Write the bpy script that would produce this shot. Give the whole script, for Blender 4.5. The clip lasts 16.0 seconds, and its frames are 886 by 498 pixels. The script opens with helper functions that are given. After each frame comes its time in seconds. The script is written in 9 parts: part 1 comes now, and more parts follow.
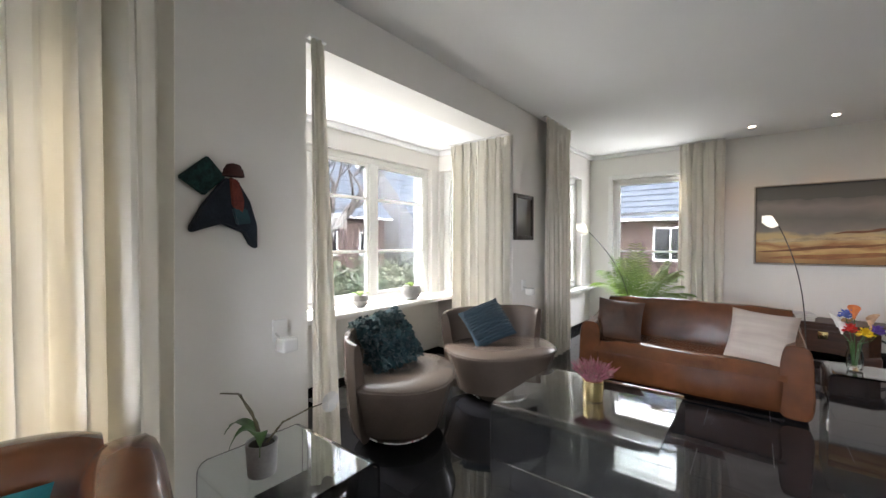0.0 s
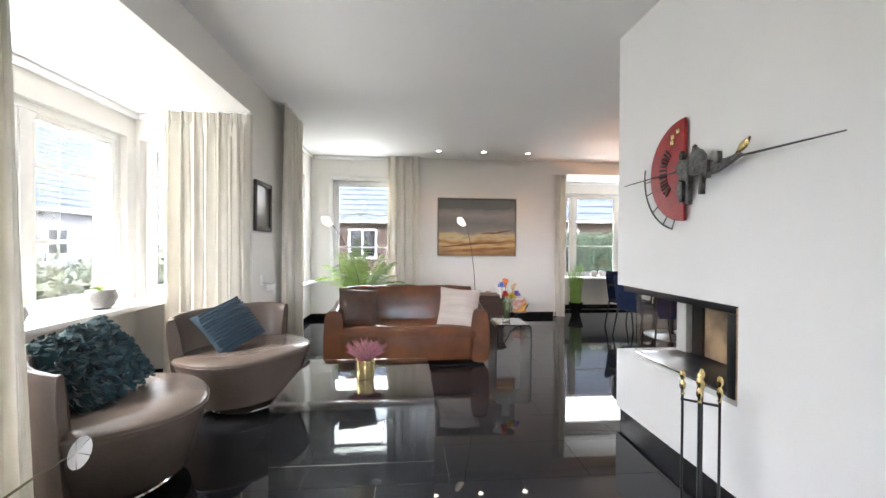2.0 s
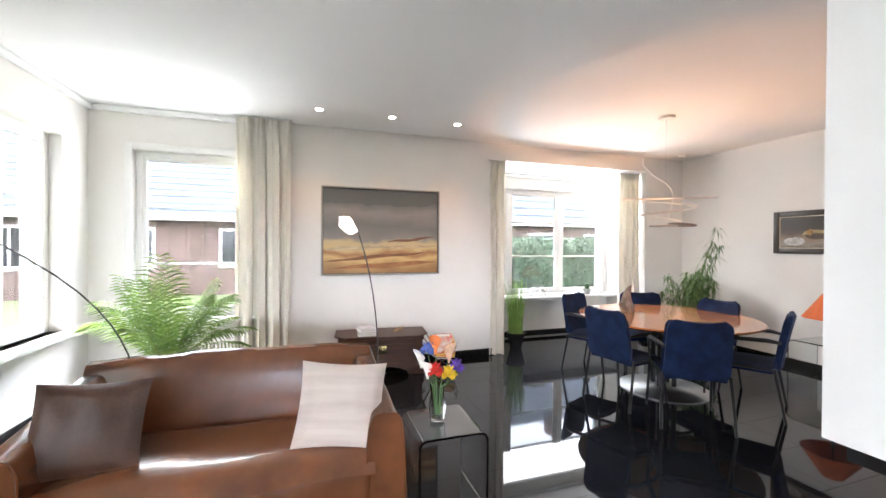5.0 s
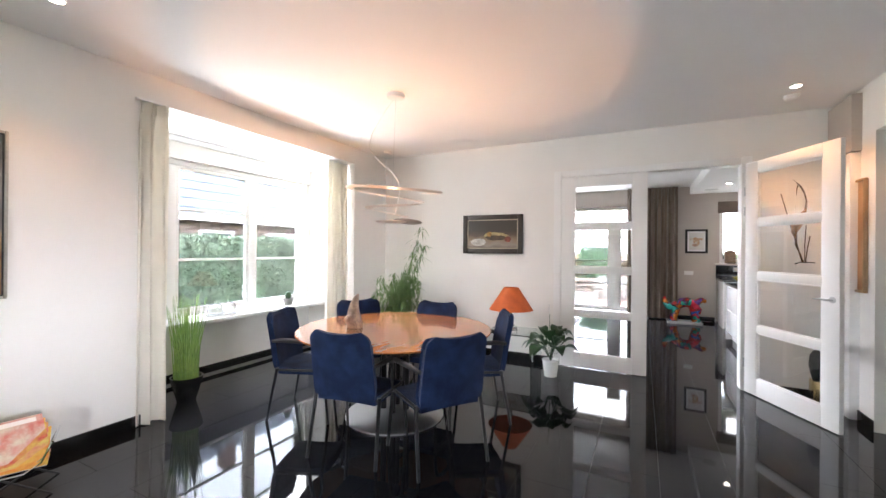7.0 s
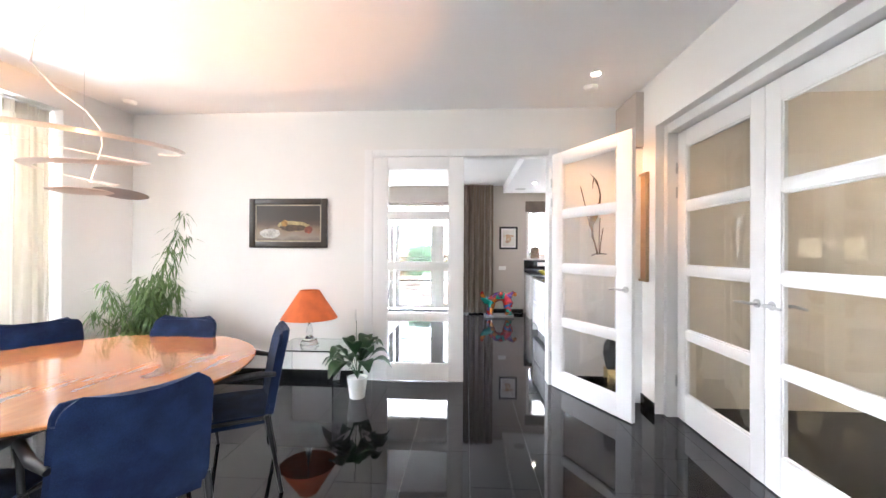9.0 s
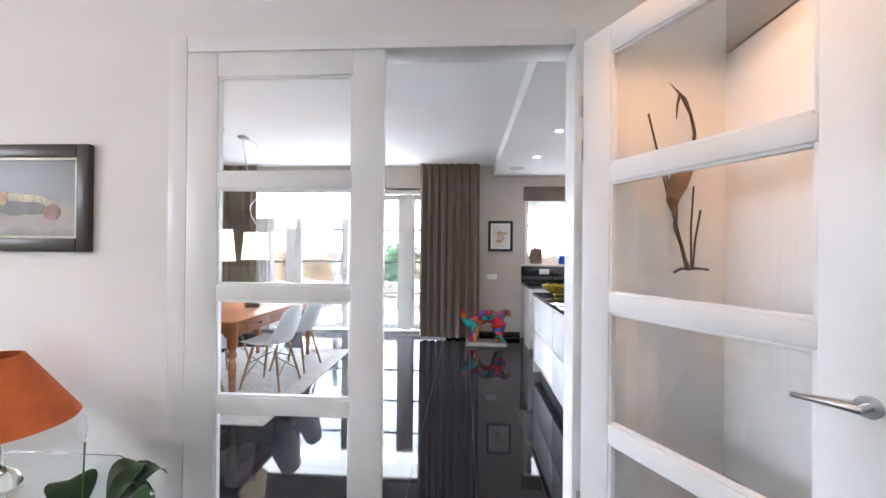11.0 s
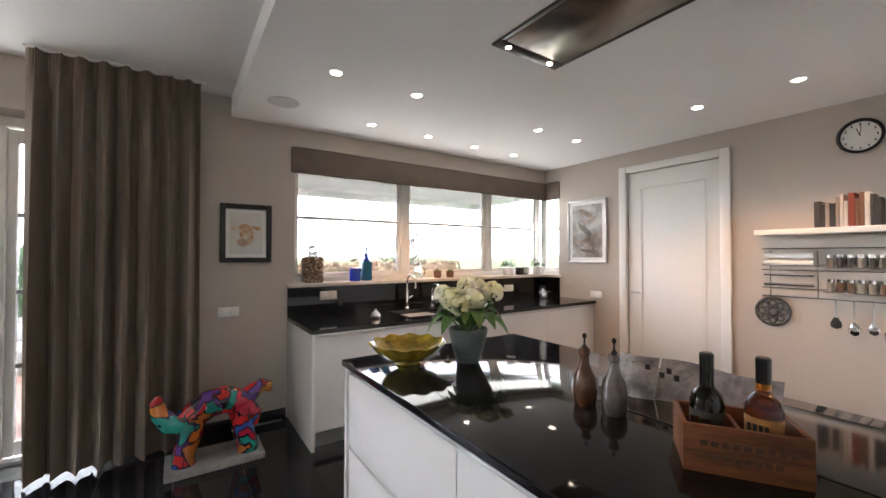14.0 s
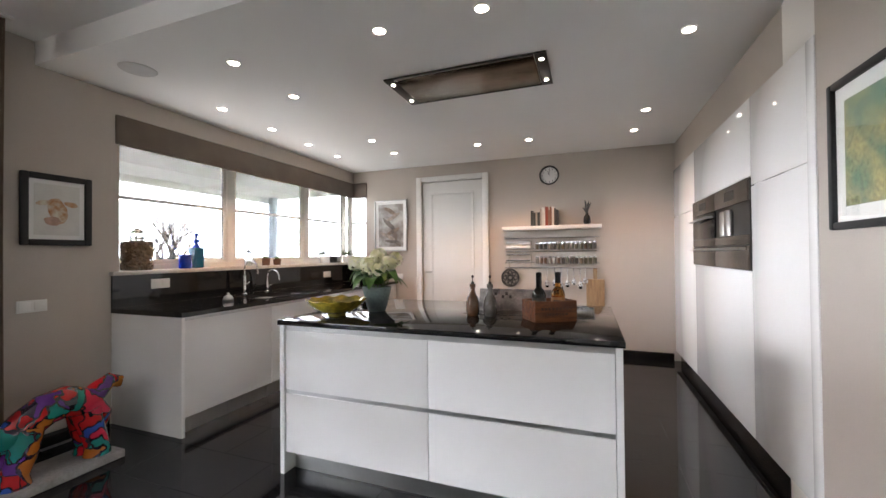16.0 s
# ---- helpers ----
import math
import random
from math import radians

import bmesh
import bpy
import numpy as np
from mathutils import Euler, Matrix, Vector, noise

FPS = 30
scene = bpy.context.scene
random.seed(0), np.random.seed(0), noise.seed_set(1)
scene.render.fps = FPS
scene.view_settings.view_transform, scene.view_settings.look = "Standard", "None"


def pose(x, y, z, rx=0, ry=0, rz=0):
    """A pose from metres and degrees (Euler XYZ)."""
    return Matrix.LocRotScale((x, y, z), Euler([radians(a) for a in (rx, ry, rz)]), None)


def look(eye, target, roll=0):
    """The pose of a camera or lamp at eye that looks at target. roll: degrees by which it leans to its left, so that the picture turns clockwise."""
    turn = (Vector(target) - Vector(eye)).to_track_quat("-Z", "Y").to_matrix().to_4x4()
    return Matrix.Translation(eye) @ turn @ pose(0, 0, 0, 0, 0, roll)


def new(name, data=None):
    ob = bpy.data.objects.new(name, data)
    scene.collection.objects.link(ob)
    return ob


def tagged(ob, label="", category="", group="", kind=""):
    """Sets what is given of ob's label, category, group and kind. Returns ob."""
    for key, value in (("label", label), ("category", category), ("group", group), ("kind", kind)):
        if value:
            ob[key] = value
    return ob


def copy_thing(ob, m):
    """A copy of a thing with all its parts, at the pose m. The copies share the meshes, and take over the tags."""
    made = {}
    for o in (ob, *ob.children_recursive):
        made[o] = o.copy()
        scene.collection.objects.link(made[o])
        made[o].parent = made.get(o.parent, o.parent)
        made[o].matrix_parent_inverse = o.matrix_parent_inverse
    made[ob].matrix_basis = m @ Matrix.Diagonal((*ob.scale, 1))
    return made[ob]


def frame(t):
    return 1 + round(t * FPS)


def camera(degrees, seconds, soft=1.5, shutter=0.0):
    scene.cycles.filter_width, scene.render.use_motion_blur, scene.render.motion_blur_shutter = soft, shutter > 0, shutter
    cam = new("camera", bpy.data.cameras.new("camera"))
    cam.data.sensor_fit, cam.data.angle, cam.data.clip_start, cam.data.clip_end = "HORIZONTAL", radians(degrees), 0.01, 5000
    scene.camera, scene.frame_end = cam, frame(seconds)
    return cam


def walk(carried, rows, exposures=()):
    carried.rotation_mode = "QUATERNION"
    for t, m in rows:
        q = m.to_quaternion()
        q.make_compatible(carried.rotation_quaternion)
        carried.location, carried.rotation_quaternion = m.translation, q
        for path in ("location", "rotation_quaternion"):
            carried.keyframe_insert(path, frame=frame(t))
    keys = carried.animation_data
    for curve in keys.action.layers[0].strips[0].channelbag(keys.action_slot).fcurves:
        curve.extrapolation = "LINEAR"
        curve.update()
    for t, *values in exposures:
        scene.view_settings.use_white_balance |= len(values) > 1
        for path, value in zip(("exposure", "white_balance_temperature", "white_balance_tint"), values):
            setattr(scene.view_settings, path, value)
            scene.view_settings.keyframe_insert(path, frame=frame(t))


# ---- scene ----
cam = camera(96.9, 16.0)
PATH = [
    (0, (-0.039, 0.183, 1.39), (-1.282, 1.749, 1.358), -0.0),
    (0.5, (-0.269, 0.109, 1.38), (-1.06, 1.945, 1.339), 0.1),
    (1, (-0.398, -0.024, 1.332), (-0.694, 1.954, 1.309), 0.3),
    (1.5, (-0.486, -0.056, 1.326), (-0.489, 1.944, 1.306), 0.4),
    (2, (-0.565, 0.009, 1.292), (-0.388, 2.002, 1.274), 0.4),
    (2.5, (-0.612, 0.169, 1.339), (-0.361, 2.153, 1.318), 0.4),
    (3, (-0.537, 0.491, 1.42), (-0.282, 2.475, 1.399), 0.4),
    (3.2, (-0.498, 0.631, 1.46), (-0.247, 2.615, 1.44), 0.5),
    (5.3, (-0.043, 2.497, 1.449), (0.764, 4.327, 1.438), 0.4),
    (5.5, (0.03, 2.666, 1.44), (0.976, 4.428, 1.428), 0.5),
    (6, (0.227, 3.022, 1.465), (1.5, 4.564, 1.459), 0.7),
    (6.4, (0.325, 3.253, 1.432), (1.821, 4.58, 1.421), 0.6),
    (6.5, (0.358, 3.3, 1.43), (1.914, 4.558, 1.426), 0.6),
    (6.9, (0.415, 3.441, 1.432), (2.165, 4.408, 1.432), 0.6),
    (7, (0.427, 3.436, 1.432), (2.211, 4.341, 1.435), 0.5),
    (7.5, (0.483, 3.436, 1.433), (2.402, 3.999, 1.438), 0.4),
    (8, (0.679, 3.387, 1.38), (2.661, 3.651, 1.39), 0.4),
    (8.5, (0.993, 3.326, 1.384), (2.988, 3.464, 1.397), 0.2),
    (9, (1.396, 3.358, 1.362), (3.392, 3.476, 1.371), 0.3),
    (9.2, (1.586, 3.361, 1.368), (3.582, 3.472, 1.386), 0.3),
    (11.3, (4.035, 2.933, 1.409), (6.032, 3.046, 1.413), 0.6),
    (11.5, (4.275, 2.902, 1.404), (6.271, 3.028, 1.406), 0.7),
    (12, (4.79, 2.91, 1.439), (6.789, 2.984, 1.448), 0.3),
    (12.5, (5.256, 2.934, 1.451), (7.254, 2.846, 1.479), 0.5),
    (13, (5.692, 2.903, 1.483), (7.67, 2.614, 1.509), 0.4),
    (13.5, (6.119, 2.867, 1.477), (8.002, 2.194, 1.509), 0.1),
    (14, (6.373, 2.91, 1.462), (8.032, 1.794, 1.494), -0.0),
    (14.5, (6.465, 3.141, 1.444), (7.64, 1.523, 1.479), -0.1),
    (15, (6.516, 3.494, 1.371), (7.344, 1.673, 1.402), -0.3),
    (15.5, (6.592, 3.833, 1.341), (7.313, 1.968, 1.368), -0.4),
    (16, (6.577, 4.093, 1.315), (7.272, 2.218, 1.341), -0.5),
]
walk(cam, [(t, look(eye, target, roll)) for t, eye, target, roll in PATH],
     [(0, 4.18, 6800, 10), (0.6, 4.46, 6900, 10), (1.2, 4.58, 6800, 10), (2.5, 4.74, 6700, 10), (5.3, 5.15, 6550, 10), (6.4, 5.25, 6500, 10), (7.4, 5.18, 6500, 10), (8.0, 5.3, 6500, 10), (9.2, 5.8, 6300, 10), (11.4, 5.05, 6100, 10), (12.5, 4.5, 6400, 10), (14, 4.30, 6950, 10), (16, 4.22, 6900, 10)])

# ---- world and daylight ----
world = bpy.data.worlds.new("overcast_sky")
scene.world = world
world.use_nodes = True
wn = world.node_tree.nodes
sky = wn.new("ShaderNodeTexSky")
sky.sky_type, sky.sun_disc = "NISHITA", False
sky.sun_elevation, sky.sun_rotation = radians(38), radians(250)
sky.air_density, sky.dust_density = 1.0, 4.0
soft_sky = wn.new("ShaderNodeMixRGB")
soft_sky.inputs["Fac"].default_value = 0.8
soft_sky.inputs["Color2"].default_value = (19.2, 20.6, 23.4, 1)
world.node_tree.links.new(sky.outputs[0], soft_sky.inputs["Color1"])
world.node_tree.links.new(soft_sky.outputs[0], wn["Background"].inputs["Color"])
wn["Background"].inputs["Strength"].default_value = 0.15
sun_data = bpy.data.lights.new("sun", "SUN")
sun_data.energy, sun_data.angle, sun_data.color = 0.75, radians(25), (1, 0.98, 0.95)
sun = new("sun", sun_data)
sun.matrix_world = look((0, 0, 30), (14, 5, 12))


def window_light(name, eye, target, w, h, power, colour=(0.93, 0.96, 1.0), portal=True):
    """Sky light that comes in through one window opening."""
    d = bpy.data.lights.new(name, "AREA")
    d.shape, d.size, d.size_y, d.energy, d.color = "RECTANGLE", w, h, power, colour
    d.cycles.is_portal = portal
    ob = new(name, d)
    ob.matrix_world = look(eye, target)
    return ob


def spot(name, eye, target, power, cone=70, colour=(1.0, 0.64, 0.38), blend=0.6, radius=0.03):
    d = bpy.data.lights.new(name, "SPOT")
    d.energy, d.spot_size, d.spot_blend, d.color, d.shadow_soft_size = power, radians(cone), blend, colour, radius
    ob = new(name, d)
    ob.matrix_world = look(eye, target)
    return ob


# ---- materials ----
def material(name, colour, rough=0.5, metal=0.0, vary=0.06, scale=6.0, bump=0.0, bscale=60.0, spec=0.5, coat=0.0, second=None, stretch=(1, 1, 1), trans=0.0, emit=None, power=0.0, sheen=0.0, rand=0.0):
    """One surface: a base colour that varies at two scales, and fine relief."""
    m = bpy.data.materials.new(name)
    m.use_nodes = True
    n, l = m.node_tree.nodes, m.node_tree.links
    b = n["Principled BSDF"]
    b.inputs["Roughness"].default_value, b.inputs["Metallic"].default_value = rough, metal
    b.inputs["Specular IOR Level"].default_value = spec
    b.inputs["Coat Weight"].default_value, b.inputs["Coat Roughness"].default_value = coat, 0.05
    b.inputs["Transmission Weight"].default_value = trans
    b.inputs["Sheen Weight"].default_value = sheen
    co = n.new("ShaderNodeTexCoord")
    mp = n.new("ShaderNodeMapping")
    mp.inputs["Scale"].default_value = stretch
    l.new(co.outputs["Object"], mp.inputs["Vector"])
    big, fine = n.new("ShaderNodeTexNoise"), n.new("ShaderNodeTexNoise")
    big.inputs["Scale"].default_value, big.inputs["Detail"].default_value = scale, 4
    fine.inputs["Scale"].default_value, fine.inputs["Detail"].default_value = bscale, 5
    l.new(mp.outputs[0], big.inputs["Vector"])
    l.new(mp.outputs[0], fine.inputs["Vector"])
    other = second or tuple(max(0.0, c * (1 - 2.5 * vary)) for c in colour)
    mix = n.new("ShaderNodeMixRGB")
    mix.inputs["Color1"].default_value, mix.inputs["Color2"].default_value = (*colour, 1), (*other, 1)
    ramp = n.new("ShaderNodeMapRange")
    ramp.inputs["From Min"].default_value, ramp.inputs["From Max"].default_value = 0.35, 0.68
    l.new(big.outputs["Fac"], ramp.inputs["Value"])
    l.new(ramp.outputs[0], mix.inputs["Fac"])
    grain = n.new("ShaderNodeMixRGB")
    grain.blend_type = "OVERLAY"
    grain.inputs["Fac"].default_value = min(1.0, vary * 3)
    l.new(mix.outputs[0], grain.inputs["Color1"])
    l.new(fine.outputs["Fac"], grain.inputs["Color2"])
    out = grain.outputs[0]
    if rand:
        info, hsv = n.new("ShaderNodeObjectInfo"), n.new("ShaderNodeHueSaturation")
        rr = n.new("ShaderNodeMapRange")
        rr.inputs["To Min"].default_value, rr.inputs["To Max"].default_value = 1 - rand, 1 + rand
        l.new(info.outputs["Random"], rr.inputs["Value"])
        l.new(rr.outputs[0], hsv.inputs["Value"])
        l.new(out, hsv.inputs["Color"])
        out = hsv.outputs[0]
    l.new(out, b.inputs["Base Color"])
    if bump:
        bp = n.new("ShaderNodeBump")
        bp.inputs["Strength"].default_value, bp.inputs["Distance"].default_value = bump, 0.01
        l.new(fine.outputs["Fac"], bp.inputs["Height"])
        l.new(bp.outputs[0], b.inputs["Normal"])
    if emit:
        b.inputs["Emission Color"].default_value, b.inputs["Emission Strength"].default_value = (*emit, 1), power
    return m


def let_through(m, colour, share):
    """Let a thin cloth pass part of the light that falls on its other side."""
    nt = m.node_tree
    out = next(n for n in nt.nodes if n.type == "OUTPUT_MATERIAL")
    mix, tl = nt.nodes.new("ShaderNodeMixShader"), nt.nodes.new("ShaderNodeBsdfTranslucent")
    tl.inputs["Color"].default_value = (*colour, 1)
    mix.inputs[0].default_value = share
    nt.links.new(out.inputs["Surface"].links[0].from_socket, mix.inputs[1])
    nt.links.new(tl.outputs[0], mix.inputs[2])
    nt.links.new(mix.outputs[0], out.inputs["Surface"])


def glass_material(name, colour=(1, 1, 1), rough=0.0, ior=1.45):
    m = bpy.data.materials.new(name)
    m.use_nodes = True
    b = m.node_tree.nodes["Principled BSDF"]
    b.inputs["Base Color"].default_value = (*colour, 1)
    b.inputs["Transmission Weight"].default_value, b.inputs["Roughness"].default_value, b.inputs["IOR"].default_value = 1, rough, ior
    return m


def bands(name, stops, axis="Z", rough=0.6, wobble=0.08, scale=4.0, size=(0, 1), stretch=(1, 1, 1), bump=0.1):
    """Colours laid in soft wavering bands along one local axis, as brushed on a canvas."""
    m = bpy.data.materials.new(name)
    m.use_nodes = True
    n, l = m.node_tree.nodes, m.node_tree.links
    b = n["Principled BSDF"]
    b.inputs["Roughness"].default_value = rough
    co, sep = n.new("ShaderNodeTexCoord"), n.new("ShaderNodeSeparateXYZ")
    l.new(co.outputs["Object"], sep.inputs[0])
    mp, no = n.new("ShaderNodeMapping"), n.new("ShaderNodeTexNoise")
    mp.inputs["Scale"].default_value = stretch
    no.inputs["Scale"].default_value, no.inputs["Detail"].default_value = scale, 6
    l.new(co.outputs["Object"], mp.inputs["Vector"])
    l.new(mp.outputs[0], no.inputs["Vector"])
    rng = n.new("ShaderNodeMapRange")
    rng.inputs["From Min"].default_value, rng.inputs["From Max"].default_value = size
    l.new(sep.outputs[axis], rng.inputs["Value"])
    add = n.new("ShaderNodeMath")
    add.operation = "MULTIPLY_ADD"
    l.new(no.outputs["Fac"], add.inputs[0])
    add.inputs[1].default_value = wobble * 2
    l.new(rng.outputs[0], add.inputs[2])
    ramp = n.new("ShaderNodeValToRGB")
    e = ramp.color_ramp.elements
    while len(e) < len(stops):
        e.new(0.5)
    for i, (p, c) in enumerate(stops):
        e[i].position, e[i].color = min(1, p + wobble), (*c, 1)
    l.new(add.outputs[0], ramp.inputs["Fac"])
    l.new(ramp.outputs[0], b.inputs["Base Color"])
    bp = n.new("ShaderNodeBump")
    bp.inputs["Strength"].default_value, bp.inputs["Distance"].default_value = bump, 0.004
    l.new(no.outputs["Fac"], bp.inputs["Height"])
    l.new(bp.outputs[0], b.inputs["Normal"])
    return m


CREAM = material("cream_wall_paint", (0.80, 0.775, 0.735), 0.75, vary=0.02, scale=1.2, bump=0.06, bscale=180)
WHITE_WALL = material("white_plaster", (0.82, 0.815, 0.80), 0.7, vary=0.02, scale=1.0, bump=0.06, bscale=150)
TAUPE = material("taupe_wall_paint", (0.50, 0.445, 0.395), 0.75, vary=0.025, scale=1.2, bump=0.06, bscale=180)
CEILING = material("ceiling_paint", (0.88, 0.875, 0.87), 0.85, vary=0.01, scale=0.8, bump=0.04, bscale=160)
BLACK_STONE = material("polished_black_granite", (0.007, 0.007, 0.008), 0.035, vary=0.25, scale=9, bscale=260, spec=0.30, second=(0.012, 0.012, 0.014), rand=0.3)
JOINT = material("grey_tile_joint", (0.22, 0.22, 0.215), 0.8, vary=0.1, scale=12)
TOP_STONE = material("polished_black_worktop", (0.009, 0.009, 0.010), 0.06, vary=0.3, scale=40, bscale=300, spec=0.45)
PLINTH = material("black_skirting_stone", (0.012, 0.012, 0.012), 0.18, vary=0.2, scale=12)
WHITE_PAINT = material("white_satin_paint", (0.80, 0.79, 0.77), 0.32, vary=0.012, scale=2.0, bump=0.02, bscale=90)
WINDOW_PAINT = material("white_window_paint", (0.82, 0.81, 0.78), 0.35, vary=0.02, scale=3.0)
GLOSS_WHITE = material("white_gloss_lacquer", (0.82, 0.81, 0.80), 0.06, vary=0.006, scale=1.0, coat=0.3)
PANE = glass_material("clear_pane", (0.98, 0.99, 0.99))
# Pane tint added only to darken the outdoor view to the room's exposure.
DIM_VIEW_GLASS = glass_material("view_dimming_glass", (0.14, 0.143, 0.147))
CURTAIN = material("cream_curtain_cloth", (0.88, 0.845, 0.765), 0.9, vary=0.05, scale=3.0, bump=0.25, bscale=320, sheen=0.3)
let_through(CURTAIN, (0.9, 0.84, 0.68), 0.10)
CURTAIN_DARK = material("brown_grey_curtain_cloth", (0.205, 0.152, 0.108), 0.85, vary=0.1, scale=14.0, bump=0.3, bscale=260, stretch=(6, 6, 0.6), sheen=0.3)
def translucent(m, share, colour):
    """Lets part of the light pass through a cloth."""
    n, l = m.node_tree.nodes, m.node_tree.links
    t, mix = n.new("ShaderNodeBsdfTranslucent"), n.new("ShaderNodeMixShader")
    t.inputs["Color"].default_value = (*colour, 1)
    mix.inputs["Fac"].default_value = share
    out = n["Material Output"]
    l.new(n["Principled BSDF"].outputs[0], mix.inputs[1])
    l.new(t.outputs[0], mix.inputs[2])
    l.new(mix.outputs[0], out.inputs["Surface"])


translucent(CURTAIN, 0.28, (0.88, 0.83, 0.73))
translucent(CURTAIN_DARK, 0.06, (0.2, 0.16, 0.12))
LEATHER = material("chestnut_leather", (0.115, 0.040, 0.015), 0.22, vary=0.06, scale=2.6, bump=0.16, bscale=16, second=(0.062, 0.021, 0.009), spec=0.6, coat=0.3)
GREY_LEATHER = material("taupe_leather", (0.105, 0.080, 0.066), 0.24, vary=0.05, scale=5.0, bump=0.06, bscale=80)
DARK_LEATHER = material("dark_brown_leather", (0.05, 0.022, 0.013), 0.4, vary=0.15, scale=7.0, bump=0.25, bscale=100)
TABLE_GLASS = glass_material("table_glass", (0.93, 0.97, 0.96))
CHROME = material("polished_chrome", (0.75, 0.75, 0.76), 0.08, 1.0, vary=0.01)
STEEL = material("brushed_steel", (0.55, 0.55, 0.55), 0.28, 1.0, vary=0.03, stretch=(1, 30, 1), bscale=50)
BLACK_METAL = material("black_metal", (0.015, 0.015, 0.016), 0.3, 0.3, vary=0.1)
BLACK_PLASTIC = material("black_plastic", (0.010, 0.010, 0.011), 0.5, vary=0.1)
BRASS = material("brass", (0.75, 0.58, 0.28), 0.18, 1.0, vary=0.04)
BLUE_CLOTH = material("navy_velour", (0.006, 0.012, 0.038), 0.9, vary=0.14, scale=9, bump=0.3, bscale=220, sheen=0.06, spec=0.15, second=(0.012, 0.026, 0.075))
CHERRY = material("cherry_wood", (0.42, 0.150, 0.045), 0.14, vary=0.04, scale=2.0, bscale=22, stretch=(1.5, 7, 1), second=(0.34, 0.112, 0.034), coat=0.4)
OLD_PINE = material("waxed_pine", (0.33, 0.115, 0.035), 0.3, vary=0.14, scale=4.0, bscale=30, stretch=(1, 10, 10), second=(0.20, 0.065, 0.02))
OAK = material("pale_oak", (0.36, 0.23, 0.12), 0.5, vary=0.12, scale=5, bscale=40, stretch=(8, 8, 1))
LEAF = material("green_leaf", (0.055, 0.13, 0.03), 0.45, vary=0.2, scale=8, second=(0.03, 0.075, 0.02))
LEAF_LIGHT = material("fresh_green_leaf", (0.26, 0.38, 0.08), 0.5, vary=0.2, scale=8, second=(0.14, 0.26, 0.06))
LEAF_MID = material("narrow_green_leaf", (0.13, 0.21, 0.06), 0.5, vary=0.2, scale=8, second=(0.07, 0.14, 0.04))
LEAF_DARK = material("glossy_dark_leaf", (0.018, 0.06, 0.018), 0.28, vary=0.2, scale=10)
SOIL = material("potting_soil", (0.03, 0.02, 0.014), 0.95, vary=0.2, bump=0.6)
CERAMIC_BLACK = material("black_glazed_pot", (0.012, 0.012, 0.013), 0.15, vary=0.1)
CERAMIC_WHITE = material("white_glazed_pot", (0.78, 0.77, 0.75), 0.2, vary=0.02)
CERAMIC_GREY = material("grey_stoneware", (0.30, 0.29, 0.28), 0.5, vary=0.12, scale=9, bump=0.15)


# ---- mesh helpers ----
def part(name, bm, mat, parent=None, label="", smooth=True):
    """Links a bmesh as one mesh object under a thing or a part."""
    me = bpy.data.meshes.new(name)
    bmesh.ops.recalc_face_normals(bm, faces=bm.faces)
    bm.to_mesh(me)
    bm.free()
    for mt in (mat if isinstance(mat, (list, tuple)) else [mat]):
        me.materials.append(mt)
    if smooth:
        me.shade_smooth()
        me.set_sharp_from_angle(angle=radians(38))
    ob = new(name, me)
    if parent:
        ob.parent = parent
    if label:
        tagged(ob, label)
    return ob


def thing(name, place, label, category, group="", turn=0.0, kind=""):
    ob = new(name)
    ob.empty_display_size = 0.1
    ob.matrix_basis = pose(*place, 0, 0, turn)
    return tagged(ob, label, category, group, kind)


def box(bm, a, b, bevel=0.0, seg=2, turn=None):
    r = bmesh.ops.create_cube(bm, size=1)
    vs = r["verts"]
    c, s = [(p + q) / 2 for p, q in zip(a, b)], [abs(q - p) for p, q in zip(a, b)]
    for v in vs:
        v.co = Vector((v.co.x * s[0], v.co.y * s[1], v.co.z * s[2]))
    if bevel:
        es = list({e for v in vs for e in v.link_edges})
        out = bmesh.ops.bevel(bm, geom=es, offset=min(bevel, min(s) * 0.49), segments=seg, affect="EDGES", profile=0.5)
        vs = list({v for f in out["faces"] for v in f.verts} | {v for v in vs if v.is_valid})
    m = Matrix.Translation(c) @ (turn or Matrix())
    for v in vs:
        v.co = m @ v.co
    return vs


def B(a, b, bevel=0.0, seg=2):
    bm = bmesh.new()
    box(bm, a, b, bevel, seg)
    return bm


def boxes(*items, bevel=0.0):
    bm = bmesh.new()
    for a, b in items:
        box(bm, a, b, bevel)
    return bm


def lathe(bm, prof, seg=28, at=(0, 0, 0), cap=True, squash=(1, 1)):
    rings = []
    for r, z in prof:
        rings.append([bm.verts.new((at[0] + max(r, 1e-4) * squash[0] * math.cos(k * math.tau / seg), at[1] + max(r, 1e-4) * squash[1] * math.sin(k * math.tau / seg), at[2] + z)) for k in range(seg)])
    for p, q in zip(rings, rings[1:]):
        for k in range(seg):
            bm.faces.new((p[k], p[(k + 1) % seg], q[(k + 1) % seg], q[k]))
    if cap:
        bm.faces.new(list(reversed(rings[0])))
        bm.faces.new(rings[-1])
    return bm


def L(prof, seg=28, at=(0, 0, 0), cap=True, squash=(1, 1)):
    return lathe(bmesh.new(), prof, seg, at, cap, squash)


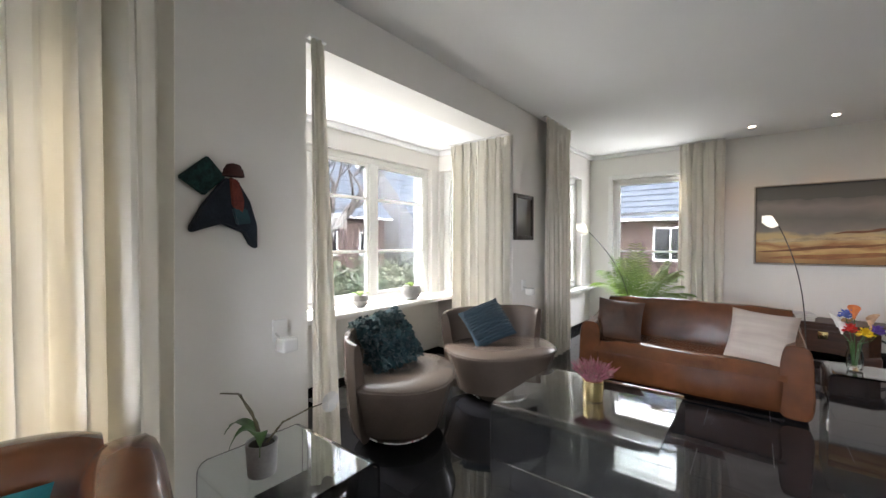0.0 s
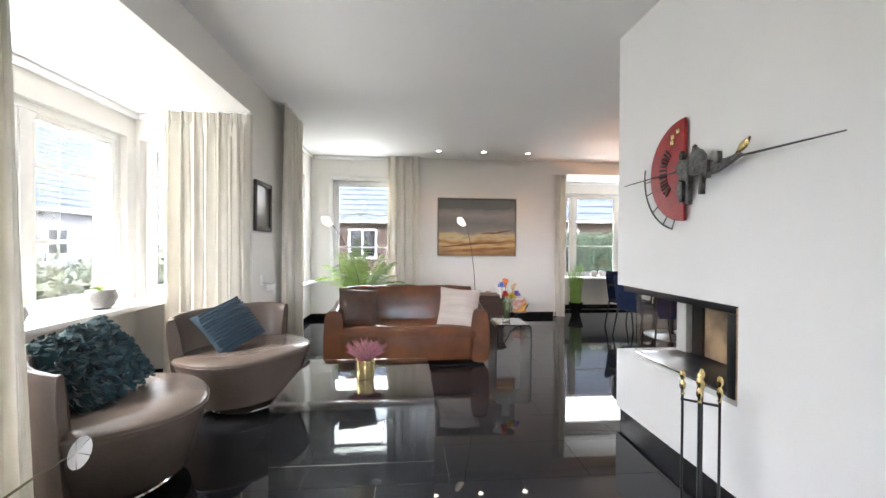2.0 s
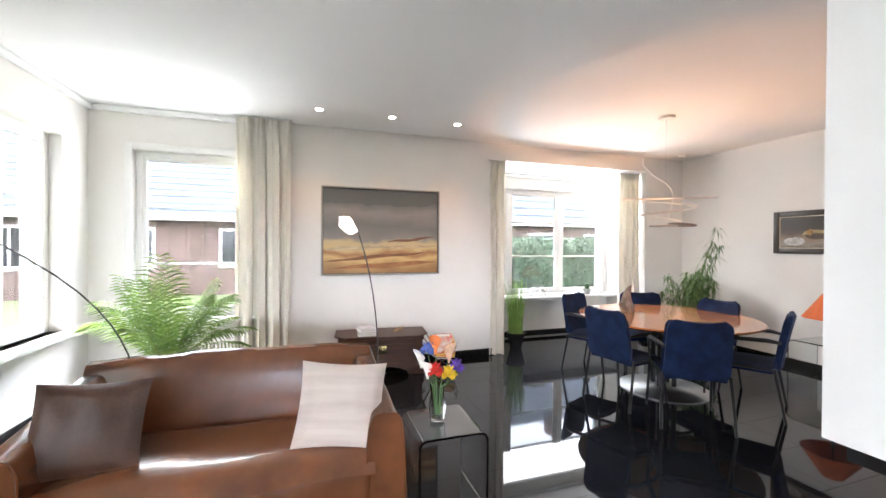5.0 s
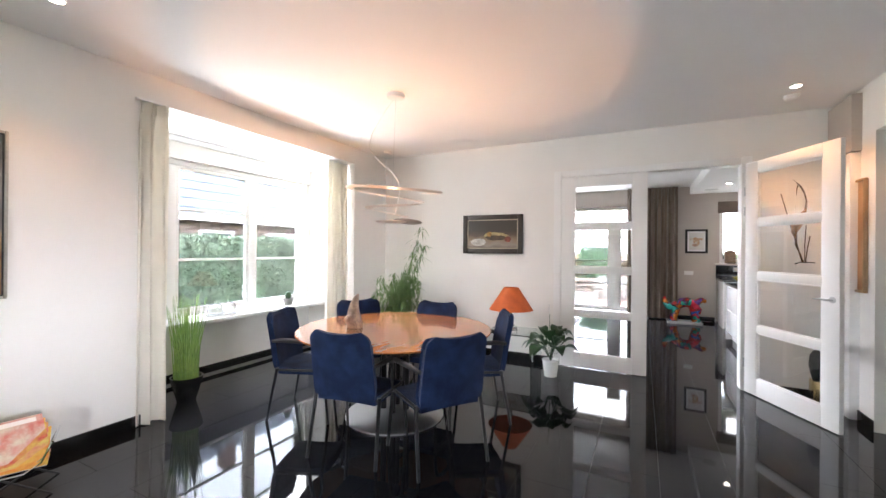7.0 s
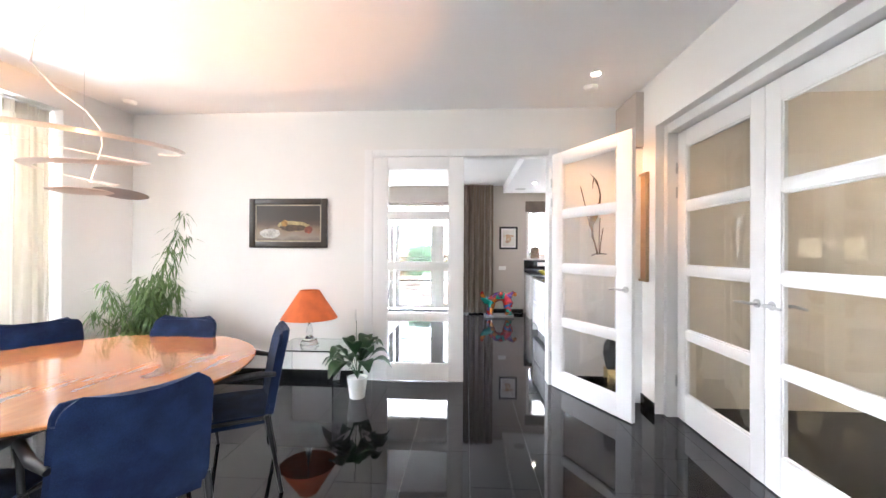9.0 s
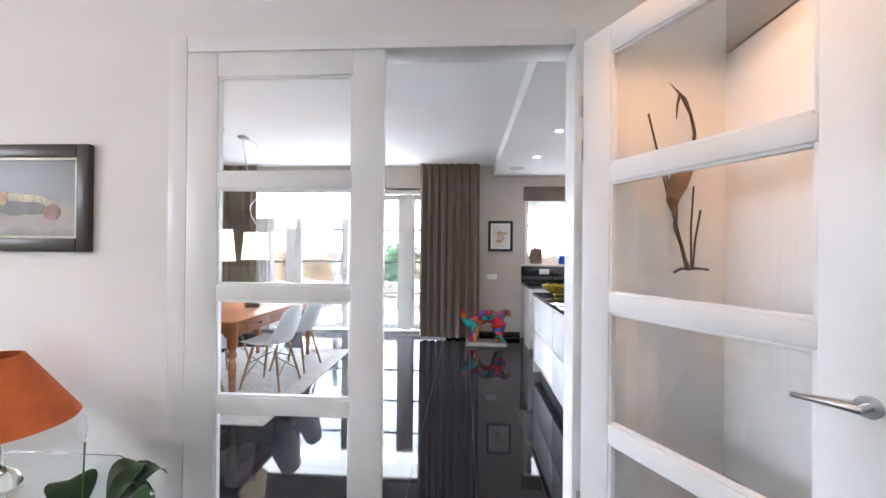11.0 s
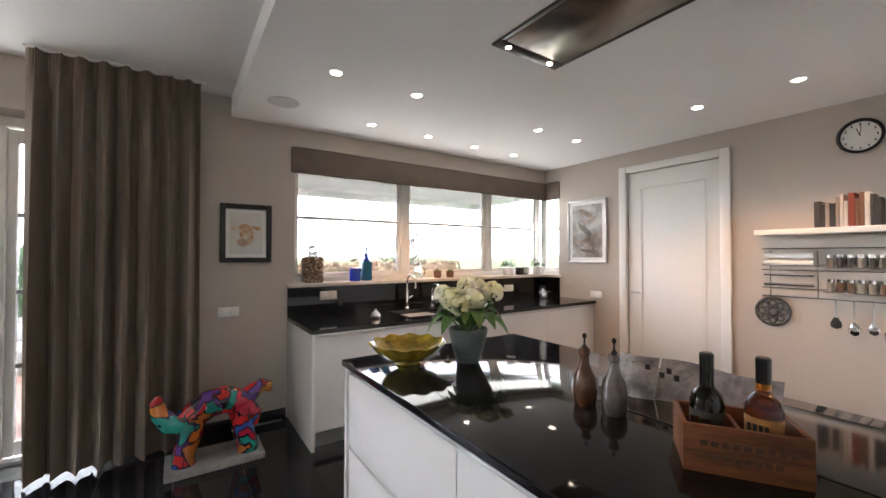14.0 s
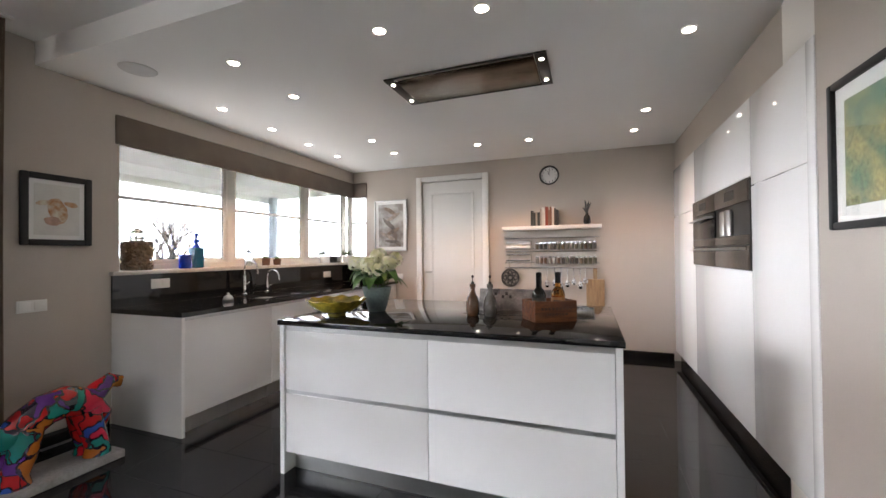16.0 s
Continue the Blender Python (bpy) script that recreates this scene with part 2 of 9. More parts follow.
def tube(bm, pts, r, seg=8, closed=False):
    """A round bar along a line of points; r is one radius or one for each point."""
    pts = [Vector(p) for p in pts]
    n = len(pts)
    rs = r if isinstance(r, (list, tuple)) else [r] * n
    rings, side = [], None
    for i, p in enumerate(pts):
        d = (pts[(i + 1) % n] - pts[i - 1]) if closed else (pts[min(i + 1, n - 1)] - pts[max(i - 1, 0)])
        d = d.normalized() if d.length else Vector((0, 0, 1))
        if side is None:
            side = d.cross(Vector((0, 0, 1)))
            if side.length < 0.05:
                side = d.cross(Vector((1, 0, 0)))
        side = (side - d * side.dot(d)).normalized()
        up = d.cross(side)
        rings.append([bm.verts.new(p + rs[i] * (math.cos(k * math.tau / seg) * side + math.sin(k * math.tau / seg) * up)) for k in range(seg)])
    pairs = list(zip(rings, rings[1:])) + ([(rings[-1], rings[0])] if closed else [])
    for p, q in pairs:
        for k in range(seg):
            bm.faces.new((p[k], p[(k + 1) % seg], q[(k + 1) % seg], q[k]))
    if not closed:
        bm.faces.new(list(reversed(rings[0])))
        bm.faces.new(rings[-1])
    return bm


def T(pts, r, seg=8, closed=False):
    return tube(bmesh.new(), pts, r, seg, closed)


def sheet(bm, fn, nu, nv, thick=0.0, wrap=False):
    """A surface from fn(u, v), with a thickness."""
    g = [[bm.verts.new(fn(i / nu, j / nv)) for j in range(nv + 1)] for i in range(nu if wrap else nu + 1)]
    fs = []
    for i in range(nu):
        for j in range(nv):
            a, b = g[i], g[(i + 1) % len(g)]
            fs.append(bm.faces.new((a[j], b[j], b[j + 1], a[j + 1])))
    if thick:
        bm.normal_update()
        ni, nj = len(g), nv + 1
        h = [[bm.verts.new(v.co - v.normal * thick) for v in row] for row in g]
        for i in range(nu):
            for j in range(nv):
                a, b = h[i], h[(i + 1) % ni]
                bm.faces.new((a[j + 1], b[j + 1], b[j], a[j]))
        rims = [([r[0] for r in g], [r[0] for r in h]), ([r[-1] for r in g], [r[-1] for r in h])]
        if not wrap:
            rims += [(g[0], h[0]), (g[-1], h[-1])]
        for p, q in rims:
            n = len(p)
            for k in range(n if wrap else n - 1):
                bm.faces.new((p[k], p[(k + 1) % n], q[(k + 1) % n], q[k]))
    return bm


def roll(bm, fn, nu, nv):
    """A closed body from rings fn(u, v), with v running round, capped at both ends."""
    g = [[bm.verts.new(fn(i / nu, j / nv)) for j in range(nv)] for i in range(nu + 1)]
    for p, q in zip(g, g[1:]):
        for j in range(nv):
            bm.faces.new((p[j], p[(j + 1) % nv], q[(j + 1) % nv], q[j]))
    for row in (g[0], g[-1]):
        c = bm.verts.new(sum((v.co for v in row), Vector()) / nv)
        for j in range(nv):
            bm.faces.new((row[j], row[(j + 1) % nv], c))
    return bm


def cushion(w, h, d, seg=14, pinch=0.22, rough=0.0, rnd=None):
    """A pillow of w by h, d thick, in the local x-z plane."""
    bm = bmesh.new()
    for s in (1, -1):
        def fn(u, v, s=s):
            a, b = u * 2 - 1, v * 2 - 1
            edge = (1 - abs(a) ** 2.4) * (1 - abs(b) ** 2.4)
            k = 1 - pinch * 0.35 * (1 - max(abs(a), abs(b)) ** 2) * 0
            px = a * w / 2 * (1 - 0.07 * (1 - b * b) * abs(a))
            pz = b * h / 2 * (1 - 0.07 * (1 - a * a) * abs(b))
            y = s * d / 2 * max(0.0, edge) ** 0.55
            if rough:
                y += s * rough * noise.noise((a * 2.3, b * 2.3, s + w)) * max(0, edge)
            return (px * k, y, pz * k)
        sheet(bm, fn, seg, seg)
    bmesh.ops.remove_doubles(bm, verts=bm.verts, dist=0.0008)
    return bm


def wall(name, axis, a0, a1, c0, c1, z0, z1, mat, holes=()):
    """A wall along x or y from a0 to a1, between c0 and c1 across; holes (a0, a1, z0, z1) go through it."""
    bm = bmesh.new()
    def add(p, q, zb, zt):
        if q - p > 1e-3 and zt - zb > 1e-3:
            box(bm, (p, c0, zb) if axis == "x" else (c0, p, zb), (q, c1, zt) if axis == "x" else (c1, q, zt))
    at = a0
    for h0, h1, hz0, hz1 in sorted(holes):
        add(at, h0, z0, z1)
        add(h0, h1, z0, hz0)
        add(h0, h1, hz1, z1)
        at = h1
    add(at, a1, z0, z1)
    ob = part(name, bm, mat, smooth=False)
    return tagged(ob, f"{'cream' if mat is CREAM else 'taupe' if mat is TAUPE else 'white'} painted plaster wall", "wall", kind="structure")


def slab(name, a, b, mat, label, category):
    return tagged(part(name, B(a, b), mat, smooth=False), label, category, kind="structure")


def window(name, axis, a0, a1, z0, z1, c, cols, bars, label="white painted window with glazing bars", depth=0.07, frame_w=0.06, inset=True):
    """A window in the plane c along x or y. cols: the widths' edges as fractions, bars: heights of the glazing bars."""
    w = thing(name, (0, 0, 0), label, "window", kind="structure")
    def P(a, dz, z):
        return (a, c + dz, z) if axis == "x" else (c + dz, a, z)
    h = depth / 2
    fr = bmesh.new()
    for p, q, zb, zt in ((a0, a0 + frame_w, z0, z1), (a1 - frame_w, a1, z0, z1), (a0 + frame_w, a1 - frame_w, z0, z0 + frame_w), (a0 + frame_w, a1 - frame_w, z1 - frame_w, z1)):
        box(fr, P(p, -h, zb), P(q, h, zt), 0.006)
    part("window_frame", fr, WINDOW_PAINT, w)
    edges = [a0 + frame_w] + [a0 + f * (a1 - a0) for f in cols] + [a1 - frame_w]
    for e in edges[1:-1]:
        part("mullion", B(P(e - 0.045, -h, z0 + frame_w), P(e + 0.045, h, z1 - frame_w), 0.006), WINDOW_PAINT, w)
    for i, (p, q) in enumerate(zip(edges, edges[1:])):
        p, q = p + (0.045 if i else 0), q - (0.045 if i < len(edges) - 2 else 0)
        sash = bmesh.new()
        s, k = 0.035, h * 0.75
        for u, v, zb, zt in ((p, p + s, z0 + frame_w, z1 - frame_w), (q - s, q, z0 + frame_w, z1 - frame_w), (p + s, q - s, z0 + frame_w, z0 + frame_w + s), (p + s, q - s, z1 - frame_w - s, z1 - frame_w)):
            box(sash, P(u, -k, zb), P(v, k, zt), 0.004)
        sh = part("sash", sash, WINDOW_PAINT, w)
        for zb in bars:
            part("glazing_bar", B(P(p + s, -0.02, zb - 0.014), P(q - s, 0.02, zb + 0.014), 0.004), WINDOW_PAINT, sh)
        pane = part("pane", B(P(p + s, -0.003, z0 + frame_w + s), P(q - s, 0.003, z1 - frame_w - s)), DIM_VIEW_GLASS, sh, smooth=False)
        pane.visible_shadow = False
    return w


def curtain(name, axis, a0, a1, c, z0, z1, mat, label, folds, amp=0.05, seed=1, gather=0.0, flare=0.0):
    """A hanging curtain in folds along x or y, pleated at the top."""
    cu = thing(name, ((a0 + a1) / 2, c, z0) if axis == "x" else (c, (a0 + a1) / 2, z0), label, "curtain")
    w, h = a1 - a0, z1 - z0
    rnd = random.Random(seed)
    ph = [rnd.uniform(-0.6, 0.6) for _ in range(folds + 2)]
    am = [rnd.uniform(0.6, 1.25) for _ in range(folds + 2)]
    def fn(u, v):
        k = u * folds
        i = int(k)
        a = amp * (am[i] + (am[i + 1] - am[i]) * (k - i)) * (0.55 + 0.45 * (1 - v) ** 0.5)
        w1 = k * math.tau + (ph[i] + (ph[i + 1] - ph[i]) * (k - i)) * 1.4
        across = a * (math.sin(w1) + 0.28 * math.sin(2 * w1 + ph[1] * 5 + v * 1.3)) + 0.010 * math.sin(k * 17 + v * 3)
        if v > 0.95:
            across = across * 0.55 + 0.012 * math.sin(k * math.tau * 3)
        along = (u - 0.5) * w * (1 - gather * math.sin(v * math.pi) * 0.5) + u * w * flare * (1 - v) ** 0.8 + 0.012 * math.sin(k * math.tau * 2 + v)
        return (along, across, v * h) if axis == "x" else (across, along, v * h)
    bm = sheet(bmesh.new(), fn, folds * 14, 22, 0.004)
    part("cloth", bm, mat, cu)
    band = sheet(bmesh.new(), lambda u, v: tuple(Vector(fn(u, 0.962 + 0.038 * v)) * 1 + Vector((0, -0.006, 0) if axis == "x" else (0.006, 0, 0))), folds * 10, 1, 0.004)
    part("heading_tape", band, mat, cu)
    rail = B((-w / 2 - 0.02, -0.02, h - 0.005), (w / 2 + 0.02, 0.02, h + 0.012), 0.004) if axis == "x" else B((-0.02, -w / 2 - 0.02, h - 0.005), (0.02, w / 2 + 0.02, h + 0.012), 0.004)
    part("curtain_rail", rail, WHITE_PAINT, cu)
    return cu

# ---- the structure: living and dining room, hall, kitchen ----
CEIL, KCEIL, DROP = 2.84, 2.80, 2.64
WX, NY, EX = -2.03, 7.02, 5.50          # inner faces of the living room's west, north and east walls
KX, KS, KN = 10.13, -1.35, 7.02         # inner faces of the kitchen's east, south and north walls

sub = slab("floor", (-3.6, -3.0, -0.2), (10.9, 8.3, -0.006), JOINT, "polished black granite tile floor with fine grey joints", "floor")
wall("wall_west", "y", -2.9, 4.95, WX - 0.3, WX, 0, CEIL + 0.1, CREAM, [(-1.0, 0.55, 0.08, 2.45), (1.45, 3.86, 0, 2.52)])
wall("wall_west_corner", "y", 4.95, NY + 0.3, -2.55, -2.25, 0, CEIL + 0.1, CREAM, [(5.4, 6.6, 0.68, 2.42)])
wall("wall_north", "x", -2.25, EX + 0.09, NY, NY + 0.3, 0, CEIL + 0.1, CREAM, [(-1.88, -0.80, 0.68, 2.42), (2.20, 4.75, 0, 2.62)])
wall("wall_east", "y", 1.77, NY, EX, EX + 0.09, 0, CEIL + 0.1, CREAM, [(2.46, 4.36, 0, 2.38)])
wall("wall_dining_south", "x", 1.93, EX + 0.09, 1.50, 1.77, 0, CEIL + 0.1, CREAM, [(2.78, 4.80, 0, 2.42)])
wall("wall_living_south", "x", WX - 0.3, 1.93, -2.9, -2.6, 0, CEIL + 0.1, CREAM, [(-1.3, 0.1, 0.9, 2.2)])
# Unseen window, added so that daylight reaches the chimney breast from the south.
window("window_10", "x", -1.3, 0.1, 0.9, 2.2, -2.75, (0.5,), (1.55,), "unseen white window assumed at the room's end")
slab("ceiling", (-2.55, -2.9, CEIL), (EX + 0.08, NY + 0.3, CEIL + 0.12), CEILING, "flat white painted ceiling", "ceiling")

# west bay
wall("bay_wall_west", "y", 1.10, 4.30, -3.45, -3.15, 0, 2.75, CREAM, [(1.42, 3.88, 0.74, 2.28)])
wall("bay_wall_south", "x", -3.15, WX - 0.3, 1.10, 1.40, 0, 2.75, CREAM)
wall("bay_wall_north", "x", -3.15, WX - 0.3, 4.0, 4.30, 0, 2.75, CREAM, [(-3.12, -2.45, 0.78, 2.28)])
slab("bay_ceiling", (-3.15, 1.40, 2.52), (WX - 0.3, 4.0, 2.75), CEILING, "white ceiling of the window bay", "ceiling")
tagged(part("window_sill", B((-3.15, 1.40, 0.735), (-2.80, 4.0, 0.775), 0.006), WHITE_PAINT), "deep white painted window sill", "window sill", kind="structure")
window("window_1", "y", 1.42, 3.88, 0.775, 2.28, -3.24, (0.315, 0.635), (1.30, 1.85), "white painted bay window with glazing bars")
window("window_2", "x", -3.12, -2.45, 0.80, 2.28, 4.12, (), (1.30, 1.81), "narrow white side window of the bay")
cornice = boxes(((-3.15, 1.40, 2.46), (-3.11, 4.0, 2.52)), ((-3.11, 3.96, 2.46), (-2.33, 4.0, 2.52)), bevel=0.015)
tagged(part("trim_bay_cornice", cornice, CEILING), "small white moulded cornice of the bay", "cornice", kind="structure")

# north bay by the dining table
wall("bay_wall_north_dining", "x", 1.80, 5.2, 7.86, 8.16, 0, 2.85, CREAM, [(2.62, 4.74, 0.66, 2.38)])
wall("bay_wall_dining_west", "y", NY + 0.3, 7.86, 1.90, 2.20, 0, 2.85, CREAM)
wall("bay_wall_dining_east", "y", NY + 0.3, 7.86, 4.75, 5.05, 0, 2.85, CREAM)
slab("bay_ceiling_dining", (2.20, NY + 0.3, 2.62), (4.75, 7.86, 2.85), CEILING, "white ceiling of the dining bay", "ceiling")
tagged(part("window_sill", B((2.20, 7.52, 0.63), (4.75, 7.86, 0.67), 0.006), WHITE_PAINT), "deep white painted sill of the dining bay", "window sill", kind="structure")
window("window_3", "x", 2.62, 4.74, 0.67, 2.38, 7.95, (0.11, 0.565), (1.295, 1.845), "white painted dining bay window with glazing bars")
cornice = boxes(((2.20, 7.82, 2.56), (4.75, 7.86, 2.62)), bevel=0.015)
tagged(part("trim_dining_cornice", cornice, CEILING), "small white moulded cornice of the dining bay", "cornice", kind="structure")

# north-west corner windows
window("window_4", "y", 5.4, 6.6, 0.68, 2.42, -2.38, (0.5,), (1.25, 1.85), "white window in the living room corner")
window("window_5", "x", -1.88, -0.80, 0.68, 2.42, NY + 0.10, (), (1.25, 1.85), "white window beside the living room corner")
tagged(part("window_sill", B((-2.55, 5.35, 0.64), (-2.12, NY, 0.68), 0.006), WHITE_PAINT), "white window sill on the corner wall", "window sill", kind="structure")
tagged(part("window_sill", B((-2.10, NY - 0.10, 0.64), (-0.74, NY + 0.1, 0.68), 0.006), WHITE_PAINT), "white window sill under the corner window", "window sill", kind="structure")
arch = boxes(((-1.95, NY - 0.02, 0.68), (-1.88, NY, 2.49)), ((-0.80, NY - 0.02, 0.68), (-0.73, NY, 2.49)), ((-1.88, NY - 0.02, 2.42), (-0.80, NY, 2.49)), bevel=0.005)
tagged(part("trim_window_architrave", arch, WINDOW_PAINT), "white painted architrave round the corner window", "trim", kind="structure")
corn = boxes(((-2.25, 4.95, CEIL - 0.06), (-2.20, NY, CEIL)), ((-2.20, NY - 0.05, CEIL - 0.06), (-0.45, NY, CEIL)), bevel=0.02)
tagged(part("trim_corner_cornice", corn, CEILING), "white moulded cornice in the window corner", "cornice", kind="structure")
window("window_6", "y", -1.0, 0.55, 0.08, 2.45, WX - 0.2, (0.5,), (0.9, 1.7), "tall white garden window behind a curtain")

# chimney breast with a fireplace that is open on two sides
FX, FY, FE = 1.00, 2.82, 1.93
bm = bmesh.new()
box(bm, (FX, -2.6, 0.10), (FE, 1.74, CEIL))
box(bm, (FX, 1.74, 1.01), (FE, FY, CEIL))
box(bm, (FX, 1.74, 0.10), (FE, FY, 0.53))
box(bm, (1.48, 1.74, 0.53), (FE, FY, 1.01))
tagged(part("chimney_breast", bm, WHITE_WALL, smooth=False), "smooth white plastered chimney breast with corner fireplace opening", "chimney breast", kind="structure")
tagged(part("baseboard_chimney", boxes(((FX + 0.02, -2.6, 0), (FE - 0.02, FY - 0.02, 0.10))), PLINTH, smooth=False), "recessed black plinth under the chimney breast", "skirting", kind="structure")

# hall behind the double doors
HALL = material("hall_paint", (0.70, 0.63, 0.54), 0.75, vary=0.02, scale=1.5, bump=0.05, bscale=160)
wall("wall_hall_south", "x", 1.93, 5.02, -1.5, -1.2, 0, 2.9, HALL)
wall("wall_hall_west", "y", -1.2, 1.50, 1.93, 2.0, 0, 2.9, HALL)
wall("wall_hall_east", "y", -1.2, 1.50, 4.96, 5.02, 0, 2.9, HALL)
slab("ceiling_hall", (1.93, -1.5, 2.75), (5.02, 1.5, 2.9), CEILING, "white hall ceiling", "ceiling")

# kitchen
wall("wall_kitchen_east", "y", KS - 0.3, KN + 0.3, KX, KX + 0.38, 0, KCEIL + 0.1, TAUPE, [(KS - 0.3, 2.03, 1.17, 2.47), (3.30, 6.75, 0, 2.44)])
wall("wall_kitchen_south", "x", 5.02, KX, KS - 0.3, KS, 0, KCEIL + 0.1, TAUPE, [(7.98, 8.93, 0, 2.40), (9.90, KX, 1.17, 2.47)])
wall("wall_kitchen_north", "x", EX + 0.09, KX, KN, KN + 0.3, 0, KCEIL + 0.1, TAUPE, [(6.7, 8.80, 0.72, 2.42)])
tagged(part("wall_kitchen_face", boxes(((EX + 0.09, 1.84, 0), (EX + 0.10, 2.43, KCEIL)), ((EX + 0.09, 4.43, 0), (EX + 0.10, KN, KCEIL)), ((EX + 0.09, 2.43, 2.42), (EX + 0.10, 4.43, KCEIL))), TAUPE, smooth=False), "taupe painted kitchen face of the dividing wall", "wall", kind="structure")
slab("wall_above_cupboards", (5.02, KS, 2.31), (5.58, 1.84, KCEIL), TAUPE, "taupe wall above the tall cupboards", "wall")
slab("ceiling_kitchen", (EX + 0.08, 2.55, KCEIL), (KX + 0.38, KN + 0.3, KCEIL + 0.14), CEILING, "flat white kitchen ceiling", "ceiling")
tagged(part("ceiling_kitchen_drop", boxes(((5.02, KS - 0.3, DROP), (EX + 0.09, 1.50, KCEIL + 0.14)), ((EX + 0.09, KS - 0.3, DROP), (KX + 0.38, 2.55, KCEIL + 0.14))), CEILING, smooth=False), "lowered white ceiling over the kitchen island", "ceiling", kind="structure")
window("window_7", "y", -1.52, 2.03, 1.19, 2.47, 10.42, (0.285, 0.64), (1.84,), "wide white three-part kitchen window")
window("window_8", "x", 9.90, 10.38, 1.19, 2.47, -1.56, (), (1.84,), "narrow white kitchen corner window")
window("window_9", "x", 6.70, 8.80, 0.74, 2.42, KN + 0.12, (0.5,), (1.25, 1.85), "white kitchen window with glazing bars")
tagged(part("window_sill", B((6.6, KN - 0.08, 0.70), (8.9, KN + 0.12, 0.74), 0.006), WHITE_PAINT), "white sill under the kitchen window", "window sill", kind="structure")
# french doors with side lights
fd = thing("door_garden", (0, 0, 0), "white french doors with glazing bars and side lights", "door", kind="structure")
DX = 10.42
# White bars coloured grey for the shade they show against the bright garden.
BAR_SHADED = material("shaded_glazing_bar", (0.30, 0.30, 0.29), 0.5, vary=0.03)
part("door_frame", boxes(((DX - 0.06, 6.68, 0.03), (DX + 0.06, 6.75, 2.44)), ((DX - 0.06, 3.30, 0.03), (DX + 0.06, 3.37, 2.44)), ((DX - 0.06, 3.37, 2.37), (DX + 0.06, 6.68, 2.44)), ((DX - 0.06, 5.97, 0.03), (DX + 0.06, 6.10, 2.37)), ((DX - 0.06, 3.92, 0.03), (DX + 0.06, 4.05, 2.37)), bevel=0.006), WINDOW_PAINT, fd)
part("threshold", B((DX - 0.10, 3.30, 0.0), (DX + 0.1, 6.75, 0.03), 0.004), STEEL, fd)
for a, b, g in ((6.10, 6.68, 0.05), (5.02, 5.97, 0.11), (4.05, 5.00, 0.11), (3.37, 3.92, 0.05)):
    lf = part("door_leaf" if g > 0.1 else "side_light", boxes(((DX - 0.03, a, 0.04), (DX + 0.03, a + g, 2.36)), ((DX - 0.03, b - g, 0.04), (DX + 0.03, b, 2.36)), ((DX - 0.03, a + g, 0.04), (DX + 0.03, b - g, 0.14)), ((DX - 0.03, a + g, 2.27), (DX + 0.03, b - g, 2.36)), bevel=0.005), WINDOW_PAINT, fd)
    for z in (0.67, 1.20, 1.75):
        part("glazing_bar", B((DX - 0.02, a + g, z - 0.016), (DX + 0.02, b - g, z + 0.016), 0.004), BAR_SHADED, lf)
    pn = part("pane", B((DX - 0.003, a + g, 0.14), (DX + 0.003, b - g, 2.27)), DIM_VIEW_GLASS, lf, smooth=False)
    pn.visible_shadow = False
    if g > 0.1 and a > 5:
        part("handle", T([(DX - 0.03, a + 0.055, 1.0), (DX - 0.08, a + 0.055, 1.0), (DX - 0.08, a + 0.17, 1.0)], 0.009), STEEL, lf)
        part("handle_plate", B((DX - 0.036, a + 0.04, 0.88), (DX - 0.03, a + 0.07, 1.10), 0.002), STEEL, lf)

# skirtings
def skirt(name, *runs):
    tagged(part(name, boxes(*runs, bevel=0.003), PLINTH), "black polished stone skirting board", "skirting", kind="structure")

skirt("baseboard_west", ((WX, -2.6, 0), (WX + 0.014, 1.45, 0.09)), ((WX, 3.86, 0), (WX + 0.014, 4.95, 0.09)), ((-2.25, 4.95, 0), (-2.236, NY, 0.09)))
skirt("baseboard_bay", ((-3.15, 1.40, 0), (-3.136, 4.0, 0.09)), ((-3.136, 3.986, 0), (WX - 0.3, 4.0, 0.09)))
skirt("baseboard_north", ((-2.236, NY - 0.014, 0), (2.20, NY, 0.09)), ((4.75, NY - 0.014, 0), (EX, NY, 0.09)))
skirt("baseboard_dining_bay", ((2.20, 7.846, 0), (4.75, 7.86, 0.09)), ((2.20, NY, 0), (2.214, 7.846, 0.09)), ((4.736, NY, 0), (4.75, 7.846, 0.09)))
skirt("baseboard_east", ((EX - 0.014, 4.40, 0), (EX, NY - 0.014, 0.09)), ((EX - 0.014, 1.77, 0), (EX, 2.46, 0.09)), ((4.80, 1.77, 0), (EX - 0.014, 1.784, 0.09)))
skirt("baseboard_kitchen", ((KX - 0.014, 2.10, 0), (KX, 3.30, 0.09)), ((5.62, KS, 0), (7.93, KS + 0.014, 0.09)), ((5.67, KN - 0.014, 0), (KX, KN, 0.09)))

# daylight at the openings
window_light("sky_through_bay", (-3.20, 2.65, 1.5), (0, 2.65, 1.2), 2.3, 1.4, 95)
window_light("sky_through_corner", (-1.35, 7.1, 1.55), (-1.35, 0, 1.0), 1.0, 1.6, 35)
window_light("sky_through_dining_bay", (3.70, 7.88, 1.5), (3.7, 0, 1.0), 2.0, 1.6, 90)
window_light("sky_through_garden_window", (WX - 0.1, -0.2, 1.3), (3, -0.2, 1.1), 1.4, 2.2, 40)
window_light("sky_through_south_window", (-0.6, -2.62, 1.55), (-0.6, 3, 1.3), 1.3, 1.2, 40)
window_light("sky_through_french_doors", (10.36, 5.0, 1.25), (0, 5.0, 0.8), 3.0, 2.2, 100)
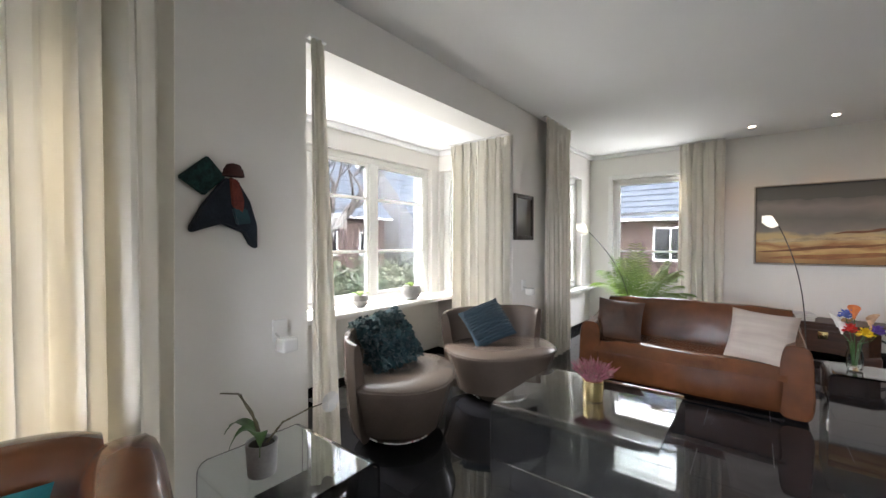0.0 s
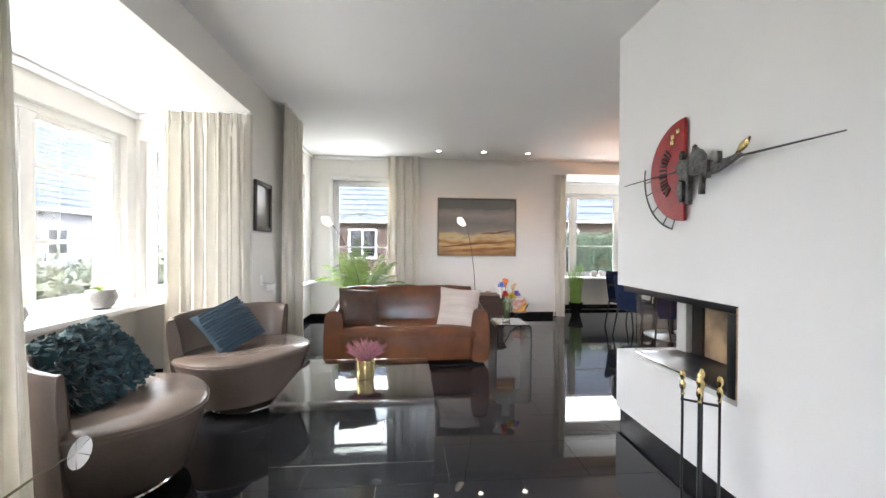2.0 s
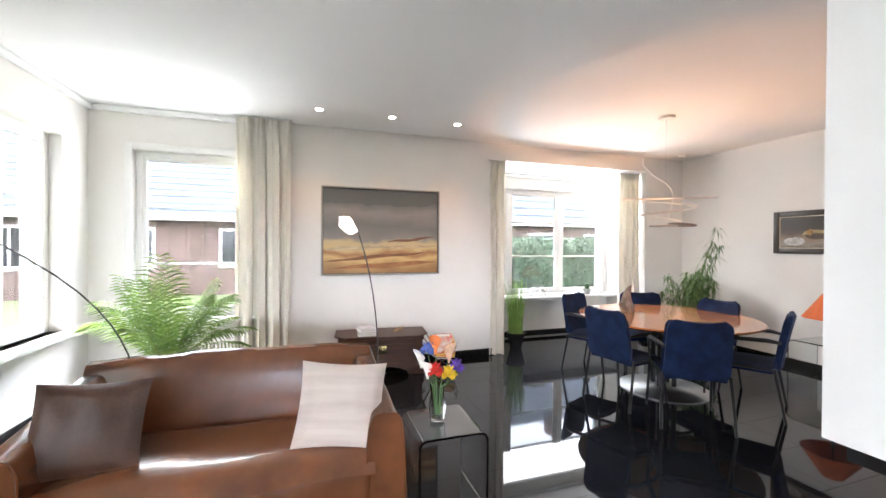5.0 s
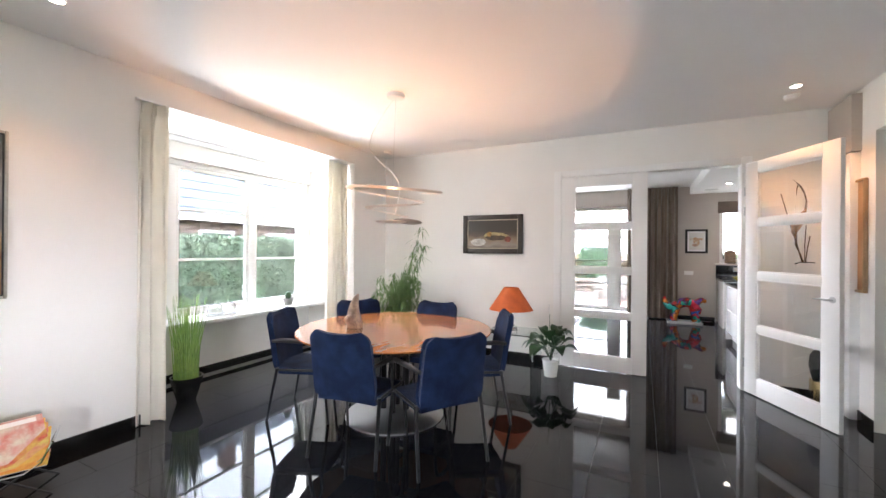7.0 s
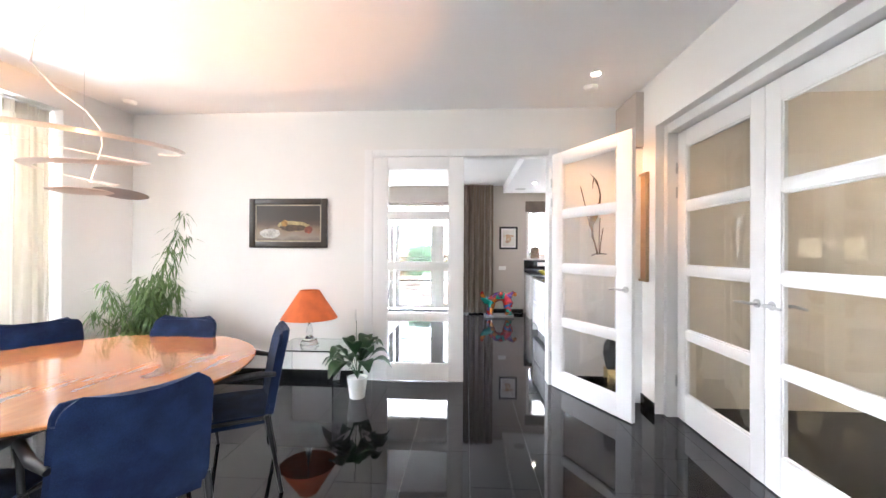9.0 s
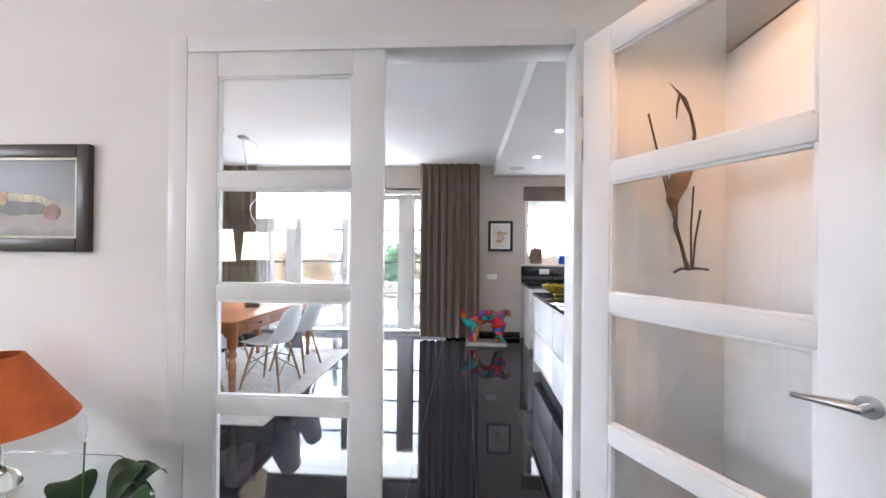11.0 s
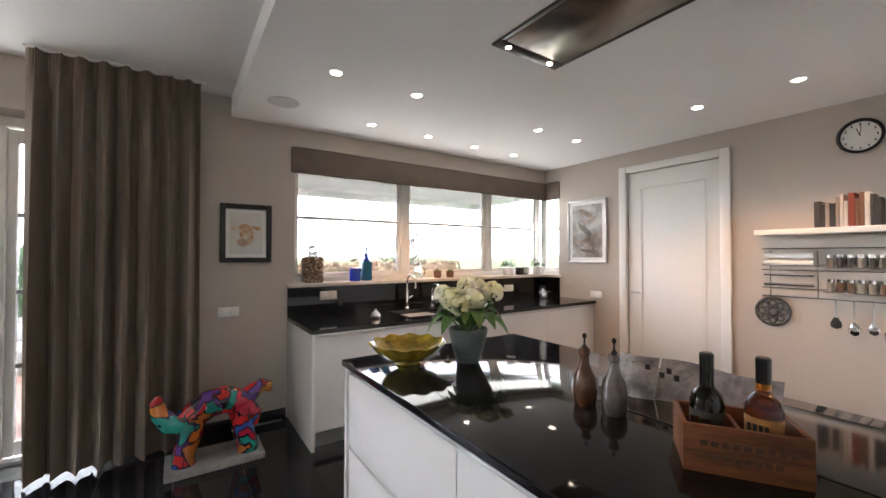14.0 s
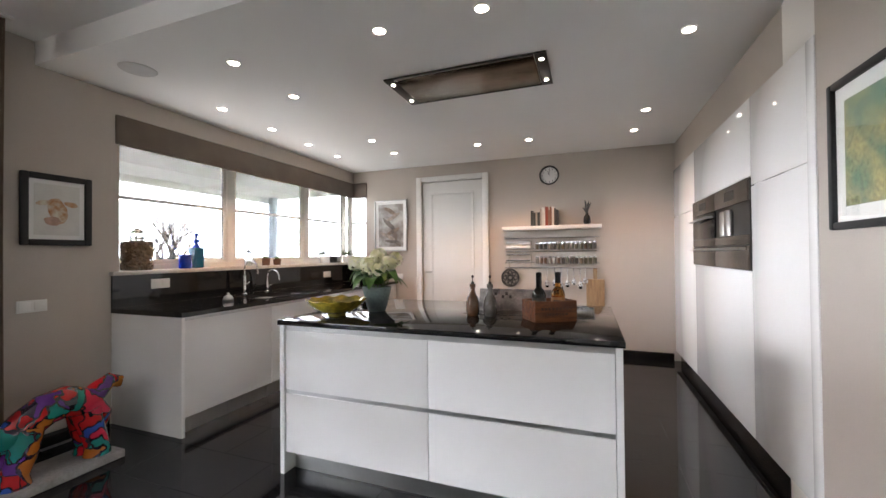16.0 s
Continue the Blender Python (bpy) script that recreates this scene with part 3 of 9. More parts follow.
window_light("sky_through_kitchen_window", (10.37, 0.3, 1.8), (0, 0.3, 1.0), 3.2, 1.1, 45)
window_light("sky_through_north_window", (7.7, 7.05, 1.6), (7.7, 0, 1.0), 1.9, 1.6, 45)

# the bright upper sky in the head of each opening
for nm_, eye_, aim_, w_, h_, pw_ in (("daylight_bay", (-3.14, 2.65, 2.02), (0, 2.65, 2.1), 2.3, 0.45, 1.35), ("daylight_corner", (-1.35, 6.99, 2.12), (-1.35, 0, 2.2), 0.95, 0.5, 0.8), ("daylight_dining_bay", (3.70, 7.84, 2.08), (3.70, 0, 2.1), 2.0, 0.5, 2.0), ("daylight_french_doors", (10.12, 5.0, 2.14), (0, 5.0, 2.1), 3.1, 0.42, 1.35), ("daylight_kitchen_window", (10.10, 0.3, 2.06), (0, 0.3, 2.0), 3.2, 0.3, 0.8)):
    window_light(nm_, eye_, aim_, w_, h_, pw_, portal=False)

# ---- living room ----
TEAL = material("teal_wool", (0.007, 0.048, 0.062), 0.95, vary=0.15, scale=12, bump=0.5, bscale=120, sheen=0.3)
PETROL = material("petrol_corduroy", (0.008, 0.031, 0.052), 0.85, vary=0.12, scale=14, bump=0.3, bscale=160, sheen=0.1)
LIGHT_CLOTH = material("pale_striped_cloth", (0.52, 0.46, 0.41), 0.9, vary=0.05, scale=2.0, bump=0.25, bscale=260, second=(0.43, 0.36, 0.32), stretch=(1, 1, 9))

curtain("curtain", "y", -0.55, 0.76, WX + 0.13, 0.01, CEIL - 0.01, CURTAIN, "floor-length cream curtain in deep folds before a garden window", 8, 0.07, 3)
curtain("curtain", "y", 1.45, 1.525, WX + 0.045, 0.01, 2.53, CURTAIN, "narrow cream curtain drawn back at the bay's edge", 2, 0.022, 4, flare=1.7)
curtain("curtain", "x", -2.80, -2.04, 3.80, 0.01, 2.50, CURTAIN, "cream pleated curtain at the end of the bay", 7, 0.05, 5)
curtain("curtain", "y", 4.46, 5.22, -1.925, 0.01, CEIL - 0.01, CURTAIN, "cream curtain drawn back beside the corner window", 6, 0.035, 6)
curtain("curtain", "x", -0.93, -0.38, NY - 0.11, 0.01, CEIL - 0.01, CURTAIN, "cream curtain drawn back beside the painting wall", 4, 0.05, 7)
curtain("curtain", "x", 2.10, 2.30, NY - 0.03, 0.01, 2.60, CURTAIN, "narrow cream curtain at the edge of the dining bay", 2, 0.05, 8)
curtain("curtain", "x", 4.36, 4.72, NY + 0.12, 0.01, 2.60, CURTAIN, "cream curtain drawn back in the dining bay", 4, 0.05, 9)


def sofa(place, turn=0):
    s = thing("sofa", place, "worn chestnut brown leather three-seat sofa on the black floor", "sofa", turn=turn)
    w, d = 1.80, 0.86
    part("base", B((-w / 2 + 0.17, -d / 2 + 0.06, 0.02), (w / 2 - 0.17, d / 2 - 0.03, 0.25), 0.03, 3), LEATHER, s)
    def seat(u, v):
        a, b = u * 2 - 1, v * 2 - 1
        x, y = a * (w / 2 - 0.17), -0.10 + b * 0.35
        z = 0.425 - 0.10 * abs(b) ** 7 - 0.02 * abs(a) ** 8 + 0.012 * noise.noise((x * 3, y * 3, 1)) - 0.02 * math.exp(-((a) ** 2) / 0.25)
        return (x, y - (0.02 if b < -0.9 else 0), z)
    bm = sheet(bmesh.new(), seat, 40, 18)
    box(bm, (-w / 2 + 0.18, -0.45, 0.035), (w / 2 - 0.18, 0.24, 0.345), 0.055, 4)
    part("seat", bm, LEATHER, s)
    def back(u, v):
        a, k = u * 2 - 1, v * math.tau
        cu, su = math.cos(k), math.sin(k)
        su2 = math.copysign(abs(su) ** 0.6, su)
        y = 0.31 + 0.085 * math.copysign(abs(cu) ** 0.6, cu) + 0.05 * su2
        z = 0.46 + 0.33 * su2 + 0.010 * noise.noise((a * 4, k, 2)) - (0.02 * abs(a) ** 4 if su > 0 else 0)
        return (a * (w / 2 - 0.10), y, z)
    bm = roll(bmesh.new(), back, 30, 20)
    part("backrest", bm, LEATHER, s)
    for sx in (-1, 1):
        def arm(u, v, sx=sx):
            k = v * math.tau
            cu, su = math.cos(k), math.sin(k)
            up = 0.5 + 0.5 * math.copysign(abs(su) ** 0.45, su)
            y = -0.445 + u * 0.86 + 0.03 * up * (1 - u)
            top = 0.585 + 0.16 * u ** 1.3
            x = sx * (w / 2 - 0.115 - 0.035 * up * u) + math.copysign(abs(cu) ** 0.45, cu) * (0.108 - 0.018 * up)
            z = 0.03 + (top - 0.03) * up
            return (x + 0.008 * noise.noise((u * 5, k, sx)), y, z)
        part("armrest", roll(bmesh.new(), arm, 22, 32), LEATHER, s)
        part("seam", T([(p_[0], p_[1] - 0.002, p_[2]) for p_ in [arm(0.0, i / 32) for i in range(32)]], 0.006, 6, True), LEATHER, s)
    return s


sofa((-0.56, 4.66, 0))
c = thing("cushion", (-1.12, 4.46, 0.60), "dark brown leather scatter cushion on the sofa", "cushion")
o = part("cover", cushion(0.44, 0.42, 0.15, rough=0.03), DARK_LEATHER, c)
o.matrix_basis = pose(0, 0, 0, -22, 4, 8)
c = thing("cushion", (0.01, 4.40, 0.60), "pale striped cloth cushion leaning on the sofa arm", "cushion")
o = part("cover", cushion(0.46, 0.44, 0.20, rough=0.03), LIGHT_CLOTH, c)
o.matrix_basis = pose(0, 0, 0, -24, 4, -10)


def swivel_chair(place, turn, half=0.52, span=(-4, 184)):
    """A low swivel chair: a fan-shaped seat and a wide back that wraps one side."""
    s = thing("swivel_chair", place, "taupe leather swivel lounge chair with a wrap-round back", "chair", "lounge chairs by the bay", turn)
    part("floor_disc", L([(0.005, 0), (0.25, 0), (0.26, 0.006), (0.255, 0.014), (0.06, 0.022), (0.03, 0.03), (0.03, 0.12), (0.005, 0.12)], 40), CHROME, s)
    def plan(a):
        """The outline's radius: wide across, blunt at the ends, with a bowed front."""
        rear = math.sin(a) > 0
        c, q, e = abs(math.cos(a)) / half, abs(math.sin(a)) / (0.33 if rear else 0.42), 3 if rear else 2.3
        return (c ** e + q ** e) ** (-1 / e)
    n, ring_a = 60, [i * math.tau / 60 for i in range(60)]
    bm, rings = bmesh.new(), []
    for k, z in [(0.5, 0.075), (0.73, 0.08), (0.79, 0.095), (0.83, 0.16), (0.93, 0.32), (0.98, 0.40), (1.0, 0.43), (0.99, 0.448), (0.95, 0.46), (0.6, 0.462), (0.2, 0.455)]:
        rings.append([bm.verts.new((k * plan(a) * math.cos(a), k * plan(a) * math.sin(a), z - 0.025 * max(0, k - 0.7) * (1 - math.sin(a)))) for a in ring_a])
    for p, q in zip(rings, rings[1:]):
        for i in range(n):
            bm.faces.new((p[i], p[(i + 1) % n], q[(i + 1) % n], q[i]))
    bm.faces.new(rings[-1])
    bm.faces.new(list(reversed(rings[0])))
    part("seat", bm, GREY_LEATHER, s)
    part("piping", T([(1.002 * plan(a) * math.cos(a), 1.002 * plan(a) * math.sin(a), 0.432 - 0.0075 * (1 - math.sin(a))) for a in ring_a], 0.005, 6, True), GREY_LEATHER, s)
    def back(u, v):
        a, k = radians(span[0] + u * (span[1] - span[0])), v * math.tau
        cu, su = math.cos(k), math.sin(k)
        up = 0.5 + 0.5 * math.copysign(abs(su) ** 0.5, su)
        thick = math.copysign(abs(cu) ** 0.5, cu) * (0.052 - 0.018 * up)
        r = plan(a) * (0.80 + 0.20 * up ** 0.8) + thick
        z = 0.085 + 0.675 * up - 0.03 * (2 * u - 1) ** 4
        return (r * math.cos(a), r * math.sin(a), z + 0.004 * noise.noise((u * 9, k, 1)))
    part("backrest", roll(bmesh.new(), back, 48, 28), GREY_LEATHER, s)
    for u in (0.0, 1.0):
        part("piping", T([back(u, i / 28) for i in range(28)], 0.005, 6, True), GREY_LEATHER, s)
    return s


swivel_chair((-1.88, 3.35, 0), 54, 0.51, span=(17, 163))
swivel_chair((-2.12, 2.27, 0), 122, 0.46, span=(24, 158))
c = thing("cushion", (-2.00, 3.32, 0.635), "ribbed petrol blue cushion on a lounge chair", "cushion", turn=58)
o = part("cover", cushion(0.42, 0.40, 0.14, rough=0.02), PETROL, c)
o.matrix_basis = pose(0, 0, 0, -38, -18, 0)
ribs = bmesh.new()
for i in range(13):
    zz = -0.17 + i * 0.0283
    half = 0.19 * (1 - abs(zz / 0.2) ** 6 * 0.3)
    tube(ribs, [(x, -(0.012 + 0.066 * max(0, (1 - abs(x / 0.21) ** 2.4) * (1 - abs(zz / 0.20) ** 2.4)) ** 0.55), zz) for x in [half * (k / 8 - 1) for k in range(17)]], 0.009, 6)
part("ribs", ribs, PETROL, o)
c = thing("cushion", (-2.25, 2.27, 0.65), "shaggy teal wool cushion on a lounge chair", "cushion", turn=84)
o = part("cover", cushion(0.46, 0.46, 0.20, rough=0.02), TEAL, c)
o.matrix_basis = pose(0, 0, 0, -35, -10, 0)
rnd = random.Random(5)
tuft = bmesh.new()
for i in range(900):
    a, b = rnd.uniform(-1, 1), rnd.uniform(-1, 1)
    e = max(0, (1 - abs(a) ** 2.4) * (1 - abs(b) ** 2.4)) ** 0.55
    sd = -1 if rnd.random() < 0.8 else 1
    p = Vector((a * 0.22, sd * 0.10 * e, b * 0.22))
    n_ = Vector((a * 0.5, sd, b * 0.5)).normalized()
    t1 = Vector((rnd.uniform(-1, 1), rnd.uniform(-1, 1), rnd.uniform(-1, 1))).cross(n_).normalized()
    l_, w_ = rnd.uniform(0.025, 0.045), rnd.uniform(0.010, 0.018)
    tip = p + n_ * l_ * 0.7 + t1.cross(n_) * rnd.uniform(-0.02, 0.02) + Vector((0, 0, -0.012))
    v = [tuft.verts.new(q) for q in (p - t1 * w_, p + t1 * w_, tip + t1 * w_ * 0.9, tip - t1 * w_ * 0.9)]
    tuft.faces.new(v)
tagged(part("tufts", tuft, TEAL, o, "loose teal felt strips", smooth=False), kind="stuff")

# leather armchair in the near corner with a teal cushion
a = thing("armchair", (-1.34, 0.07, 0), "chestnut brown leather armchair beside the curtain", "armchair", turn=83)
def soft(ring):
    """The cross-section of a stuffed roll: a rounded upright box."""
    c_, d_ = math.cos(ring), math.sin(ring)
    return math.copysign(abs(c_) ** 0.6, c_), 0.5 + 0.5 * math.copysign(abs(d_) ** 0.6, d_)
def chair_back(u, v):
    c_, up = soft(v * math.tau)
    return ((u - 0.5) * 0.74, 0.33 + 0.10 * c_ + 0.06 * up, 0.06 + (0.76 - 0.05 * (2 * u - 1) ** 4) * up)
part("backrest", roll(bmesh.new(), chair_back, 24, 24), LEATHER, a)
for sx in (-1, 1):
    def chair_arm(u, v, sx=sx):
        c_, up = soft(v * math.tau)
        return (sx * (0.375 + 0.05 * up * u) + (0.105 + 0.02 * up) * c_, -0.42 + 0.80 * u, 0.05 + (0.53 + 0.22 * u ** 1.4 + 0.03 * math.sin(u * math.pi)) * up - 0.05 * max(0, u - 0.8) ** 2 / 0.04)
    part("armrest", roll(bmesh.new(), chair_arm, 24, 24), LEATHER, a)
part("seat", B((-0.30, -0.42, 0.06), (0.30, 0.28, 0.42), 0.07, 3), LEATHER, a)
c = thing("cushion", (-1.40, 0.10, 0.575), "bright teal cushion on the leather armchair", "cushion", turn=80)
o = part("cover", cushion(0.42, 0.40, 0.15, rough=0.02), material("bright_teal_cloth", (0.01, 0.17, 0.20), 0.85, vary=0.08, bump=0.2, bscale=200), c)
o.matrix_basis = pose(0, 0.10, 0, -28, 6, 0)


def waterfall_table(name, place, w, d, h, label, turn=0, along="x", category="glass table", r=0.05, t=0.012):
    """A table bent from one sheet of glass: a top and two side legs."""
    tb = thing(name, place, label, category, turn=turn)
    s = w / 2
    prof = [(-s, 0.0), (-s, h - r)] + [(-s + r - r * math.cos(k), h - r + r * math.sin(k)) for k in [i * math.pi / 12 for i in range(1, 6)]] + [(-s + r, h), (s - r, h)] + [(s - r + r * math.sin(k), h - r + r * math.cos(k)) for k in [i * math.pi / 12 for i in range(1, 6)]] + [(s, h - r), (s, 0.0)]
    bm = bmesh.new()
    inner = []
    for i, (x, z) in enumerate(prof):
        p, q = Vector(prof[max(i - 1, 0)]), Vector(prof[min(i + 1, len(prof) - 1)])
        n_ = Vector((q.y - p.y, -(q.x - p.x))).normalized() * t
        inner.append((x + n_.x, z + n_.y))
    def P(x, y, z):
        return (x, y, z) if along == "x" else (y, x, z)
    ring = [[bm.verts.new(P(x, y, z)) for x, z in pr] for pr in (prof, inner) for y in (-d / 2, d / 2)]
    for i in range(len(prof) - 1):
        for a_, b_ in ((0, 1), (1, 3), (3, 2), (2, 0)):
            bm.faces.new((ring[a_][i], ring[a_][i + 1], ring[b_][i + 1], ring[b_][i]))
    for i in (0, len(prof) - 1):
        bm.faces.new((ring[0][i], ring[1][i], ring[3][i], ring[2][i]))
    g = part("bent_glass", bm, TABLE_GLASS, tb)
    g.visible_shadow = False
    return tb


waterfall_table("coffee_table", (-0.88, 2.82, 0.002), 0.96, 0.96, 0.36, "low coffee table bent from clear glass", along="y", category="coffee table")
waterfall_table("side_table", (0.59, 4.40, 0.002), 0.40, 0.40, 0.43, "small bent glass side table beside the sofa", along="x", category="side table")
waterfall_table("side_table", (-1.63, 1.10, 0.002), 0.52, 0.60, 0.43, "bent glass side table under the wall lamp", along="y", category="side table")

# heather in a brass pot
h = thing("heather_pot", (-0.86, 2.80, 0.362), "pink heather in a brass pot on the coffee table", "plant")
part("pot", L([(0.05, 0), (0.062, 0.004), (0.066, 0.05), (0.066, 0.13), (0.06, 0.135), (0.058, 0.12), (0.005, 0.115)], 32), BRASS, h, "polished brass pot")
PINK = material("heather_bloom", (0.33, 0.09, 0.14), 0.8, vary=0.25, scale=20, second=(0.20, 0.12, 0.10))
bm, rnd = bmesh.new(), random.Random(8)
for i in range(330):
    an, tilt, ln = rnd.uniform(0, 6.28), rnd.uniform(0, 1.25) ** 0.8, rnd.uniform(0.07, 0.155)
    d = Vector((math.cos(an) * tilt, math.sin(an) * tilt, 1)).normalized()
    p0 = Vector((math.cos(an) * 0.03 * tilt, math.sin(an) * 0.03 * tilt, 0.12))
    bend = Vector((rnd.gauss(0, 0.014), rnd.gauss(0, 0.014), rnd.gauss(0, 0.008)))
    tube(bm, [p0, p0 + d * ln * 0.4, p0 + d * ln * 0.7 + bend * 0.5, p0 + d * ln + bend], [0.001, 0.003, 0.0042, 0.0012], 4)
tagged(part("sprigs", bm, PINK, h, "dusty pink flower sprigs"), kind="stuff")

# flowers in a glass vase on the side table
v = thing("flower_vase", (0.56, 4.42, 0.434), "glass vase of mixed bright flowers on the side table", "flowers")
vs = part("vase", L([(0.035, 0), (0.045, 0.01), (0.05, 0.10), (0.038, 0.16), (0.045, 0.21), (0.042, 0.21), (0.034, 0.16), (0.045, 0.10), (0.04, 0.02), (0.004, 0.018)], 28, cap=False), TABLE_GLASS, v)
vs.visible_shadow = False
rnd = random.Random(4)
FLOWERS = [("white", (0.8, 0.78, 0.72), (-0.11, 0.02, 0.36)), ("red", (0.6, 0.02, 0.015), (-0.045, -0.09, 0.30)), ("yellow", (0.75, 0.5, 0.02), (0.05, -0.09, 0.27)), ("purple", (0.16, 0.07, 0.5), (0.13, -0.02, 0.29)), ("orange", (0.75, 0.22, 0.06), (0.00, 0.05, 0.44)), ("cream", (0.75, 0.5, 0.32), (0.10, 0.05, 0.37)), ("blue", (0.10, 0.16, 0.5), (-0.05, 0.07, 0.41)), ("white", (0.8, 0.78, 0.74), (-0.09, -0.07, 0.31))]
for nm, col, (x, y, z) in FLOWERS:
    x, y, z = x * 0.85, y * 0.85, 0.06 + z * 0.78
    stem = part("stem", T([(x * 0.1, y * 0.1, 0.03), (x * 0.3, y * 0.3, 0.2), (x * 0.8, y * 0.8, z - 0.05), (x, y, z)], 0.003, 6), LEAF, v)
    bm = bmesh.new()
    if nm in ("orange", "cream", "white"):
        ta, out_ = math.atan2(y, x), math.hypot(x, y) * 2.2
        def spathe(a_, b_):
            """A rolled petal like a funnel, drawn out to a tip on one side."""
            an, lip = a_ * math.tau * 0.93, b_ ** 1.4
            r = 0.006 + 0.030 * lip * (1 + 0.35 * math.cos(an - ta))
            return (x + r * math.cos(an) + 0.30 * out_ * b_ * 0.06 * math.cos(ta), y + r * math.sin(an) + 0.30 * out_ * b_ * 0.06 * math.sin(ta), z - 0.035 + 0.085 * b_ + 0.025 * lip * math.cos(an - ta))
        sheet(bm, spathe, 22, 8, 0.0012)
    else:
        for ring in range(3):
            for k in range(5):
                an = k * math.tau / 5 + ring * 0.6
                def petal(a_, b_, an=an, ring=ring):
                    r = 0.006 + b_ * (0.048 - ring * 0.012)
                    sp = (a_ - 0.5) * 1.3 * math.sin(b_ * math.pi * 0.85 + 0.2)
                    ruffle = 0.008 * math.sin(a_ * 11 + ring + k) * b_
                    return (x + r * math.cos(an + sp), y + r * math.sin(an + sp), z + b_ * (0.004 + ring * 0.026) + ruffle + 0.014 * math.sin(b_ * 3))
                sheet(bm, petal, 6, 5)
    part("blossom", bm, material(nm + "_petal", col, 0.6, vary=0.1), stem, nm + " flower head")

# orchid on the near side table
o = thing("orchid", (-1.63, 0.98, 0.434), "orchid with one white bloom in a grey pot", "plant")
part("pot", L([(0.05, 0), (0.055, 0.004), (0.062, 0.12), (0.062, 0.135), (0.056, 0.135), (0.05, 0.11), (0.004, 0.11)], 30), material("grey_glazed_pot", (0.33, 0.32, 0.33), 0.35, vary=0.08), o)
part("soil", L([(0.004, 0.112), (0.055, 0.112), (0.05, 0.125), (0.004, 0.13)], 18), SOIL, o)
STEM = material("orchid_stem", (0.12, 0.10, 0.05), 0.6, vary=0.2)
part("stem", T([(0, 0, 0.12), (-0.02, -0.03, 0.26), (-0.05, -0.07, 0.34), (-0.10, -0.12, 0.345)], [0.006, 0.005, 0.004, 0.003], 6), STEM, o)
part("stem", T([(0.005, 0, 0.12), (0.0, -0.02, 0.22), (-0.01, -0.06, 0.30), (-0.03, -0.07, 0.345)], [0.006, 0.005, 0.004, 0.002], 6), STEM, o)
st = part("stem", T([(0.01, 0.01, 0.12), (0.04, 0.07, 0.20), (0.08, 0.17, 0.235), (0.10, 0.24, 0.245)], [0.005, 0.004, 0.003, 0.002], 6), STEM, o)
bm = bmesh.new()
for k in range(5):
    an = k * math.tau / 5
    sheet(bm, lambda a_, b_, an=an: (0.11 + 0.012 * b_, 0.25 + 0.045 * b_ * math.cos(an + (a_ - 0.5) * 1.2), 0.25 + 0.045 * b_ * math.sin(an + (a_ - 0.5) * 1.2)), 4, 4)
part("bloom", bm, CERAMIC_WHITE, st, "white orchid bloom")
for an, ln in ((200, 0.20), (330, 0.13), (250, 0.12)):
    def lf(a_, b_, an=radians(an), ln=ln):
        wv = 0.026 * math.sin(min(1, b_ * 1.05 + 0.06) * math.pi) ** 0.7
        r = ln * b_
        return (r * math.cos(an) - (a_ - 0.5) * 2 * wv * math.sin(an), r * math.sin(an) + (a_ - 0.5) * 2 * wv * math.cos(an), 0.13 + 0.09 * math.sin(b_ * 2.4) - 0.06 * b_ ** 2 + 0.01 * abs(a_ - 0.5))
    part("leaf", sheet(bmesh.new(), lf, 4, 10, 0.002), LEAF, o)


# ---- pictures and wall pieces ----
def picture(name, axis, sign, a0, a1, z0, z1, c, frame_w, frame_mat, canvas, label, mat_w=0.0, glazed=False, depth=0.035):
    """A framed picture on a wall. sign: the way it faces along the other axis."""
    p = thing(name, ((a0 + a1) / 2, c, (z0 + z1) / 2) if axis == "x" else (c, (a0 + a1) / 2, (z0 + z1) / 2), label, "picture")
    w, h = (a1 - a0) / 2, (z1 - z0) / 2
    def P(a, d, z):
        return (a, sign * d, z) if axis == "x" else (sign * d, a, z)
    f = bmesh.new()
    for q in ((-w, -w + frame_w, -h, h), (w - frame_w, w, -h, h), (-w + frame_w, w - frame_w, -h, -h + frame_w), (-w + frame_w, w - frame_w, h - frame_w, h)):
        box(f, P(q[0], 0.002, q[2]), P(q[1], depth, q[3]), min(0.008, frame_w * 0.3))
    part("picture_frame", f, frame_mat, p)
    iw, ih = w - frame_w, h - frame_w
    if mat_w:
        part("mount", B(P(-iw, 0.002, -ih), P(iw, depth * 0.4, ih)), WHITE_PAINT, p, "white card mount", smooth=False)
        iw, ih = iw - mat_w, ih - mat_w
    part("canvas", B(P(-iw, 0.004, -ih), P(iw, depth * (0.45 if mat_w else 0.5), ih)), canvas, p, smooth=False)
    if glazed:
        g = part("glazing", B(P(-w + frame_w, depth * 0.6, -h + frame_w), P(w - frame_w, depth * 0.6 + 0.002, h - frame_w)), PANE, p, smooth=False)
        g.visible_shadow = False
    return p


LAND = bands("landscape_paint", [(0.0, (0.28, 0.14, 0.05)), (0.10, (0.45, 0.27, 0.10)), (0.17, (0.62, 0.42, 0.17)), (0.24, (0.35, 0.16, 0.06)), (0.30, (0.60, 0.43, 0.20)), (0.38, (0.55, 0.42, 0.22)), (0.43, (0.24, 0.225, 0.20)), (0.55, (0.17, 0.165, 0.155)), (0.72, (0.26, 0.25, 0.23)), (0.85, (0.16, 0.165, 0.16)), (1.0, (0.12, 0.13, 0.125))], "Z", 0.5, 0.17, 2.2, (-0.5, 0.5), (0.9, 1, 1.3))
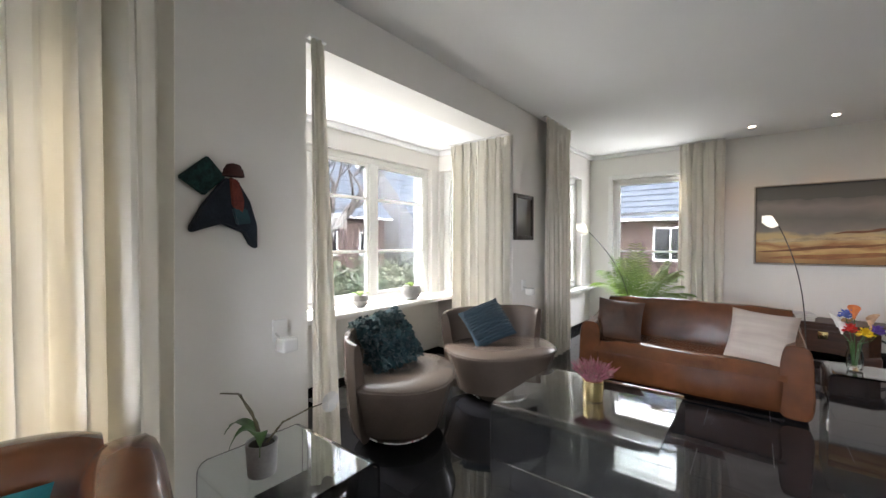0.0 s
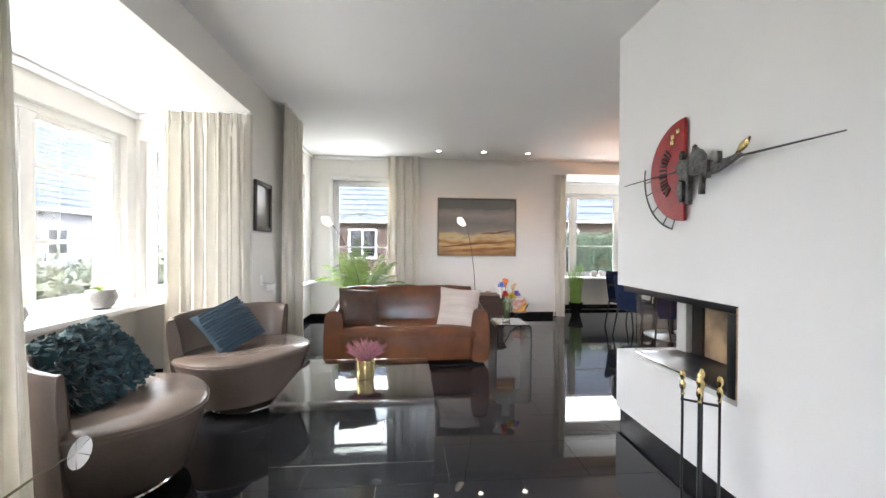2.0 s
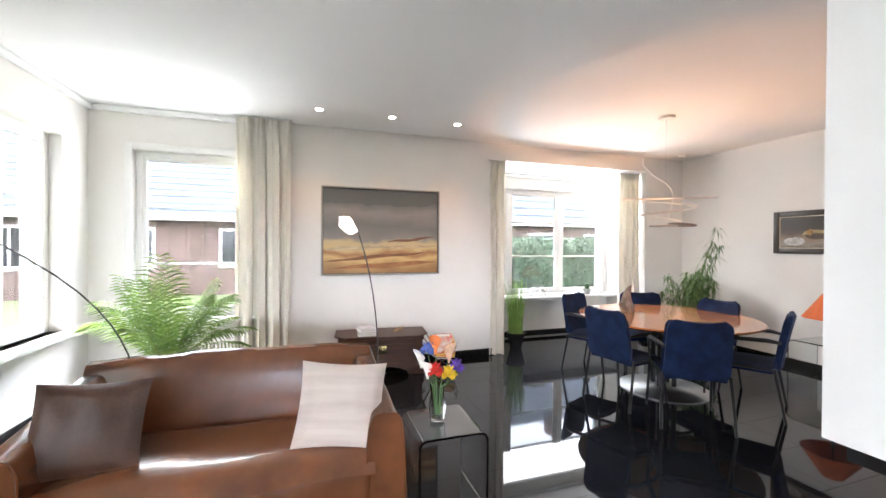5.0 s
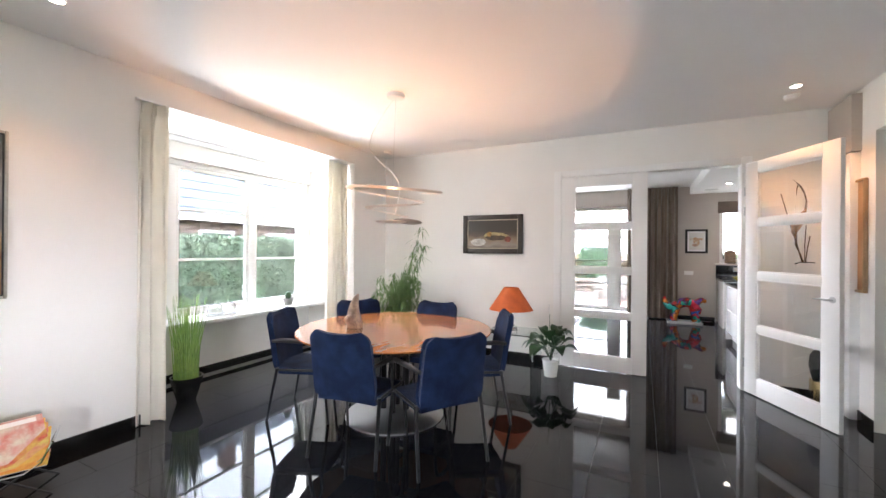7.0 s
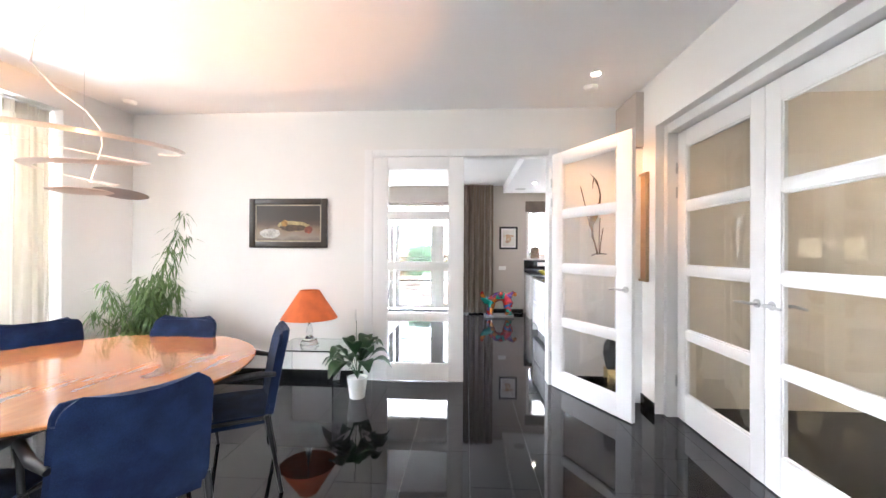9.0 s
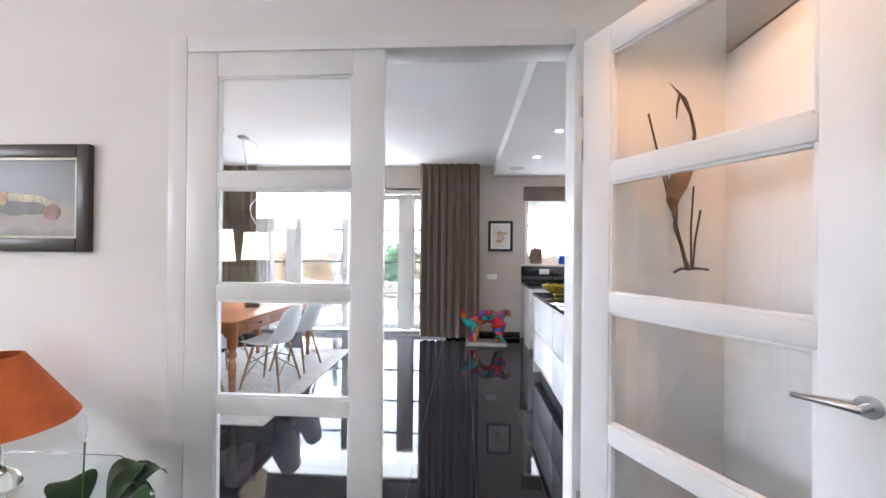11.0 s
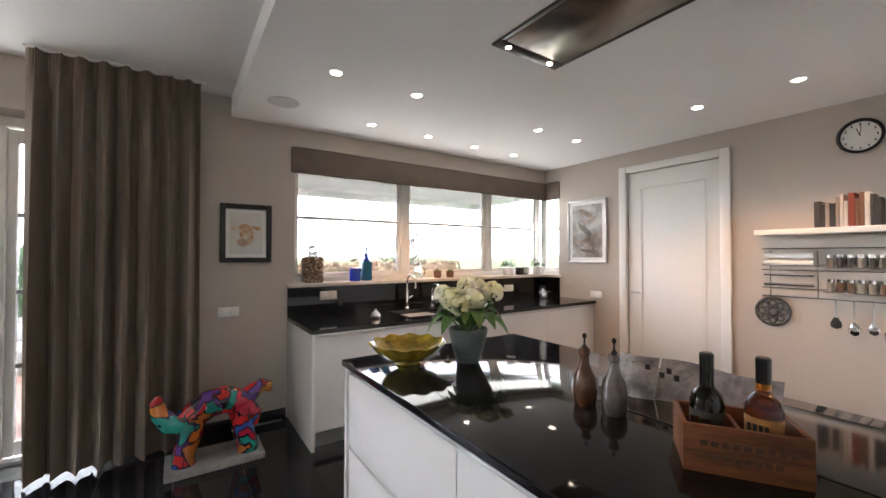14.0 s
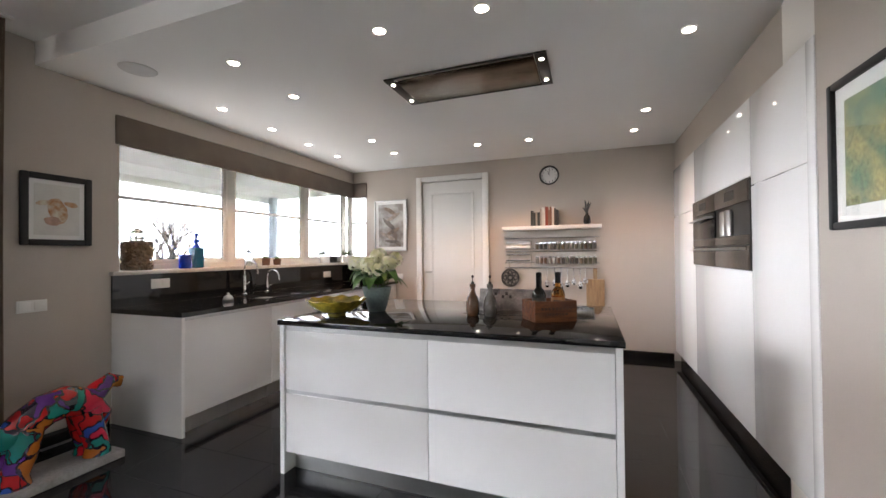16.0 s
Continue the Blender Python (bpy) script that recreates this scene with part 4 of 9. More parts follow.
SILVER = material("silver_leaf", (0.45, 0.42, 0.37), 0.35, 0.7, vary=0.08)
DARKWOOD = material("dark_frame_wood", (0.035, 0.024, 0.017), 0.35, vary=0.15, scale=12)
dune = picture("painting", "x", -1, -0.05, 1.39, 1.10, 2.15, NY, 0.018, SILVER, LAND, "large landscape painting of pale dunes under grey sky")
part("inner_edge", boxes(((-0.702, -0.030, 0.500), (0.702, -0.019, 0.507)), ((-0.702, -0.030, -0.507), (0.702, -0.019, -0.500)), ((-0.702, -0.030, -0.5), (-0.695, -0.019, 0.5)), ((0.695, -0.030, -0.5), (0.702, -0.019, 0.5))), BLACK_PLASTIC, dune, smooth=False)
def streak(x0, x1, z0, z1, h, col, seed):
    """A long dry brush stroke that tapers at both ends."""
    bm = bmesh.new()
    rows = []
    for i in range(25):
        u = i / 24
        x, z = x0 + (x1 - x0) * u, z0 + (z1 - z0) * u + 0.018 * noise.noise((u * 3, seed, 0))
        t = h * math.sin(u * math.pi) ** 0.6 * (1 + 0.5 * noise.noise((u * 7, seed, 3)))
        rows.append([bm.verts.new((x, y, z + s_ * t)) for y, s_ in ((-0.012, 1), (-0.0185, 1), (-0.0185, -1), (-0.012, -1))])
    for p, q in zip(rows, rows[1:]):
        for j in range(3):
            bm.faces.new((p[j], p[j + 1], q[j + 1], q[j]))
    bmesh.ops.recalc_face_normals(bm, faces=bm.faces[:])
    part("brush_stroke", bm, material("brushed_oil_paint", col, 0.5, vary=0.15, scale=7, stretch=(1, 1, 5)), dune)
streak(0.05, 0.66, -0.13, -0.06, 0.016, (0.22, 0.10, 0.05), 1)
streak(-0.69, 0.55, -0.36, -0.25, 0.020, (0.24, 0.10, 0.035), 2)
streak(-0.69, 0.1, -0.22, -0.17, 0.028, (0.60, 0.48, 0.28), 3)
streak(-0.60, 0.69, -0.44, -0.37, 0.030, (0.36, 0.15, 0.05), 4)
streak(-0.2, 0.69, -0.20, -0.17, 0.022, (0.58, 0.42, 0.24), 5)
STILL = bands("still_life_paint", [(0.0, (0.10, 0.07, 0.05)), (0.14, (0.26, 0.22, 0.18)), (0.30, (0.24, 0.17, 0.11)), (0.45, (0.09, 0.06, 0.04)), (0.6, (0.05, 0.038, 0.03)), (1.0, (0.045, 0.035, 0.028))], "Z", 0.35, 0.14, 8, (-0.2, 0.2))
pic = picture("painting", "y", -1, 4.83, 5.68, 1.385, 1.91, EX, 0.065, DARKWOOD, STILL, "dark still life painting in a heavy dark frame")
part("inner_slip", boxes(((-0.026, -0.36, 0.185), (-0.019, 0.36, 0.197)), ((-0.026, -0.36, -0.197), (-0.019, 0.36, -0.185)), ((-0.026, -0.36, -0.185), (-0.019, -0.348, 0.185)), ((-0.026, 0.348, -0.185), (-0.019, 0.36, 0.185))), material("gilt_slip", (0.42, 0.36, 0.27), 0.4, 0.3, vary=0.1), pic, smooth=False)
def daub(cy, cz, ry, rz, mat, d, seed):
    """A brushed patch of paint on the still life."""
    bm = bmesh.new()
    rings = [[bm.verts.new((-e, cy + ry * math.cos(q) * (1 + 0.25 * noise.noise((math.cos(q) * 2, math.sin(q) * 2, seed))), cz + rz * math.sin(q) * (1 + 0.25 * noise.noise((math.cos(q) * 2, math.sin(q) * 2, seed + 5))))) for q in [i * math.tau / 28 for i in range(28)]] for e in (0.012, d)]
    bm.faces.new(rings[1])
    for i in range(28):
        bm.faces.new((rings[0][i], rings[0][(i + 1) % 28], rings[1][(i + 1) % 28], rings[1][i]))
    bmesh.ops.recalc_face_normals(bm, faces=bm.faces[:])
    bm.normal_update()
    if rings[1][0].link_faces[0].normal.length and max(bm.faces, key=lambda f_: len(f_.verts)).normal.x > 0:
        bmesh.ops.reverse_faces(bm, faces=bm.faces[:])
    return part("paint_daub", bm, mat, pic, smooth=False)
daub(-0.05, -0.03, 0.17, 0.055, material("painted_yellow_rim", (0.46, 0.36, 0.16), 0.4, vary=0.25, scale=25), 0.0195, 1)
daub(-0.05, -0.05, 0.14, 0.035, material("painted_dark_bowl", (0.10, 0.06, 0.03), 0.4, vary=0.25, scale=25), 0.0205, 2)
daub(0.20, -0.11, 0.11, 0.05, material("painted_white_cloth", (0.58, 0.55, 0.50), 0.5, vary=0.2, scale=25), 0.0198, 3)
daub(-0.22, -0.07, 0.045, 0.04, material("painted_red_fruit", (0.32, 0.08, 0.04), 0.4, vary=0.25, scale=30), 0.0202, 4)
daub(0.04, 0.0, 0.035, 0.035, material("painted_amber_fruit", (0.42, 0.22, 0.05), 0.4, vary=0.25, scale=30), 0.0215, 5)
picture("painting", "y", 1, 3.87, 4.30, 1.42, 1.91, WX, 0.045, DARKWOOD, bands("dark_old_paint", [(0.0, (0.06, 0.05, 0.04)), (0.5, (0.10, 0.085, 0.06)), (1.0, (0.04, 0.035, 0.03))], "Z", 0.3, 0.2, 7, (-0.2, 0.2)), "small dark old painting in a dark frame")
picture("panel", "x", 1, 4.90, 5.12, 1.10, 2.06, 1.77, 0.02, OAK, bands("amber_panel_paint", [(0, (0.38, 0.18, 0.07)), (0.5, (0.28, 0.14, 0.06)), (1, (0.45, 0.24, 0.1))], "Z", 0.4, 0.15, 8, (-0.5, 0.5)), "tall narrow wooden art panel")

# felt wall piece with a lozenge and a bird-like shape
f = thing("wall_sculpture", (WX + 0.002, 1.0, 1.575), "dark teal and red felt wall sculpture", "sculpture")
def plate(name, pts, d0, d1, mat, parent, bevel=0.006):
    bm = bmesh.new()
    a_, b_ = [bm.verts.new((d0, y, z)) for y, z in pts], [bm.verts.new((d1, y, z)) for y, z in pts]
    bm.faces.new(a_), bm.faces.new(list(reversed(b_)))
    for i in range(len(pts)):
        j = (i + 1) % len(pts)
        bm.faces.new((a_[i], a_[j], b_[j], b_[i]))
    bmesh.ops.recalc_face_normals(bm, faces=bm.faces)
    if bevel:
        bmesh.ops.bevel(bm, geom=bm.edges[:], offset=bevel, segments=2, affect="EDGES")
    return part(name, bm, mat, parent)
NAVY = material("navy_felt", (0.012, 0.018, 0.03), 0.95, vary=0.2, scale=14, bump=0.5, bscale=120)
plate("lozenge", [(-0.195, 0.105), (-0.075, 0.215), (0.005, 0.125), (-0.09, 0.03)], 0.004, 0.03, material("green_felt", (0.012, 0.055, 0.05), 0.95, vary=0.25, scale=30, bump=0.6, bscale=90), f)
plate("body", [(-0.005, 0.12), (0.05, 0.115), (0.11, 0.02), (0.145, -0.10), (0.145, -0.215), (0.115, -0.20), (0.08, -0.135), (-0.02, -0.095), (-0.15, -0.14), (-0.155, -0.115), (-0.10, -0.01)], 0.004, 0.045, NAVY, f)
plate("red_panel", [(0.01, 0.125), (0.05, 0.11), (0.075, 0.02), (0.07, -0.05), (0.02, -0.01)], 0.03, 0.062, material("rust_felt", (0.16, 0.03, 0.018), 0.95, vary=0.2, scale=20, bump=0.5, bscale=100), f)
plate("teal_panel", [(0.02, -0.02), (0.09, -0.02), (0.11, -0.09), (0.04, -0.10)], 0.03, 0.058, TEAL, f)
part("hood", L([(0.05, 0), (0.045, 0.03), (0.03, 0.055), (0.004, 0.062)], 16, (0.045, 0.03, 0.13), squash=(0.7, 1)), material("brown_felt", (0.07, 0.02, 0.014), 0.95, vary=0.2, bump=0.5), f)

# reading lamps: a small glass shade on a chrome arm
for y in (1.275, 4.10):
    wl = thing("wall_lamp", (WX, y, 0.88), "small white glass reading lamp on the wall", "wall lamp", "reading lamps")
    part("back_plate", B((0, -0.035, -0.01), (0.014, 0.045, 0.10), 0.003), WHITE_PAINT, wl)
    part("arm", T([(0.01, -0.02, 0.03), (0.06, -0.03, 0.02), (0.06, -0.03, -0.03)], 0.006, 8), CHROME, wl)
    part("shade", B((0.05, -0.045, -0.055), (0.13, 0.04, 0.015), 0.012, 3), CERAMIC_WHITE, wl)

# stone, red and iron wall clock on the chimney breast
k = thing("wall_clock", (FX, 2.10, 1.73), "red half-disc and wrought iron wall clock sculpture", "clock")
IRON = material("forged_iron", (0.14, 0.135, 0.13), 0.38, 0.7, vary=0.3, scale=18, bump=0.4, bscale=60)
RED = material("red_enamel", (0.36, 0.012, 0.012), 0.35, vary=0.15, scale=14)
pts = [(0.02, 0.29)] + [(0.29 * math.cos(a_), 0.29 * math.sin(a_)) for a_ in [radians(95 + i * 10) for i in range(18)]] + [(0.02, -0.29)]
plate("half_disc", [(p[0] * -1, p[1]) for p in pts], -0.015, -0.03, RED, k, 0.004)
arc = [(-0.035, 0.34 * math.cos(a_), 0.34 * math.sin(a_)) for a_ in [radians(-78 + i * 7.33) for i in range(13)]]
part("ring", T(arc, 0.005, 6), IRON, k)
for i in (0, 2, 5, 8, 10):
    x, y, z = arc[i]
    part("hour_mark", T([(x, y, z), (x + 0.008, y * 0.84, z * 0.84)], 0.0035, 6), IRON, k)
part("spear", T([(-0.05, 0.55, -0.015), (-0.05, 0.10, -0.01), (-0.06, -0.45, -0.02), (-0.06, -0.86, -0.03)], [0.003, 0.004, 0.006, 0.003], 6), IRON, k)
plate("iron_plate", [(0.022, -0.01), (0.0, 0.035), (-0.045, 0.065), (-0.09, 0.05), (-0.126, 0.028), (-0.122, -0.059), (-0.085, -0.10), (-0.045, -0.08), (-0.005, -0.042)], -0.045, -0.062, IRON, k, 0.006)
plate("iron_plate", [(-0.105, -0.06), (-0.119, 0.042), (-0.136, 0.066), (-0.148, 0.10), (-0.165, 0.102), (-0.175, 0.075), (-0.215, 0.062), (-0.238, 0.03), (-0.243, -0.05), (-0.225, -0.12), (-0.205, -0.072), (-0.143, -0.066)], -0.062, -0.085, IRON, k, 0.008)
plate("iron_plate", [(-0.235, 0.0), (-0.305, -0.008), (-0.356, -0.012), (-0.423, 0.0), (-0.446, -0.018), (-0.379, -0.045), (-0.308, -0.068), (-0.25, -0.075)], -0.05, -0.07, IRON, k, 0.006)
plate("iron_plate", [(-0.02, -0.05), (-0.03, -0.15), (-0.07, -0.16), (-0.085, -0.08)], -0.034, -0.044, IRON, k, 0.003)
for y, z0, z1, w_ in ((-0.118, -0.21, 0.04, 0.010), (-0.209, -0.167, -0.06, 0.009), (-0.066, -0.195, -0.08, 0.012), (-0.31, -0.03, 0.028, 0.014), (-0.245, -0.09, 0.0, 0.010), (-0.05, -0.17, -0.07, 0.008), (-0.063, 0.04, 0.085, 0.012)):
    part("bar", B((-0.088, y - w_, z0), (-0.06, y + w_, z1), 0.003), IRON, k)
part("leaf", sheet(bmesh.new(), lambda a_, b_: (-0.075 - 0.01 * math.sin(a_ * 3.1), -0.42 - 0.075 * b_ - (a_ - 0.5) * 0.035 * math.sin(b_ * 3), -0.01 + 0.06 * b_ - (a_ - 0.5) * 0.03 * math.sin(b_ * 3)), 4, 8, 0.003), BRASS, k, "small brass leaf")
for i in range(13):
    a_ = radians(135 + i * 7.5)
    part("dial_mark", T([(-0.034, -0.13 * math.cos(a_), 0.13 * math.sin(a_)), (-0.034, -0.19 * math.cos(a_), 0.19 * math.sin(a_))], [0.004, 0.007], 6), IRON, k)
for y, z in ((0.075, 0.20), (0.03, 0.225), (0.08, 0.17)):
    part("dial_stud", B((-0.037, y - 0.014, z - 0.014), (-0.03, y + 0.014, z + 0.014), 0.004), BRASS, k)

# fireplace insert
fp = thing("fireplace_insert", (0, 0, 0), "built-in glass-sided fireplace with tan firebricks", "fireplace")
FIREBRICK = material("sooty_firebrick", (0.52, 0.36, 0.21), 0.85, vary=0.15, scale=5, bump=0.4, second=(0.09, 0.06, 0.04))
part("hearth_tray", B((FX + 0.06, 1.76, 0.532), (1.475, FY - 0.12, 0.545), 0.003), BLACK_METAL, fp)
part("back_panel", B((1.02, 1.742, 0.55), (1.47, 1.775, 1.0), 0.003), FIREBRICK, fp)
part("side_panel", B((1.445, 1.78, 0.55), (1.475, 2.50, 1.0), 0.003), FIREBRICK, fp)
part("inner_frame", B((1.43, 2.502, 0.546), (1.475, 2.60, 0.964), 0.004), BLACK_METAL, fp)
part("canopy", B((FX + 0.03, 1.75, 0.965), (1.475, FY - 0.03, 1.006), 0.004), BLACK_METAL, fp)
part("corner_post", B((1.40, 2.62, 0.545), (1.47, 2.72, 0.965), 0.004), WHITE_PAINT, fp)
part("inner_post", B((1.02, 1.78, 0.546), (1.06, 1.83, 0.964), 0.003), BLACK_METAL, fp)
for a_, b_ in (((FX + 0.05, 1.80, 0.546), (FX + 0.056, 2.66, 0.964)), ((FX + 0.06, 2.66, 0.546), (1.40, 2.666, 0.964))):
    g = part("fire_glass", B(a_, b_), PANE, fp, smooth=False)
    g.visible_shadow = False
# fire irons
fi = thing("fire_irons", (0.81, 1.74, 0), "set of black fire irons with brass handles", "fire irons")
part("foot", L([(0.10, 0), (0.10, 0.012), (0.03, 0.02), (0.012, 0.03), (0.004, 0.03)], 24), BLACK_METAL, fi)
part("post", T([(0, 0, 0.02), (0, 0, 0.64)], 0.009), BLACK_METAL, fi)
for x, y in ((0, 0), (0.05, 0.05), (-0.05, 0.05), (0.05, -0.06), (-0.05, -0.06)):
    ir = part("iron", T([(x, y, 0.06), (x, y, 0.60)], 0.006), BLACK_METAL, fi)
    part("handle", L([(0.004, 0.58), (0.010, 0.585), (0.006, 0.60), (0.014, 0.62), (0.012, 0.64), (0.006, 0.652), (0.013, 0.668), (0.014, 0.682), (0.008, 0.698), (0.002, 0.702)], 14, (x, y, 0)), BRASS, ir)
part("hanger", T([(-0.06, 0.05, 0.56), (0, 0, 0.56), (0.06, -0.05, 0.56)], 0.006), BLACK_METAL, fi)

# arched flower lamps behind the sofa
def flower_lamp(place, reach, height, label):
    f = thing("floor_lamp", place, label, "floor lamp", "flower lamps")
    part("base", L([(0.13, 0), (0.13, 0.012), (0.02, 0.022), (0.012, 0.03), (0.004, 0.03)], 28), BLACK_METAL, f)
    pts = [(reach[0] * t ** 2.9, reach[1] * t ** 2.9, 0.02 + height * (t ** 0.92)) for t in [i / 14 for i in range(15)]]
    part("stem", T(pts, [0.0058 - 0.002 * i / 14 for i in range(15)], 8), IRON, f)
    tip = pts[-1]
    petal_glass = material("lamp_petal_glass", (0.85, 0.82, 0.78), 0.3, emit=(1, 0.9, 0.75), power=0.05)
    for kk in range(7):
        an = kk * math.tau / 7
        part("petal", sheet(bmesh.new(), lambda a_, b_, an=an: (tip[0] - 0.085 * b_ ** 0.8 + 0.03 * math.cos(an) * b_, tip[1] + 0.048 * math.sin(min(1, b_ * 1.1) * 2.4) * math.cos(an + (a_ - 0.5) * 1.3), tip[2] + 0.055 * b_ + 0.048 * math.sin(min(1, b_ * 1.1) * 2.4) * math.sin(an + (a_ - 0.5) * 1.3)), 5, 6, 0.002), petal_glass, f, "white glass petal")
flower_lamp((0.36, 5.32, 0), (-0.24, -0.69, 0), 1.52, "arched steel floor lamp with a white flower shade")
flower_lamp((-1.15, 5.15, 0), (-0.20, -0.96, 0), 1.48, "slim floor lamp with a white flower shade by the window")

# palm by the corner window
def palm(place, n, size, label, mat, pot_mat, seed, name="potted_palm", droop=1.0, pot=(0.16, 0.26)):
    p = thing(name, place, label, "plant")
    r, h = pot
    part("pot", L([(r * 0.75, 0), (r * 0.8, 0.004), (r, h), (r * 0.93, h), (r * 0.9, h * 0.9), (0.004, h * 0.9)], 28), pot_mat, p)
    rnd = random.Random(seed)
    for i in range(n):
        an, lean = rnd.uniform(0, 6.28), rnd.uniform(0.25, 1.0)
        ln = size * rnd.uniform(0.75, 1.1)
        d = Vector((math.cos(an), math.sin(an), 0))
        pts = [Vector((0, 0, h * 0.9)) + d * (ln * lean * 0.75 * t) + Vector((0, 0, ln * (t * (1.15 - 0.35 * lean) - 0.55 * droop * lean * t * t))) for t in [j / 22 for j in range(23)]]
        bm = T(pts, [0.005 - 0.0035 * j / 22 for j in range(23)], 5)
        side = d.cross(Vector((0, 0, 1)))
        for j in range(4, 23):
            t = (pts[min(j + 1, 22)] - pts[j - 1]).normalized()
            for sg in (-1, 1):
                l2 = ln * 0.27 * math.sin(j / 23 * 2.9) * rnd.uniform(0.8, 1.15)
                tip = pts[j] + side * sg * l2 * 0.72 + t * l2 * 0.55 - Vector((0, 0, l2 * 0.35 * droop))
                w_ = t * 0.007
                a_, b_ = pts[j] - w_ * 0.5, pts[j] + w_ * 0.5
                mid = (pts[j] + tip) / 2 + Vector((0, 0, l2 * 0.10))
                v_ = [bm.verts.new(q) for q in (a_, mid - w_, tip, mid + w_, b_)]
                bm.faces.new(v_)
        part("frond", bm, mat, p)
    return p
palm((-1.28, 6.05, 0), 34, 1.02, "light green palm in a pot by the corner window", LEAF_LIGHT, CERAMIC_GREY, 11, pot=(0.18, 0.42))

# wooden trunk with books, magazines beside it
tr = thing("trunk", (0.62, 6.76, 0), "dark brown wooden chest with a brass lock plate", "chest", turn=-6)
TRUNK = material("dark_chest_wood", (0.075, 0.026, 0.013), 0.42, vary=0.18, scale=5, bscale=40, stretch=(1, 8, 8))
def chest_ring(grow, z0, z1, bevel=0.006):
    """A prism on the chest's plan: a straight back and cut-off front corners."""
    bm = bmesh.new()
    g, plan = grow, [(-0.47, 0.20), (0.47, 0.20), (0.47, -0.08), (0.37, -0.20), (-0.37, -0.20), (-0.47, -0.08)]
    lo, hi = ([bm.verts.new((x + math.copysign(g, x), y + math.copysign(g, y), z)) for x, y in plan] for z in (z0, z1))
    bm.faces.new(list(reversed(lo))), bm.faces.new(hi)
    for q in range(6):
        bm.faces.new((lo[q], lo[(q + 1) % 6], hi[(q + 1) % 6], hi[q]))
    bmesh.ops.bevel(bm, geom=bm.edges[:], offset=bevel, segments=2, affect="EDGES")
    return bm
part("body", chest_ring(0.0, 0.10, 0.36), TRUNK, tr)
part("lid", chest_ring(0.012, 0.364, 0.42), TRUNK, tr)
part("lid_step", chest_ring(-0.02, 0.42, 0.436, 0.004), TRUNK, tr)
part("lid_top", chest_ring(-0.05, 0.436, 0.452, 0.004), TRUNK, tr)
for x in (-0.38, 0.38):
    part("foot", B((x - 0.095, -0.19, 0.0), (x + 0.095, 0.19, 0.11), 0.02), TRUNK, tr)
part("front_apron", sheet(bmesh.new(), lambda u, v: ((u - 0.5) * 0.60, -0.196 + 0.0 * v, 0.105 - (1 - v) * 0.07 * abs(2 * u - 1) ** 2.5), 20, 2, 0.012), TRUNK, tr)
part("lock_plate", B((-0.045, -0.209, 0.255), (0.045, -0.199, 0.345), 0.004), BRASS, tr, "square brass lock plate")
part("lock_knob", L([(0.004, 0), (0.012, 0), (0.012, 0.008), (0.004, 0.010)], 14), BRASS, tr).matrix_basis = pose(0, -0.208, 0.30, 90, 0, 0)
part("side_handle", T([(0.475, 0.06, 0.28), (0.51, 0.05, 0.26), (0.51, -0.02, 0.26), (0.475, -0.03, 0.28)], 0.006, 8), BLACK_METAL, tr)
for i, (w_, c_) in enumerate(((0.20, (0.7, 0.68, 0.66)), (0.19, (0.55, 0.5, 0.45)), (0.20, (0.75, 0.74, 0.72)), (0.17, (0.6, 0.6, 0.62)))):
    b = thing("book", (0.44, 6.70, 0.452 + i * 0.021), "flat book in a small stack on the chest", "book", "books on the chest", turn=4 * i - 4)
    part("cover", B((-w_ / 2, -0.12, 0), (w_ / 2, 0.12, 0.02), 0.002), material("book_cover", c_, 0.5, vary=0.05), b)
    part("page_block", B((-w_ / 2 + 0.004, -0.123, 0.003), (w_ / 2 - 0.004, -0.118, 0.017)), WHITE_PAINT, b)
ob = thing("carved_figure", (0.80, 6.72, 0.452), "small carved wooden ornament on the chest", "ornament", turn=30)
part("figure", T([(-0.06, 0, 0.015), (0, 0, 0.035), (0.05, 0, 0.025), (0.09, 0.01, 0.05)], [0.012, 0.022, 0.016, 0.008], 10), OAK, ob)
mg = thing("magazine_rack", (1.34, 6.66, 0), "wire magazine rack with colourful magazines", "magazine rack", turn=-25)
for y in (-0.12, -0.06, 0.0, 0.06, 0.12):
    part("wire", T([(-0.17, y, 0.30), (-0.12, y, 0.19), (-0.05, y, 0.145), (0.05, y, 0.145), (0.12, y, 0.19), (0.17, y, 0.30)], 0.005, 6), CHROME, mg)
for x in (-0.17, 0.17):
    part("rim_rod", T([(x, -0.13, 0.30), (x, 0.13, 0.30)], 0.006, 6), CHROME, mg)
for y in (-0.13, 0.13):
    for sg in (-1, 1):
        part("leg", T([(sg * 0.17, y, 0.0), (sg * -0.06, y * 0.8, 0.15)], 0.006, 6), BLACK_METAL, mg)
part("carry_loop", T([(-0.17, -0.10, 0.30), (-0.24, -0.10, 0.42), (-0.24, 0.10, 0.42), (-0.17, 0.10, 0.30)], 0.005, 6), BLACK_METAL, mg)
